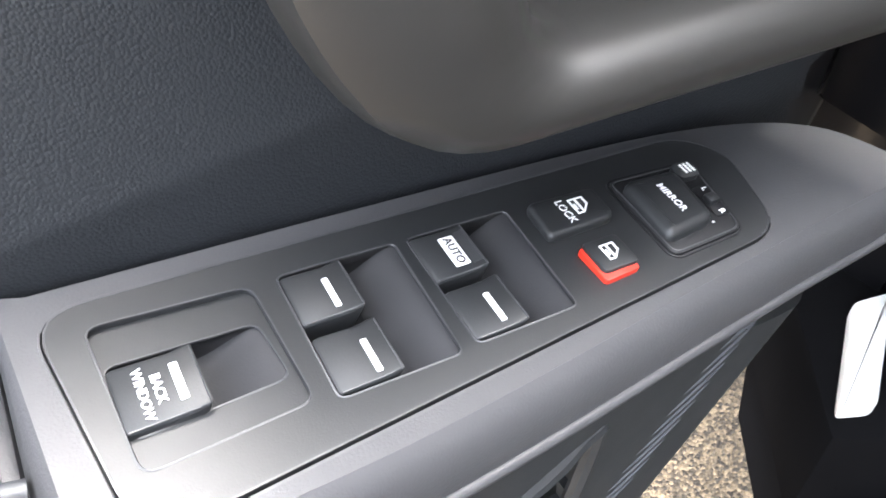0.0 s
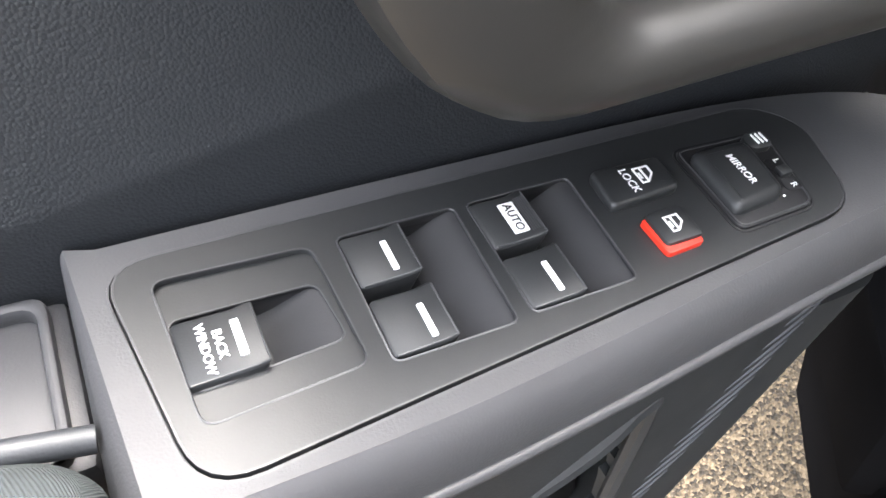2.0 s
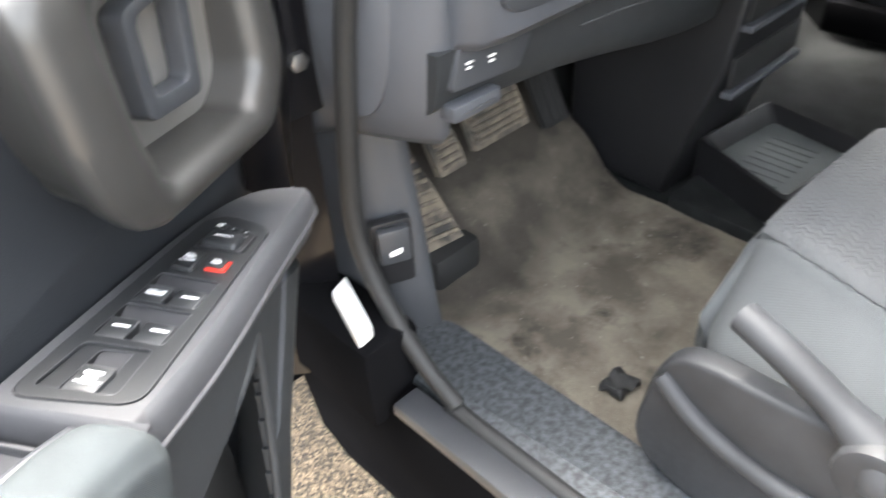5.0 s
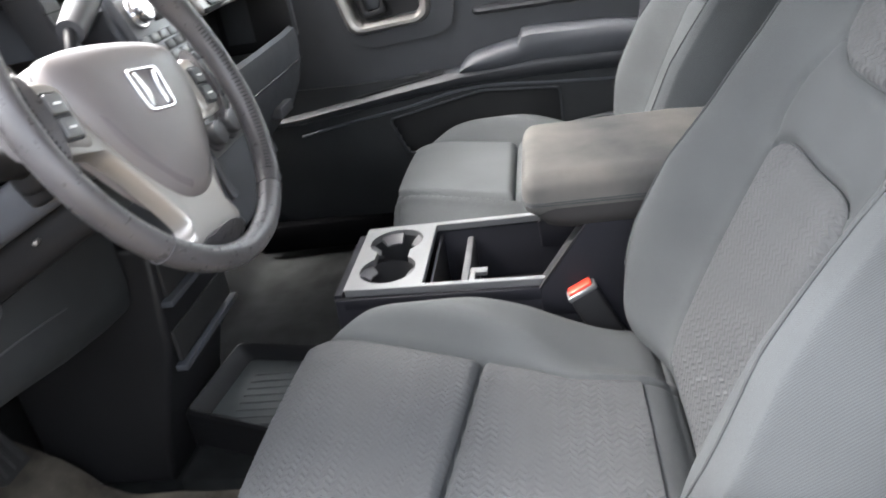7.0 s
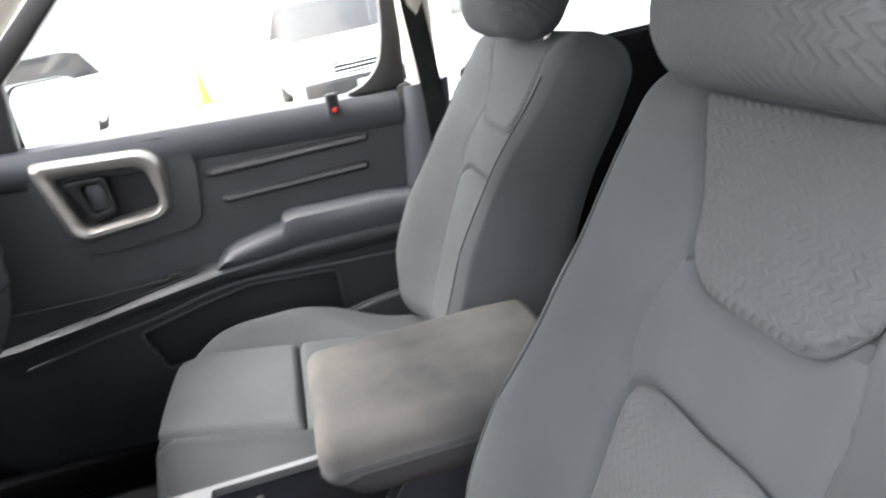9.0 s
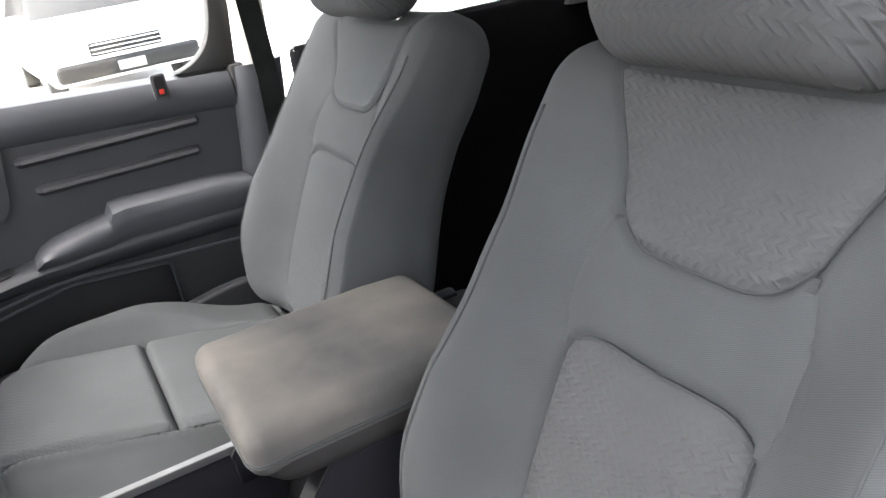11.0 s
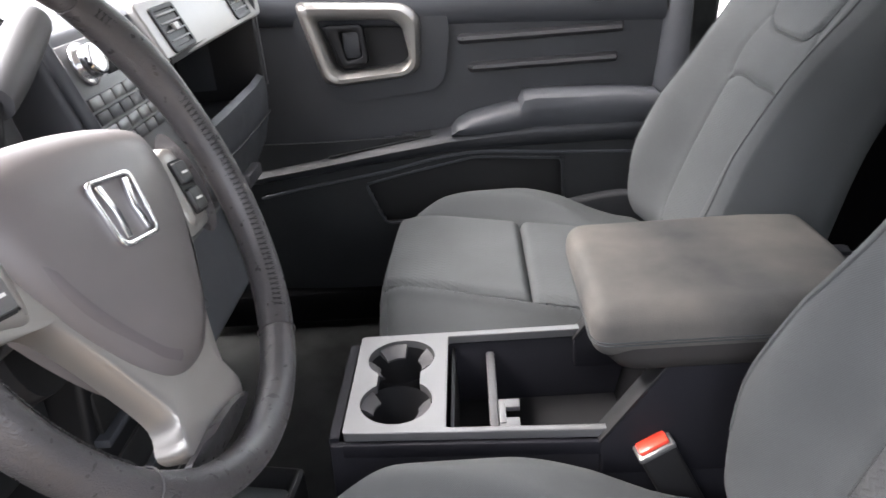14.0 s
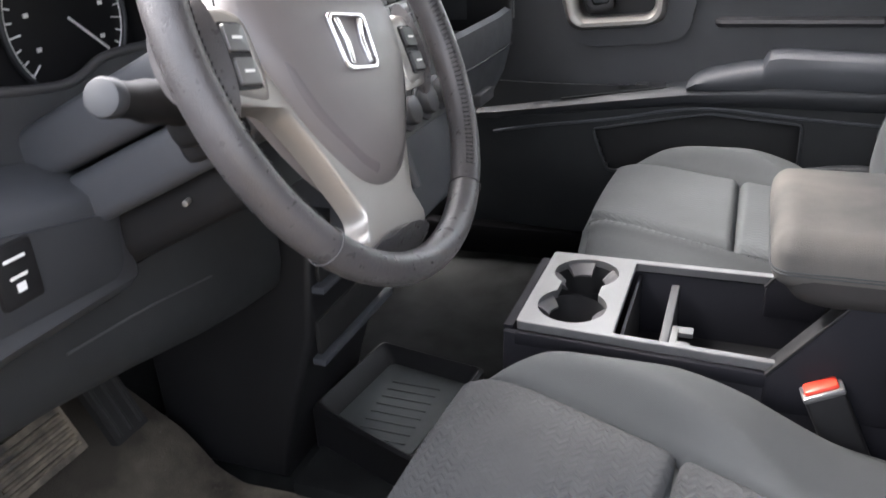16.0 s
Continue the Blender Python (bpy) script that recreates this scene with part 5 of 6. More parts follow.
part("armrest_pad", loft([arm_sec(y, z, x, h) for y, z, x, h in ((-0.125, 1.066, 0.716, 0.010), (-0.140, 1.082, 0.714, 0.028), (-0.165, 1.094, 0.712, 0.045), (-0.235, 1.108, 0.711, 0.060), (-0.268, 1.112, 0.711, 0.062), (-0.278, 1.132, 0.711, 0.080), (-0.300, 1.136, 0.711, 0.082), (-0.480, 1.128, 0.712, 0.080), (-0.552, 1.118, 0.716, 0.075), (-0.565, 1.10, 0.730, 0.055))]), PLASTIC_SOFT, pd, "charcoal padded armrest with a step")
ps = part("window_switch_plate", loft([[(0.735, y, z), (0.775, y, z + 0.003), (0.775, y, z + 0.007), (0.735, y, z + 0.004)] for y, z in ((0.14, 1.026), (-0.08, 1.057))]), PLASTIC_BLACK, pd, "black window switch plate")
part("window_switch", box((0.742, -0.045, 1.056), (0.760, -0.020, 1.066), 0.002), SWITCH, ps)
part("lock_switch", box((0.742, -0.005, 1.051), (0.760, 0.020, 1.060), 0.002), SWITCH, ps)
# handle surround: wide silver frame with a cup and lever
bo = rounded([(0.176, 1.350), (-0.052, 1.330), (-0.082, 1.300), (-0.070, 1.196), (-0.045, 1.180), (0.112, 1.170), (0.136, 1.184)], 0.024, 6)
bi = rounded([(0.132, 1.308), (-0.020, 1.298), (-0.040, 1.284), (-0.050, 1.222), (-0.036, 1.204), (0.092, 1.198), (0.106, 1.210)], 0.012, 6)
rings = [[(x, o[0] + (i[0] - o[0]) * k, o[1] + (i[1] - o[1]) * k) for o, i in zip(bo, bi)] for k, x in ((0, 0.80), (0, 0.775), (0.12, 0.760), (0.35, 0.750), (0.65, 0.750), (0.9, 0.757), (1.0, 0.768), (1.0, 0.806))]
part("handle_surround", loft(rings, caps=False), SILVER, pd, "silver painted handle surround")
part("handle_cup", slab(bi, 0.804, 0.808, "yzx"), PLASTIC_BLACK, pd)
part("release_lever", frame_slab(rounded([(0.120, 1.296), (0.040, 1.294), (0.034, 1.214), (0.090, 1.206)], 0.012, 4), rounded([(0.090, 1.282), (0.050, 1.280), (0.046, 1.228), (0.080, 1.222)], 0.008, 4), 0.766, 0.790, "yzx", 0.004), PLASTIC_BLACK, pd, "dark release lever")
part("lever_blade", box((0.776, 0.050, 1.226), (0.784, 0.084, 1.280), 0.003), PLASTIC, pd)
YZX = Matrix(((0, 0, 1, 0), (1, 0, 0, 0), (0, 1, 0, 0), (0, 0, 0, 1)))
part("handle_backing", moved(pierced(rounded([(0.19, 1.32), (-0.10, 1.345), (-0.14, 1.29), (-0.115, 1.15), (0.09, 1.135), (0.14, 1.16)], 0.04, 6), [bi], 0.772, 0.784), YZX), PLASTIC, pd, "dark panel round the handle")
lk = part("lock_slider", slab(rounded([(-0.448, 1.350), (-0.420, 1.350), (-0.420, 1.302), (-0.448, 1.300)], 0.007, 4), 0.762, 0.772, "yzx", 0.002), PLASTIC_GREY, pd, "grey lock slider with a red mark")
part("lock_recess", slab(rounded([(-0.443, 1.346), (-0.425, 1.346), (-0.425, 1.308), (-0.443, 1.306)], 0.005, 4), 0.760, 0.763, "yzx"), PLASTIC_BLACK, lk)
part("red_mark", box((0.758, -0.439, 1.312), (0.761, -0.430, 1.321), 0.001), RED, lk)
part("window_glass", slab([(0.50, 1.36), (-0.55, 1.33), (-0.56, 1.70), (0.14, 1.72)], 0.818, 0.822, "yzx"), GLASS, pd).visible_shadow = False
part("mirror_sail", slab(rounded([(0.182, 1.362), (0.300, 1.368), (0.285, 1.425), (0.240, 1.475), (0.150, 1.570), (0.05, 1.655), (-0.03, 1.715), (-0.06, 1.70), (0.095, 1.560), (0.166, 1.500)], 0.008, 3), 0.795, 0.825, "yzx", 0.004), PLASTIC_BLACK, pd, "black mirror mounting triangle")
frame_in = smooth_path([(-0.470, 1.338), (-0.510, 1.352), (-0.545, 1.385), (-0.566, 1.450), (-0.580, 1.560), (-0.585, 1.715)], 5)
part("window_frame", slab([(p.x, p.y) for p in [Vector(q) for q in frame_in]] + [(-0.612, 1.715), (-0.606, 1.45), (-0.592, 1.33), (-0.50, 1.326)], 0.786, 0.826, "yzx", 0.003), RUBBER, pd, "black rear frame of the side window")

MM = Matrix.Translation((0.940, 0.128, 1.418)) @ Matrix.Rotation(radians(58), 4, "Z")
side = thing("wing_mirror", "black wing mirror outside the passenger window", "mirror", m=MM)
mo = rounded([(-0.100, -0.060), (-0.098, 0.040), (-0.062, 0.068), (0.085, 0.072), (0.104, 0.050), (0.106, -0.052), (0.082, -0.072), (-0.075, -0.074)], 0.018, 5)
part("housing", loft([[(d, y * k, z * k) for y, z in mo] for d, k in ((0.010, 0.985), (-0.002, 1.01), (0.0, 1.04), (0.03, 1.05), (0.08, 0.96), (0.12, 0.72), (0.135, 0.4))]), PAINT, side, "glossy black mirror housing")
part("mirror_glass", slab([(y * 0.98, z * 0.98) for y, z in mo], -0.004, 0.006, "yzx"), MIRROR, side, "bright mirror glass")
part("arm", tube(smooth_path([(0.06, 0.05, -0.045), (0.035, 0.095, -0.05), (0.02, 0.125, -0.045)], 5), 0.022, 10), PLASTIC_BLACK, side)

# ---- driver's door, standing open ----
DX = Vector((0.822, 0.5695, 0)).normalized()
DM = Matrix(((DX.x, -DX.y, 0, -1.1691), (DX.y, DX.x, 0, 0.1981), (0, 0, 1, 1.1177), (0, 0, 0, 1)))
door = thing("driver_door", "open black driver's door with dark vinyl trim", "door", m=DM)
# frame of the switch panel within the door: forward along it, outwards across it, up from it
PM = Matrix(((0.977, 0.014, 0.212, 0), (0, 0.998, -0.066, 0), (-0.213, 0.064, 0.975, 0), (0, 0, 0, 1)))


part("door_shell", slab(rounded([(-0.66, -0.40), (-0.60, -0.55), (0.22, -0.55), (0.40, -0.20), (0.455, 0.0), (0.455, 0.23), (-0.66, 0.25)], 0.05), 0.088, 0.19, "xzy", 0.02, 3), PAINT, door, "glossy black door shell")
part("door_edge", slab(rounded([(0.385, -0.16), (0.455, 0.02), (0.455, 0.22), (0.425, 0.24)], 0.01), 0.03, 0.088, "xzy", 0.004), PAINT, door)


def vinyl(x, z):
    swell = 0.010 * math.exp(-((x + 0.02) / 0.10) ** 2) * step(0.03, 0.16, z)
    ledge = (0.030 * step(0.080, 0.112, z) - 0.040 * step(0.114, 0.121, z)) * (1 - step(-0.092, -0.064, x))
    return (x, 0.026 + 0.22 * max(0, z - 0.03) - swell * 0.6 + ledge + 0.05 * step(0.25, 0.43, x), z)


part("trim_panel", sheet(vinyl, span(-0.62, 0.43, 130), span(-0.34, 0.02, 20) + span(0.02, 0.24, 110)[1:], 0.03, lambda x, z: x < 0.20 + 0.8 * max(0.0, z + 0.16)), VINYL, door, "black grained vinyl trim panel")

# armrest, whose top slopes down towards the hinge
arm_out = smooth_path([(-0.080, 0.0245), (0.03, 0.0245), (0.15, 0.0225), (0.215, 0.015), (0.254, 0.000), (0.279, -0.028), (0.283, -0.044), (0.262, -0.054), (0.19, -0.0605), (0.13, -0.0665), (0.06, -0.074), (0.0, -0.0785), (-0.080, -0.0795)], 6)


def arm_edge(d):
    """The outline drawn inwards by d in front and by less along the door."""
    out = []
    for p, q in zip(arm_out, inset(arm_out, d)):
        k = 0.3 + 0.7 * step(0.0, -0.05, p[1])
        out.append((p[0] + (q[0] - p[0]) * k, p[1] + (q[1] - p[1]) * k))
    return out


def arm_ring(d, w):
    return [PM @ Vector((x, y, w)) for x, y in arm_edge(d)]


part("armrest", loft([arm_ring(d, w) for d, w in ((0.03, -0.046), (0.004, -0.040), (0.0, -0.024), (0.0002, -0.019), (0.0015, -0.012), (0.004, -0.006), (0.007, -0.0022), (0.0105, -0.0003))], caps=False), PLASTIC_GREY, door, "grey moulded plastic armrest with a round front")

# bead added so that the armrest's lower crease shows as a bright line
part("armrest_bead", tube(smooth_path([PM @ Vector(p) for p in ((-0.08, -0.0800, -0.022), (0.0, -0.0790, -0.022), (0.06, -0.0745, -0.022), (0.13, -0.0670, -0.022), (0.19, -0.0610, -0.022), (0.262, -0.0545, -0.021), (0.284, -0.044, -0.020))], 6), 0.0022, 10), PLASTIC_GREY, door, "bead that draws the highlight along the armrest's lower edge")

sw_out = rounded([(-0.069, 0.013), (0.180, 0.0135), (0.195, -0.003), (0.182, -0.046), (-0.058, -0.065)], 0.016, 6)
hole_a = rounded([(-0.0006, 0.0012), (0.041, 0.0012), (0.0395, -0.0478), (-0.0006, -0.0478)], 0.003, 3)
hole_c = rounded([(0.0452, 0.0010), (0.0858, 0.0010), (0.0838, -0.0465), (0.0450, -0.0468)], 0.003, 3)
hole_b = rounded([(-0.0565, 0.003), (-0.0085, 0.0008), (-0.0065, -0.0452), (-0.0535, -0.0482)], 0.005, 4)
panel = part("switch_panel", moved(pierced([(p[0], p[1]) for p in inset(sw_out, -0.003)], [hole_a, hole_c, hole_b], -0.006, -0.0030), PM), PLASTIC_BLACK, door, "black switch panel with printed keys")
part("armrest_top", moved(pierced(arm_edge(0.0104), [inset(sw_out, -0.0007)], -0.004, -0.0002), PM), PLASTIC_GREY, door)
part("panel_face", moved(pierced(sw_out, [hole_a, hole_c, hole_b], -0.0030, 0.0008), PM), SWITCH, panel, "matt black panel face")
low_b = rounded([(-0.0572, 0.0035), (-0.0080, 0.0013), (-0.0060, -0.0457), (-0.0540, -0.0488)], 0.005, 4)
hole_k = rounded([(-0.0550, -0.0108), (-0.0112, -0.0118), (-0.0090, -0.0338), (-0.0534, -0.0362)], 0.004, 4)
part("recessed_plate", moved(pierced(low_b, [hole_k], -0.0040, -0.0016), PM), SWITCH, panel)


def scoop(u0, u1, v0, v1, deep, base=-0.0006):
    """A finger well that drops behind the key and rises towards the front."""
    bm = bmesh.new()
    n, k = 14, 6
    vs = []
    for i in range(n + 1):
        t = i / n
        w = -deep * (1 - step(0.25, 1.0, t)) + base
        row = []
        for j in range(k + 1):
            s = j / k
            side = max(0.0, 1 - min(s, 1 - s) / 0.16)
            row.append(bm.verts.new((u0 + (u1 - u0) * t, v0 + (v1 - v0) * s, w + deep * 0.25 * side ** 2 * (1 - t))))
        vs.append(row)
    for i in range(n):
        for j in range(k):
            bm.faces.new((vs[i][j], vs[i + 1][j], vs[i + 1][j + 1], vs[i][j + 1]))
    return moved(bm, PM)


part("finger_well", scoop(0.012, 0.0412, 0.0012, -0.0478, 0.011), WELL, panel)
part("finger_well", scoop(0.058, 0.086, 0.0010, -0.0468, 0.011), WELL, panel)
part("finger_well", scoop(-0.040, -0.0088, -0.0105, -0.0345, 0.009, -0.0024), WELL, panel)
for o, w in ((hole_a, -0.0005), (hole_c, -0.0005), (hole_k, -0.0020)):
    part("well_wall", moved(loft([[(p[0], p[1], h) for p in o] for h in (w, -0.0125)], caps=False), PM), WELL, panel)
part("well_floor", joined(*[moved(box((a, b, -0.013), (c, d, -0.011)), PM) for a, b, c, d in ((-0.001, -0.048, 0.03, 0.0013), (0.0448, -0.047, 0.075, 0.0011), (-0.056, -0.037, -0.02, -0.010))]), PLASTIC_BLACK, panel)


# thin pale tubes put the highlights along the rims into the colour
for o, w in ((hole_a, 0.0007), (hole_c, 0.0007), (hole_b, 0.0007), (hole_k, -0.0017), (inset(sw_out, 0.0004), 0.0006)):
    part("rubbed_rim", moved(tube([(p[0], p[1], w) for p in o], 0.00042, 5, True), PM), EDGE_HIGHLIGHT, panel)
part("rubbed_rim", moved(tube([(p[0], p[1], -0.0004) for p in inset(sw_out, -0.0012)], 0.0003, 5, True), PM), EDGE_HIGHLIGHT, panel)


def key(u0, u1, v0, v1):
    """A rocker key: a flat top with a raised front lip."""
    prof = [(u0, -0.009), (u0, 0.0004), (u0 + 0.0012, 0.0014), (u1 - 0.006, 0.0012), (u1 - 0.0016, 0.0024), (u1, 0.0022), (u1 - 0.0008, -0.0005), (u1 - 0.004, -0.009)]
    return moved(slab(prof, v0, v1, "xzy", 0.0011, 3), PM)


def ink(u0, u1, v0, v1, w=0.0016):
    return moved(slab(rounded([(u0, v0), (u1, v0), (u1, v1), (u0, v1)], 0.0004, 2), w - 0.0003, w + 0.0003), PM)


def print_at(u, v, w=0.0018):
    """The pose of printing that runs inwards across the panel."""
    return PM @ Matrix(((0, 1, 0, u), (-1, 0, 0, v), (0, 0, 1, w), (0, 0, 0, 1)))


k1 = part("window_switch", key(0.0, 0.0204, -0.0207, 0.0), SWITCH, panel, "rear window rocker key with a white dash")
part("white_dash", ink(0.0118, 0.0138, -0.0175, -0.0055, 0.0014), WHITE_INK, k1)
k2 = part("window_switch", key(0.0, 0.0204, -0.0466, -0.0256), SWITCH, panel, "rear window rocker key with a white dash")
part("white_dash", ink(0.0127, 0.0147, -0.0440, -0.0318, 0.0014), WHITE_INK, k2)
k3 = part("window_switch", key(0.0456, 0.0650, -0.0457, -0.0250), SWITCH, panel, "front window rocker key with a white dash")
part("white_dash", ink(0.0565, 0.0585, -0.0425, -0.0305, 0.0014), WHITE_INK, k3)
k4 = part("window_switch", key(0.0456, 0.0655, -0.0207, 0.0), SWITCH, panel, "driver's window rocker key marked for automatic")
part("label_field", ink(0.0548, 0.0604, -0.0172, -0.0038, 0.0014), WHITE_INK, k4)
text("AUTO", 0.0043, SWITCH, k4, print_at(0.0576, -0.0105, 0.0018), bold=0.00003)
for i in range(6):
    part("grip_line", ink(0.0612 + i * 0.0007, 0.0615 + i * 0.0007, -0.0180, -0.0030, 0.0016 + i * 0.0002), PLASTIC_GREY, k4)
k5 = part("back_window_switch", key(-0.0545, -0.0315, -0.0358, -0.0140), SWITCH, panel, "larger rocker key lettered for the back window")
part("white_dash", ink(-0.0389, -0.0365, -0.0310, -0.0185, 0.0015), WHITE_INK, k5)
text("BACK", 0.0038, WHITE_INK, k5, print_at(-0.0432, -0.0252, 0.0017), bold=0.00008)
text("WINDOW", 0.0037, WHITE_INK, k5, print_at(-0.0474, -0.0256, 0.0017), bold=0.00008)

# a pale line along each key's edges stands for its highlight
for u0, u1, v0, v1, kk in ((0.0, 0.0204, -0.0207, 0.0, k1), (0.0, 0.0204, -0.0466, -0.0256, k2), (0.0456, 0.0650, -0.0457, -0.0250, k3), (0.0456, 0.0655, -0.0207, 0.0, k4), (-0.0545, -0.0315, -0.0358, -0.0140, k5)):
    part("worn_edge", moved(tube([(u1 - 0.0006, v1 - 0.001, 0.0023), (u1 - 0.0006, v0 + 0.0006, 0.0023), (u1 - 0.0040, v0 + 0.0005, 0.0016), (u0 + 0.0010, v0 + 0.0005, 0.0011)], 0.00032, 5), PM), EDGE_HIGHLIGHT, kk)
# lock, unlock, mirror control
lock = part("lock_switch", moved(slab(rounded([(0.0918, -0.0022), (0.1208, -0.0030), (0.1208, -0.0165), (0.1185, -0.0192), (0.0905, -0.0200)], 0.003, 4), 0.0, 0.0048, bevel=0.0016, seg=3), PM), SWITCH, panel, "raised black lock rocker")
text("LOCK", 0.0043, WHITE_INK, lock, print_at(0.1030, -0.0112, 0.0050), bold=0.00004)


def car_icon(u, v, w, s):
    """A small white outline of a door with its window."""
    outer = [(0, 0.55), (0.0, -0.5), (0.42, -0.5), (0.92, -0.02), (0.92, 0.55)]
    inner = [(0.09, 0.46), (0.09, -0.41), (0.38, -0.41), (0.82, 0.03), (0.82, 0.46)]
    bar = [(0.36, 0.5), (0.36, -0.45), (0.47, -0.45), (0.47, 0.5)]
    latch = [(0.14, 0.2), (0.14, -0.2), (0.24, -0.2), (0.24, 0.2)]
    at = lambda pts: [(u + a * s, v + b * s) for a, b in pts]
    return moved(joined(frame_slab(at(outer), at(inner), w, w + 0.0003), slab(at(bar), w, w + 0.0003), slab(at(latch), w, w + 0.0003)), PM)


part("door_icon", car_icon(0.1068, -0.0105, 0.0049, 0.0072), WHITE_INK, lock)
unlock = part("unlock_switch", moved(slab(rounded([(0.0988, -0.0262), (0.1140, -0.0262), (0.1140, -0.0405), (0.0988, -0.0405)], 0.0022, 4), 0.0, 0.0046, bevel=0.001, seg=2), PM), SWITCH, panel, "black unlock rocker with a red skirt")
part("red_skirt", moved(slab(rounded([(0.0972, -0.0270), (0.1125, -0.0270), (0.1135, -0.0424), (0.0978, -0.0432)], 0.002, 4), 0.0, 0.0030, bevel=0.0006), PM), RED, unlock, "bright red skirt")
part("door_icon", car_icon(0.1035, -0.0335, 0.0047, 0.0066), WHITE_INK, unlock)
base_m = rounded([(0.1305, -0.0010), (0.1735, -0.0028), (0.1655, -0.0412), (0.1295, -0.0425)], 0.005, 5)
mirror_sw = part("mirror_control", moved(slab(base_m, 0.0005, 0.0022, bevel=0.0007), PM), PLASTIC_BLACK, panel, "square mirror joystick on a raised plate")
knob_o = rounded([(0.1325, -0.0065), (0.1585, -0.0075), (0.1550, -0.0352), (0.1308, -0.0372)], 0.005, 5)
part("knob", moved(loft([[(p[0], p[1], w) for p in inset(knob_o, d)] for d, w in ((0.0, 0.002), (0.0, 0.0042), (0.0006, 0.0056), (0.0018, 0.0065), (0.0030, 0.0069), (0.0040, 0.0070))]), PM), SWITCH, mirror_sw, "dished black joystick")
text("MIRROR", 0.0042, WHITE_INK, mirror_sw, print_at(0.1445, -0.0212, 0.0072), bold=0.00004)
part("fold_button", moved(loft([[(p[0], p[1], w) for p in inset(rounded([(0.1592, -0.0040), (0.1700, -0.0045), (0.1690, -0.0132), (0.1588, -0.0125)], 0.0035, 4), d)] for d, w in ((0, 0.002), (0, 0.0046), (0.001, 0.0054))]), PM), SWITCH, mirror_sw)
for i in range(3):
    part("fold_mark", ink(0.1622 + i * 0.0020, 0.1630 + i * 0.0020, -0.0112, -0.0060, 0.0055), WHITE_PATCH, mirror_sw)
part("plate_gap", moved(tube([(p[0], p[1], 0.0008) for p in inset(base_m, -0.0007)], 0.0006, 5, True), PM), PLASTIC_BLACK, mirror_sw)
part("plate_rim", moved(tube([(p[0], p[1], 0.0021) for p in inset(base_m, 0.0012)], 0.00045, 5, True), PM), EDGE_HIGHLIGHT, mirror_sw)
part("selector_slot", moved(slab(rounded([(0.1610, -0.0165), (0.1688, -0.0168), (0.1662, -0.0338), (0.1592, -0.0330)], 0.002, 4), 0.0015, 0.0027, bevel=0.0004), PM), PLASTIC_BLACK, mirror_sw)
part("selector", moved(box((0.1605, -0.0275, 0.002), (0.1660, -0.0225, 0.0052), 0.0012), PM), SWITCH, mirror_sw)
text("L", 0.0036, WHITE_INK, mirror_sw, print_at(0.1655, -0.0190, 0.0030), bold=0.00005)
text("R", 0.0036, WHITE_INK, mirror_sw, print_at(0.1632, -0.0315, 0.0030), bold=0.00005)
for u, v in ((0.1582, -0.0170), (0.1570, -0.0260), (0.1560, -0.0345)):
    part("dot", moved(slab([(u + 0.0005 * math.cos(a), v + 0.0005 * math.sin(a)) for a in (i * math.pi / 4 for i in range(8))], 0.0021, 0.0025), PM), WHITE_INK, mirror_sw)

# tray and padded rest behind the switches
part("tray_block", moved(box((-0.30, -0.036, -0.10), (-0.0805, 0.026, -0.0225), 0.004), PM), PLASTIC_GREY, door)
tray_o = rounded([(-0.296, 0.024), (-0.086, 0.024), (-0.086, -0.034), (-0.296, -0.034)], 0.006, 4)
tray_i = rounded([(-0.292, 0.0200), (-0.0895, 0.0200), (-0.0895, -0.034), (-0.292, -0.034)], 0.006, 4)
part("tray_rim", moved(frame_slab(tray_o, tray_i, -0.024, -0.0165, bevel=0.0014), PM), PLASTIC_GREY, door, "raised rim of the door tray")


def rest(p, q):
    u = p.x - 0.20
    curve = 0.020 * step(-0.10, -0.32, u)
    return PM @ Vector((u, p.y - 0.062 + curve - 0.010 * step(-0.12, -0.075, u), p.z - 0.020 + 0.006 * (1 - q.y ** 2) * max(0, q.z)))


part("arm_pad", soft((0.122, 0.030, 0.026), 0.016, 60, rest), PAD_CLOTH, door, "grey ribbed fabric arm pad")
part("pad_piping", tube(smooth_path([PM @ Vector(p) for p in ((-0.079, -0.036, -0.008), (-0.11, -0.033, -0.004), (-0.16, -0.028, -0.004), (-0.30, -0.012, -0.006))], 8), 0.0040, 10), PLASTIC, door, "smooth grey edge of the arm pad")

# silver pull surround with a cup and a release lever
pull_o = rounded([(0.016, 0.220), (0.010, 0.102), (0.036, 0.052), (0.262, 0.008), (0.305, 0.045), (0.325, 0.225)], 0.030, 6)
pull_i = rounded([(0.076, 0.190), (0.072, 0.110), (0.078, 0.069), (0.225, 0.044), (0.256, 0.064), (0.276, 0.195)], 0.014, 6)


def pull_lean(x, y, z):
    """The surround leans outwards with its height and its front end."""
    return (x, y + 0.10 * max(0, z - 0.09) + 0.05 * max(0, x - 0.10), z)


rings = []
for k, y in ((0.50, 0.040), (0.34, 0.012), (0.12, -0.010), (0.02, -0.022), (0.0, -0.029), (0.06, -0.036), (0.26, -0.041), (0.55, -0.042), (0.80, -0.038), (0.94, -0.030), (1.0, -0.020), (1.0, 0.025)):
    rings.append([pull_lean(o[0] + (i[0] - o[0]) * k, y, o[1] + (i[1] - o[1]) * k) for o, i in zip(pull_o, pull_i)])
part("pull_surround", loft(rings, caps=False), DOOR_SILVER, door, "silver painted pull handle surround")
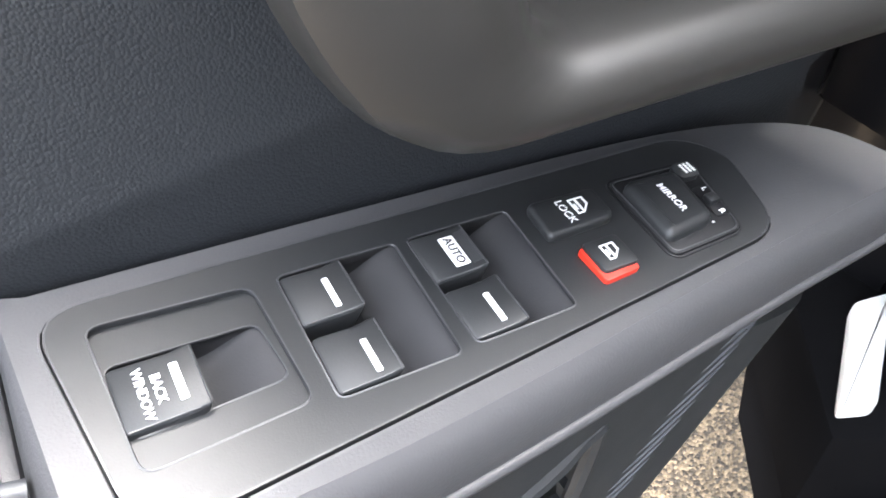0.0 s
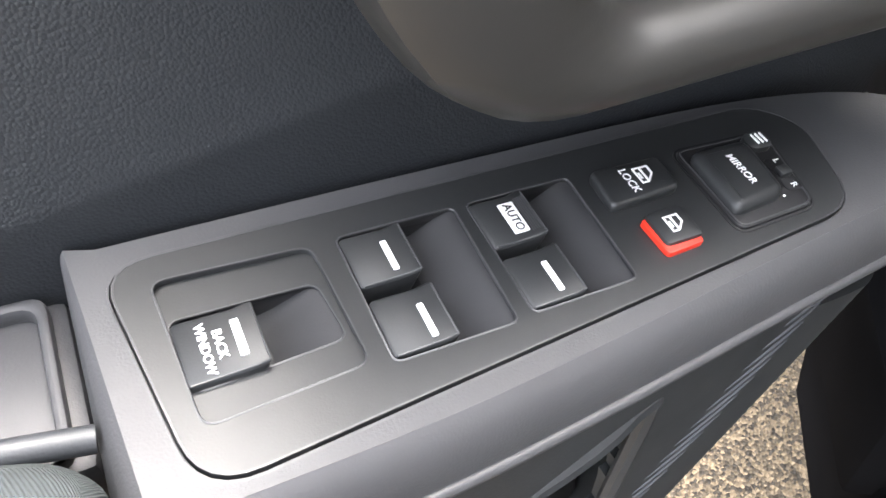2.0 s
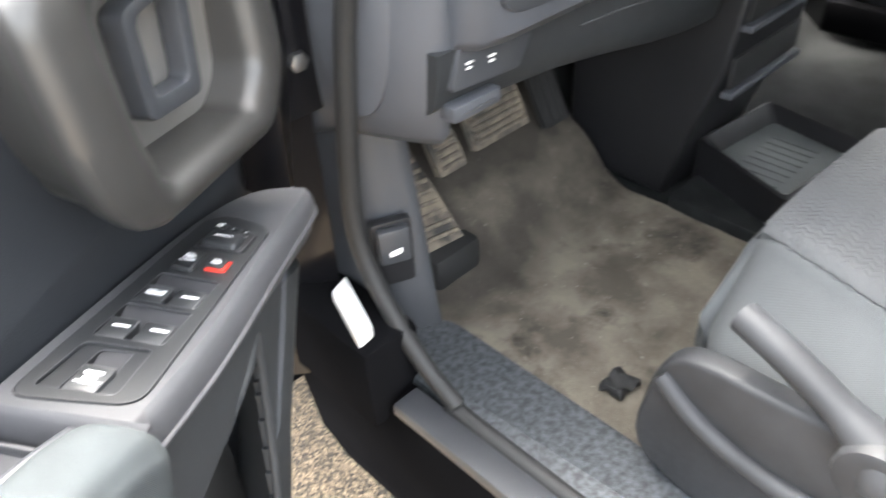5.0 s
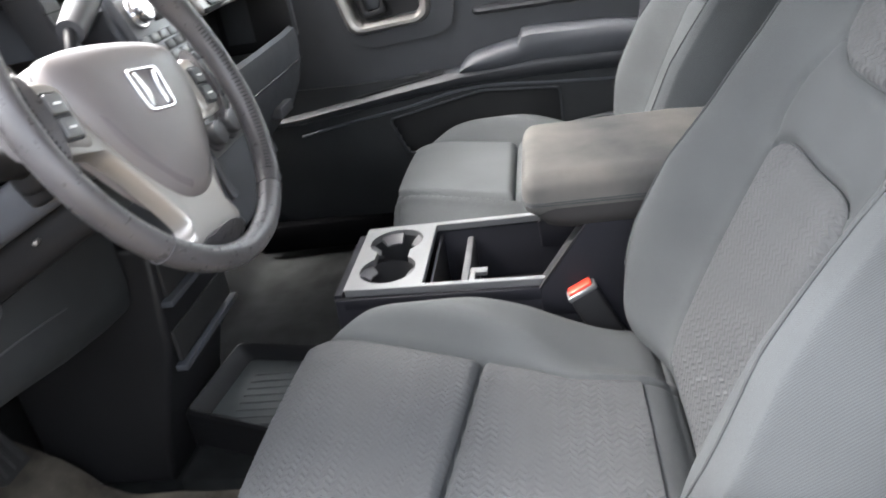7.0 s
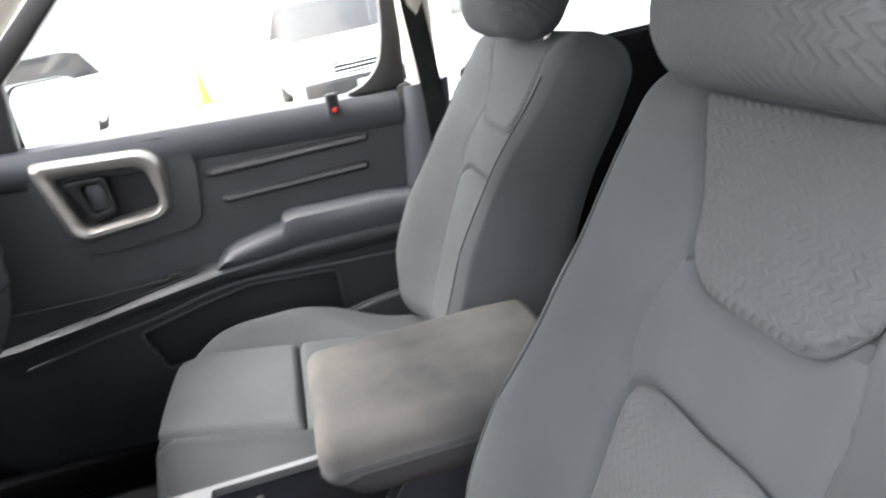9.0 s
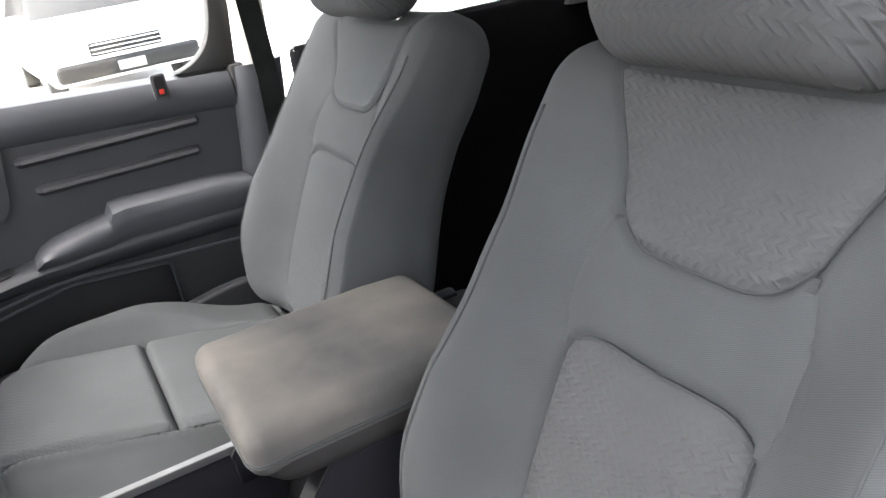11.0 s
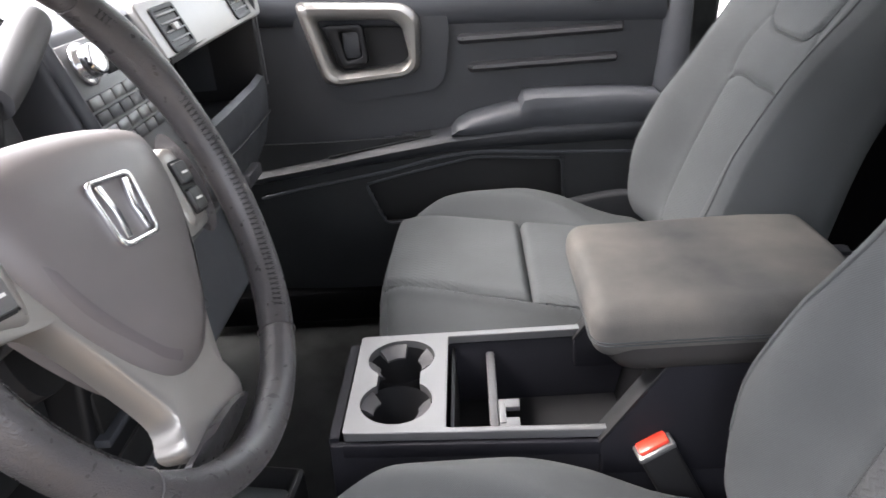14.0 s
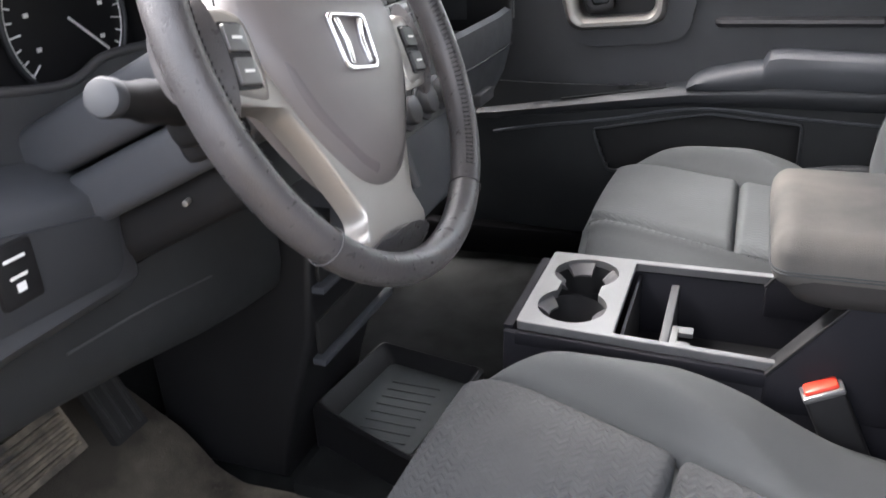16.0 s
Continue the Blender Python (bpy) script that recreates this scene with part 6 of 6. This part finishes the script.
# cup painted silver to carry the bright reflection off its floor
part("handle_cup", slab(pull_i, 0.016, 0.022, "xzy"), SILVER, door, "cup in bright silver for the reflection behind the release lever")
part("release_lever", frame_slab(rounded([(0.125, 0.165), (0.122, 0.085), (0.200, 0.072), (0.215, 0.170)], 0.012, 4), rounded([(0.140, 0.155), (0.138, 0.098), (0.187, 0.090), (0.197, 0.157)], 0.008, 4), -0.004, 0.016, "xzy", 0.003), PLASTIC, door, "dark release lever")

# lower panel: a bulge that turns away towards the hinge, with a map pocket and a ribbed grille
def bulge(x, z):
    x0 = 0.187 + 1.15 * (max(-0.20, z) + 0.111) + 0.5 * min(0, z + 0.20)
    y = -0.077 + 0.13 * max(0, x) + 0.09 * step(x0, x0 + 0.15, x) + 0.03 * step(-0.2, -0.5, z)
    return (x, y, z)


def top_z(x):
    return -0.030 - 0.216 * x - 0.03 * step(0.08, 0.22, x)


def in_pocket(x, z):
    return z < -0.072 + 0.12 * (x - 0.06) and x < 0.082 + 0.30 * (z + 0.07) and z > -0.42


part("lower_panel", sheet(lambda x, s: bulge(x - 0.42 * step(-0.1, 0.30, x) * max(0, s - 0.085), top_z(x) - s), span(-0.60, 0.32, 230), span(0.0, 0.45, 150), 0.010, lambda x, s: not in_pocket(x - 0.42 * step(-0.1, 0.30, x) * max(0, s - 0.085), top_z(x) - s)), DOOR_DARK, door, "charcoal lower door panel with a map pocket")
part("pocket_back", box((-0.55, 0.006, -0.46), (0.10, 0.016, -0.045), 0.004), RUBBER, door)
edge = [Vector(bulge(x, z)) + Vector((0, 0.002, 0)) for x, z in [(-0.5, -0.139), (-0.2, -0.103), (0.02, -0.077), (0.074, -0.0700), (0.079, -0.0745), (0.070, -0.110), (0.046, -0.19), (0.022, -0.27), (-0.011, -0.38)]]
part("pocket_lip", tube(smooth_path(edge, 6), 0.0036, 8), DOOR_DARK, door)
ribs = []
for i in range(15):
    z = -0.066 - i * 0.0072
    c = 0.165 + 1.05 * (z + 0.075)
    w = 0.021 * math.sin(math.pi * min(1, (i + 1.5) / 17)) ** 0.5
    pts = [Vector(bulge(x, z + 0.18 * (x - c))) + Vector((0, 0.0009, 0)) for x in span(c - w, c + w, 8)]
    ribs.append(tube(pts, lambda t: 0.0004 + 0.0014 * math.sin(math.pi * t) ** 0.5, 6))
# ribs painted paler than the panel, in place of the light they catch
tagged(part("grille_rib", joined(*ribs), PLASTIC_SOFT, door, "fine horizontal grille ribs"), kind="stuff")

# ---- footwells, pedals and loose things ----
def stained():
    """Beige grey carpet with dark oil stains, pale scuffs and shade painted in near the pedals."""
    m = bpy.data.materials.new("stained_and_shaded_carpet")
    m.use_nodes = True
    n, l = m.node_tree.nodes, m.node_tree.links
    b = n["Principled BSDF"]
    b.inputs["Roughness"].default_value, b.inputs["Specular IOR Level"].default_value = 0.97, 0.1
    co = n.new("ShaderNodeTexCoord")
    prev = None
    for scale, lo, hi, col in ((6.0, 0.40, 0.60, (0.185, 0.163, 0.130)), (7.0, 0.55, 0.68, (0.040, 0.035, 0.030)), (38.0, 0.60, 0.75, (0.19, 0.17, 0.14)), (120.0, 0.66, 0.72, (0.28, 0.26, 0.23))):
        t = n.new("ShaderNodeTexNoise")
        t.inputs["Scale"].default_value, t.inputs["Detail"].default_value, t.inputs["Roughness"].default_value = scale, 6, 0.6
        mp = n.new("ShaderNodeMapping")
        mp.inputs["Location"].default_value = (scale, scale * 0.37, 0)
        l.new(co.outputs["Object"], mp.inputs[0])
        l.new(mp.outputs[0], t.inputs["Vector"])
        r = n.new("ShaderNodeMapRange")
        r.inputs["From Min"].default_value, r.inputs["From Max"].default_value = lo, hi
        l.new(t.outputs[0], r.inputs[0])
        mix = n.new("ShaderNodeMix")
        mix.data_type = "RGBA"
        mix.inputs["A"].default_value, mix.inputs["B"].default_value = (0.085, 0.074, 0.060, 1), (*col, 1)
        l.new(r.outputs[0], mix.inputs["Factor"])
        if prev:
            l.new(prev, mix.inputs["A"])
        prev = mix.outputs["Result"]
    # shade under the dashboard mixed into the carpet colour, with a ragged edge
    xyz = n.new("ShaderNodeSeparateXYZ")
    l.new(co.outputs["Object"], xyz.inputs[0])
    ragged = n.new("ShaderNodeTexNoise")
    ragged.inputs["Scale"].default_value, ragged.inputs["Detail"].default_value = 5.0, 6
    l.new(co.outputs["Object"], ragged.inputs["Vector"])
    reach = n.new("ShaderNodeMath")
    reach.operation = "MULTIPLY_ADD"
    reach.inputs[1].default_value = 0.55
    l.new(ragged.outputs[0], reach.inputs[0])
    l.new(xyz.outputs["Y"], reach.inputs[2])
    dash_shade = n.new("ShaderNodeMapRange")
    dash_shade.inputs["From Min"].default_value, dash_shade.inputs["From Max"].default_value, dash_shade.inputs["To Max"].default_value = 0.26, 0.42, 0.8
    l.new(reach.outputs[0], dash_shade.inputs[0])
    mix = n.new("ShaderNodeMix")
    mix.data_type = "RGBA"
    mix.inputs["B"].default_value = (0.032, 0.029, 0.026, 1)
    l.new(dash_shade.outputs[0], mix.inputs["Factor"])
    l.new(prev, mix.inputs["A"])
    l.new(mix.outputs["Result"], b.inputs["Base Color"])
    t = n.new("ShaderNodeTexNoise")
    t.inputs["Scale"].default_value = 420
    l.new(co.outputs["Object"], t.inputs["Vector"])
    bp = n.new("ShaderNodeBump")
    bp.inputs["Strength"].default_value, bp.inputs["Distance"].default_value = 0.7, 0.002
    l.new(t.outputs[0], bp.inputs["Height"])
    l.new(bp.outputs[0], b.inputs["Normal"])
    return m


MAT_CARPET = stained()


def mat_surface(x, y):
    """Carpet of the driver's footwell: flat, then climbing the toe board."""
    rise = 0.62 * max(0, y - 0.50) + 0.05 * step(0.44, 0.56, y)
    bump_ = 0.004 * noise.noise(Vector((x * 9, y * 9, 0.3))) + 0.002 * noise.noise(Vector((x * 30, y * 30, 1.3)))
    return (x, y, FLOOR + 0.006 + rise + bump_)


fm = bmesh.new()
xs, ys = span(-0.70, -0.150, 58), span(-0.10, 0.92, 90)
vs_ = [[fm.verts.new(mat_surface(x, y)) for y in ys] for x in xs]
for i in range(len(xs) - 1):
    for j in range(len(ys) - 1):
        fm.faces.new((vs_[i][j], vs_[i + 1][j], vs_[i + 1][j + 1], vs_[i][j + 1]))
tagged(part("footwell_carpet", fm, MAT_CARPET), "stained beige grey carpet of the driver's footwell, shade painted under the dashboard", "carpet", kind="structure")

pf = bmesh.new()
xs, ys = span(0.14, 0.76, 24), span(-0.10, 0.80, 40)
vs_ = [[pf.verts.new((x, y, FLOOR + 0.006 + 0.7 * max(0, y - 0.48) + 0.004 * noise.noise(Vector((x * 12, y * 12, 3))))) for y in ys] for x in xs]
for i in range(len(xs) - 1):
    for j in range(len(ys) - 1):
        pf.faces.new((vs_[i][j], vs_[i + 1][j], vs_[i + 1][j + 1], vs_[i][j + 1]))
tagged(part("passenger_mat", pf, CARPET_DARK), "dark grey carpet of the passenger footwell", "carpet", kind="structure")
part_mid = box((-0.152, -0.02, 0.58), (0.142, 0.36, 0.632), 0.01)
tagged(part("tunnel_carpet", part_mid, CARPET_DARK), "dark carpet between the seats and the dashboard", "carpet", kind="structure")

# open tray on the floor between dashboard and console
tr = thing("floor_tray", "black plastic tray with a ribbed grey liner", "tray", at=(0.0, 0.21, 0.632))
to = rounded([(-0.050, 0.374), (0.172, 0.346), (0.136, 0.132), (-0.128, 0.158)], 0.012, 4)
ti = rounded([(-0.040, 0.360), (0.158, 0.334), (0.126, 0.144), (-0.114, 0.168)], 0.012, 4)
tb = rounded([(-0.034, 0.338), (0.146, 0.316), (0.118, 0.158), (-0.102, 0.184)], 0.014, 4)
part("rim", loft([[(p[0], p[1], z) for p in o] for o, z in ((to, 0.622), (to, 0.699), ([(a[0] * 0.5 + b_[0] * 0.5, a[1] * 0.5 + b_[1] * 0.5) for a, b_ in zip(to, ti)], 0.703), (ti, 0.699), (tb, 0.672))], caps=False), PLASTIC_BLACK, tr, "dark grey tray rim")
part("liner", slab(tb, 0.630, 0.674), LINER, tr, "grey rubber tray liner")
for i in range(8):
    part("rib", box((-0.066 + i * 0.022, 0.200, 0.673), (-0.062 + i * 0.022, 0.290, 0.6755), 0.001), LINER, tr)


def pedal(name, label, x0, x1, z0, z1, y0, y1, ribs_n, across, mat, arm_top):
    """A pedal pad with raised ribs on an arm that hangs from above."""
    p = thing(name, label, "pedal", at=((x0 + x1) / 2, y0, z0), group="pedals")
    n_ = Vector((0, z1 - z0, -(y1 - y0))).normalized() * -1
    o = rounded([(x0, 0.0), (x1, 0.0), (x1, 1.0), (x0, 1.0)], 0.012, 4)

    def at(x, t, d):
        return Vector((x, y0 + (y1 - y0) * t, z0 + (z1 - z0) * t)) + Vector((0, -1, 0.3)).normalized() * d

    part("pad", loft([[at(q[0], q[1], d) for q in o] for d in (-0.012, 0.0, 0.002)]), mat, p, "dusty black rubber pad")
    for i in range(ribs_n):
        f = (i + 0.5) / ribs_n
        if across:
            part("rib", tube([at(x0 + 0.008, 0.1 + 0.8 * f, 0.004), at(x1 - 0.008, 0.1 + 0.8 * f, 0.004)], 0.0035, 6), mat, p)
        else:
            part("rib", tube([at(x0 + (x1 - x0) * f, 0.08, 0.004), at(x0 + (x1 - x0) * f, 0.92, 0.004)], 0.0035, 6), mat, p)
    part("arm", tube(smooth_path([at((x0 + x1) / 2, 0.6, -0.010), ((x0 + x1) / 2, y1 + 0.06, z1 + 0.08), arm_top], 6), 0.009, 8), RUBBER, p, "black steel arm")
    return p


pedal("brake_pedal", "wide black rubber brake pedal with raised ribs", -0.462, -0.330, 0.793, 0.856, 0.545, 0.580, 5, True, RUBBER_DIRTY, (-0.40, 0.66, 1.05))
pedal("accelerator_pedal", "narrow black rubber accelerator pedal", -0.288, -0.226, 0.762, 0.860, 0.540, 0.590, 3, False, RUBBER, (-0.27, 0.68, 1.05))
pedal("parking_brake_pedal", "small dusty parking brake pedal", -0.548, -0.490, 0.786, 0.840, 0.540, 0.572, 4, True, RUBBER_DIRTY, (-0.56, 0.66, 1.05))
fr = thing("foot_rest", "dusty ribbed foot rest beside the pedals", "foot rest", at=(-0.56, 0.66, 0.66))
part("pad", loft([[(-0.655, y, z - 0.03), (-0.655, y, z), (-0.535, y - 0.02, z - 0.005), (-0.535, y - 0.02, z - 0.05)] for y, z in ((0.515, 0.672), (0.57, 0.730), (0.67, 0.820))]), RUBBER_DIRTY, fr, "dusty ribbed rubber pad")
for i in range(9):
    y = 0.535 + i * 0.014
    part("rib", tube([(-0.650, y, 0.697 + i * 0.0132), (-0.540, y - 0.018, 0.692 + i * 0.0132)], 0.004, 6), RUBBER_DIRTY, fr)
part("side", box((-0.620, 0.485, 0.61), (-0.515, 0.53, 0.680), 0.012), RUBBER, fr)

# trim beside the driver's feet with the bonnet release
kp = thing("kick_panel", "dark grey kick panel with a bonnet release lever", "trim panel", at=(-0.73, 0.47, 0.66), kind="structure")
part("panel", loft([[(p.x, p.y, z) for p in smooth_path([(-0.79, 0.62), (-0.79, 0.52 - d), (-0.765, 0.455 - d), (-0.725, 0.425 - d), (-0.690, 0.430 - d), (-0.685, 0.62)], 4, True)] for z, d in ((0.60, 0.02), (0.672, 0.02), (0.72, 0.012), (0.82, 0.0), (0.95, -0.02), (1.05, -0.03))]), PLASTIC, kp, "dark grey moulded panel")
KM = Matrix.Translation((-0.748, 0.425, 0.818)) @ Matrix.Rotation(radians(-24), 4, "Z")
part("latch_recess", moved(slab(rounded([(-0.028, -0.055), (0.028, -0.055), (0.028, 0.050), (-0.028, 0.050)], 0.008), -0.004, 0.010, "xzy", 0.002), KM), PLASTIC_BLACK, kp)
part("latch_lever", moved(box((-0.022, -0.018, -0.010), (0.022, -0.002, 0.045), 0.005), KM), PLASTIC, kp, "bonnet release lever")
part("latch_mark", moved(slab(rounded([(-0.009, 0.004), (0.009, 0.008), (0.009, 0.016), (-0.009, 0.012)], 0.003, 3), -0.0192, -0.0178, "xzy"), KM), WHITE_INK, kp)
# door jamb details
# white slab stands for the sky's reflection in the black jamb paint
tagged(part("jamb_plate", slab(rounded([(-0.831, 0.462), (-0.797, 0.474), (-0.838, 0.366), (-0.866, 0.362)], 0.006, 3), 0.760, 0.778, "xyz", 0.003), WHITE_PATCH), "white patch for the sky reflected at the foot of the door jamb", "plate", kind="structure")
tagged(part("jamb_foot", box((-0.872, 0.345, 0.62), (-0.78, 0.53, 0.762), 0.01), JAMB_BLACK), "black foot of the door jamb", "body", kind="structure")
hb = thing("door_hinge", "black door hinge with two bolts", "hinge", at=(-0.80, 0.50, 1.12), kind="structure")
part("leaf", box((-0.845, 0.474, 1.03), (-0.770, 0.490, 1.25), 0.004), PAINT, hb)
for x, z in ((-0.815, 1.10), (-0.788, 1.186)):
    part("bolt", disc((x, 0.476, z), (0, -1, 0), 0.012, 0.012, 6, 0.002), STEEL, hb, "pale steel bolt")
lt = thing("litter", "small crumpled dark leaf scrap on the carpet", "litter", at=(-0.575, 0.16, FLOOR + 0.006))


def crumple(p, q):
    return Vector((-0.575 + p.x, 0.16 + p.y, FLOOR + 0.016 + p.z + 0.010 * noise.noise(p * 60))) + Vector((0.008, 0.006, 0.0)) * noise.noise(p * 45 + Vector((4, 1, 2)))


part("scrap", soft((0.026, 0.020, 0.006), 0.004, 14, crumple), RUBBER, lt)

# belt buckle beside the driver's seat
# leans back from the button; its wide side runs along the seat
BM = Matrix(((0.12, 0.98, 0.0, -0.145), (-0.89, 0.11, 0.42, -0.3665), (0.42, -0.05, 0.907, 0.901), (0, 0, 0, 1))) @ Matrix.Diagonal((0.9, 1.05, 1.0, 1.0))
bk = thing("seat_belt_buckle", "black seat belt buckle with a red button", "buckle", at=(-0.195, -0.40, 0.90))
part("housing", moved(box((-0.024, -0.012, -0.075), (0.024, 0.014, 0.040), 0.005, 3), BM), PLASTIC_BLACK, bk, "black buckle housing")
part("button_frame", moved(box((-0.025, -0.013, 0.034), (0.025, 0.015, 0.042), 0.003), BM), CONSOLE_GREY, bk)
part("button", moved(box((-0.020, -0.009, 0.040), (0.020, 0.011, 0.047), 0.003), BM), RED_BUTTON, bk, "red release button")
part("strap", moved(box((-0.017, -0.004, -0.16), (0.017, 0.004, -0.07), 0.002), BM), RUBBER, bk)
# seat belt at the far pillar
sb = thing("seat_belt", "grey seat belt on the far pillar", "seat belt", at=(0.75, -0.66, 1.2))
part("webbing", loft([[(x, y - 0.022, z), (x, y + 0.022, z), (x - 0.003, y + 0.022, z), (x - 0.003, y - 0.022, z)] for x, y, z in ((0.735, -0.625, 1.60), (0.748, -0.640, 1.30), (0.752, -0.63, 1.0), (0.752, -0.60, 0.66))]), CARPET_DARK, sb, "dark grey webbing")
part("anchor", disc((0.738, -0.62, 1.60), (-1, 0, 0), 0.025, 0.012, 24, 0.004), PLASTIC_BLACK, sb)
# grab handle on the far windscreen pillar
gh = thing("grab_handle", "beige grab handle on the windscreen pillar", "handle", at=(0.72, 0.18, 1.56))
part("grip", tube(smooth_path([(0.755, 0.25, 1.525), (0.725, 0.215, 1.545), (0.705, 0.14, 1.605), (0.685, 0.07, 1.655), (0.70, 0.04, 1.68)], 8), 0.013, 12), HEADLINER, gh)

# rear bench behind the front seats; the dark of the rear cab is in its colour
rb = thing("rear_bench", "dark grey rear bench seat", "seat", at=(0, -1.4, FLOOR))
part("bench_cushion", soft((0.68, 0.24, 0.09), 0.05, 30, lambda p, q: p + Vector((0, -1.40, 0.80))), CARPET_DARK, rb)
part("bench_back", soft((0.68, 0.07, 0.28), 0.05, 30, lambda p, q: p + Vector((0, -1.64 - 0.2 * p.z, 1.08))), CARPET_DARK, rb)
part("bench_base", box((-0.62, -1.62, FLOOR - 0.004), (0.62, -1.22, 0.74), 0.01), PLASTIC_BLACK, rb)

# ---- outside: cone, parked cars, far building ----
cone = thing("traffic_cone", "orange yellow traffic cone on the asphalt", "cone", at=(16.1, 1.3, 0))
part("base", slab(rounded([(15.85, 1.05), (16.35, 1.05), (16.35, 1.55), (15.85, 1.55)], 0.05), 0.0, 0.04, "xyz", 0.01), ORANGE, cone)
part("body", loft([[(16.1 + r * math.cos(a), 1.3 + r * math.sin(a), z) for a in (2 * math.pi * i / 24 for i in range(24))] for r, z in ((0.17, 0.03), (0.15, 0.06), (0.035, 0.70), (0.025, 0.72))]), ORANGE, cone)


def parked_car(name, label, m, paint, tall):
    """A parked car, its nose along -x of its own frame."""
    c = thing(name, label, "car", m=m, group="parked cars")
    secs = []
    prof = [(-2.30, 0.42, 0.78, 0.86), (-2.22, 0.32, 0.92, 0.90), (-1.9, 0.30, 1.00, 0.92), (-1.1, 0.30, 1.06, 0.93), (0.0, 0.30, 1.06, 0.94), (1.4, 0.30, 1.06, 0.93), (2.1, 0.32, 1.04, 0.92), (2.28, 0.42, 0.95, 0.88)]
    for x, z0, z1, w in prof:
        secs.append([(x, y * w, z) for y, z in ((-0.92, z0), (-1.0, z0 + 0.12), (-1.0, z1 - 0.14), (-0.93, z1), (0.93, z1), (1.0, z1 - 0.14), (1.0, z0 + 0.12), (0.92, z0))])
    body = part("body", loft(secs), paint, c)
    cab = []
    for x, z, w in ((-1.15, 1.06, 0.88), (-0.45, tall - 0.06, 0.74), (-0.2, tall, 0.70), (1.3, tall, 0.70), (1.75, tall - 0.08, 0.72), (2.0, 1.06, 0.86)):
        cab.append([(x, -w, 1.04), (x, -w * 0.97, z - 0.03), (x, -w * 0.88, z), (x, w * 0.88, z), (x, w * 0.97, z - 0.03), (x, w, 1.04)])
    part("cabin", loft(cab), PLASTIC_BLACK, c, "dark glazed cabin")
    part("roof", box((-0.25, -0.62, tall - 0.02), (1.45, 0.62, tall + 0.02), 0.02), paint, c)
    part("bumper", box((-2.36, -0.84, 0.36), (-2.20, 0.84, 0.56), 0.05, 3), PLASTIC_BLACK, c, "black bumper")
    part("grille", box((-2.315, -0.42, 0.60), (-2.26, 0.42, 0.76), 0.02), PLASTIC_BLACK, c)
    for i in range(3):
        part("grille_bar", box((-2.33, -0.40, 0.625 + i * 0.05), (-2.30, 0.40, 0.640 + i * 0.05), 0.004), CHROME, c)
    part("plate", box((-2.375, -0.16, 0.40), (-2.36, 0.16, 0.51), 0.004), TRIM_SILVER, c, "plain pale plate")
    for s in (-1, 1):
        part("headlight", box((-2.30, s * 0.66 - 0.16, 0.62), (-2.18, s * 0.66 + 0.16, 0.78), 0.04, 3), CHROME, c)
        for x in (-1.45, 1.45):
            wl_ = part("wheel", disc((x, s * 0.80 - 0.1, 0.34), (0, 1, 0), 0.34, 0.2, 32, 0.03), RUBBER, c, "black tyre")
            part("rim", disc((x, s * 0.80 + (0.101 if s > 0 else -0.111), 0.34), (0, 1, 0), 0.20, 0.01, 24, 0.004), STEEL, wl_)
    return c


parked_car("parked_car", "white car with a black bumper facing the truck", pose(11.6, -1.25, 0, 0, 0, 4), WHITE_PAINT, 1.55)
parked_car("parked_car", "white car parked nose on beside the cone", pose(14.6, 4.6, 0, 0, 0, -20), WHITE_PAINT, 1.60)
parked_car("parked_car", "black car parked ahead of the truck", pose(5.8, 7.2, 0, 0, 0, 50), PAINT, 1.60)
bd = thing("building", "pale low building beyond the parking lot", "building", at=(30, 0, 0))
part("wall", box((30, -30, 0), (31, 40, 5.5), 0.02), CONCRETE, bd)
part("roof_edge", box((29.8, -30.2, 5.5), (31.2, 40.2, 5.9), 0.03), CONCRETE, bd)
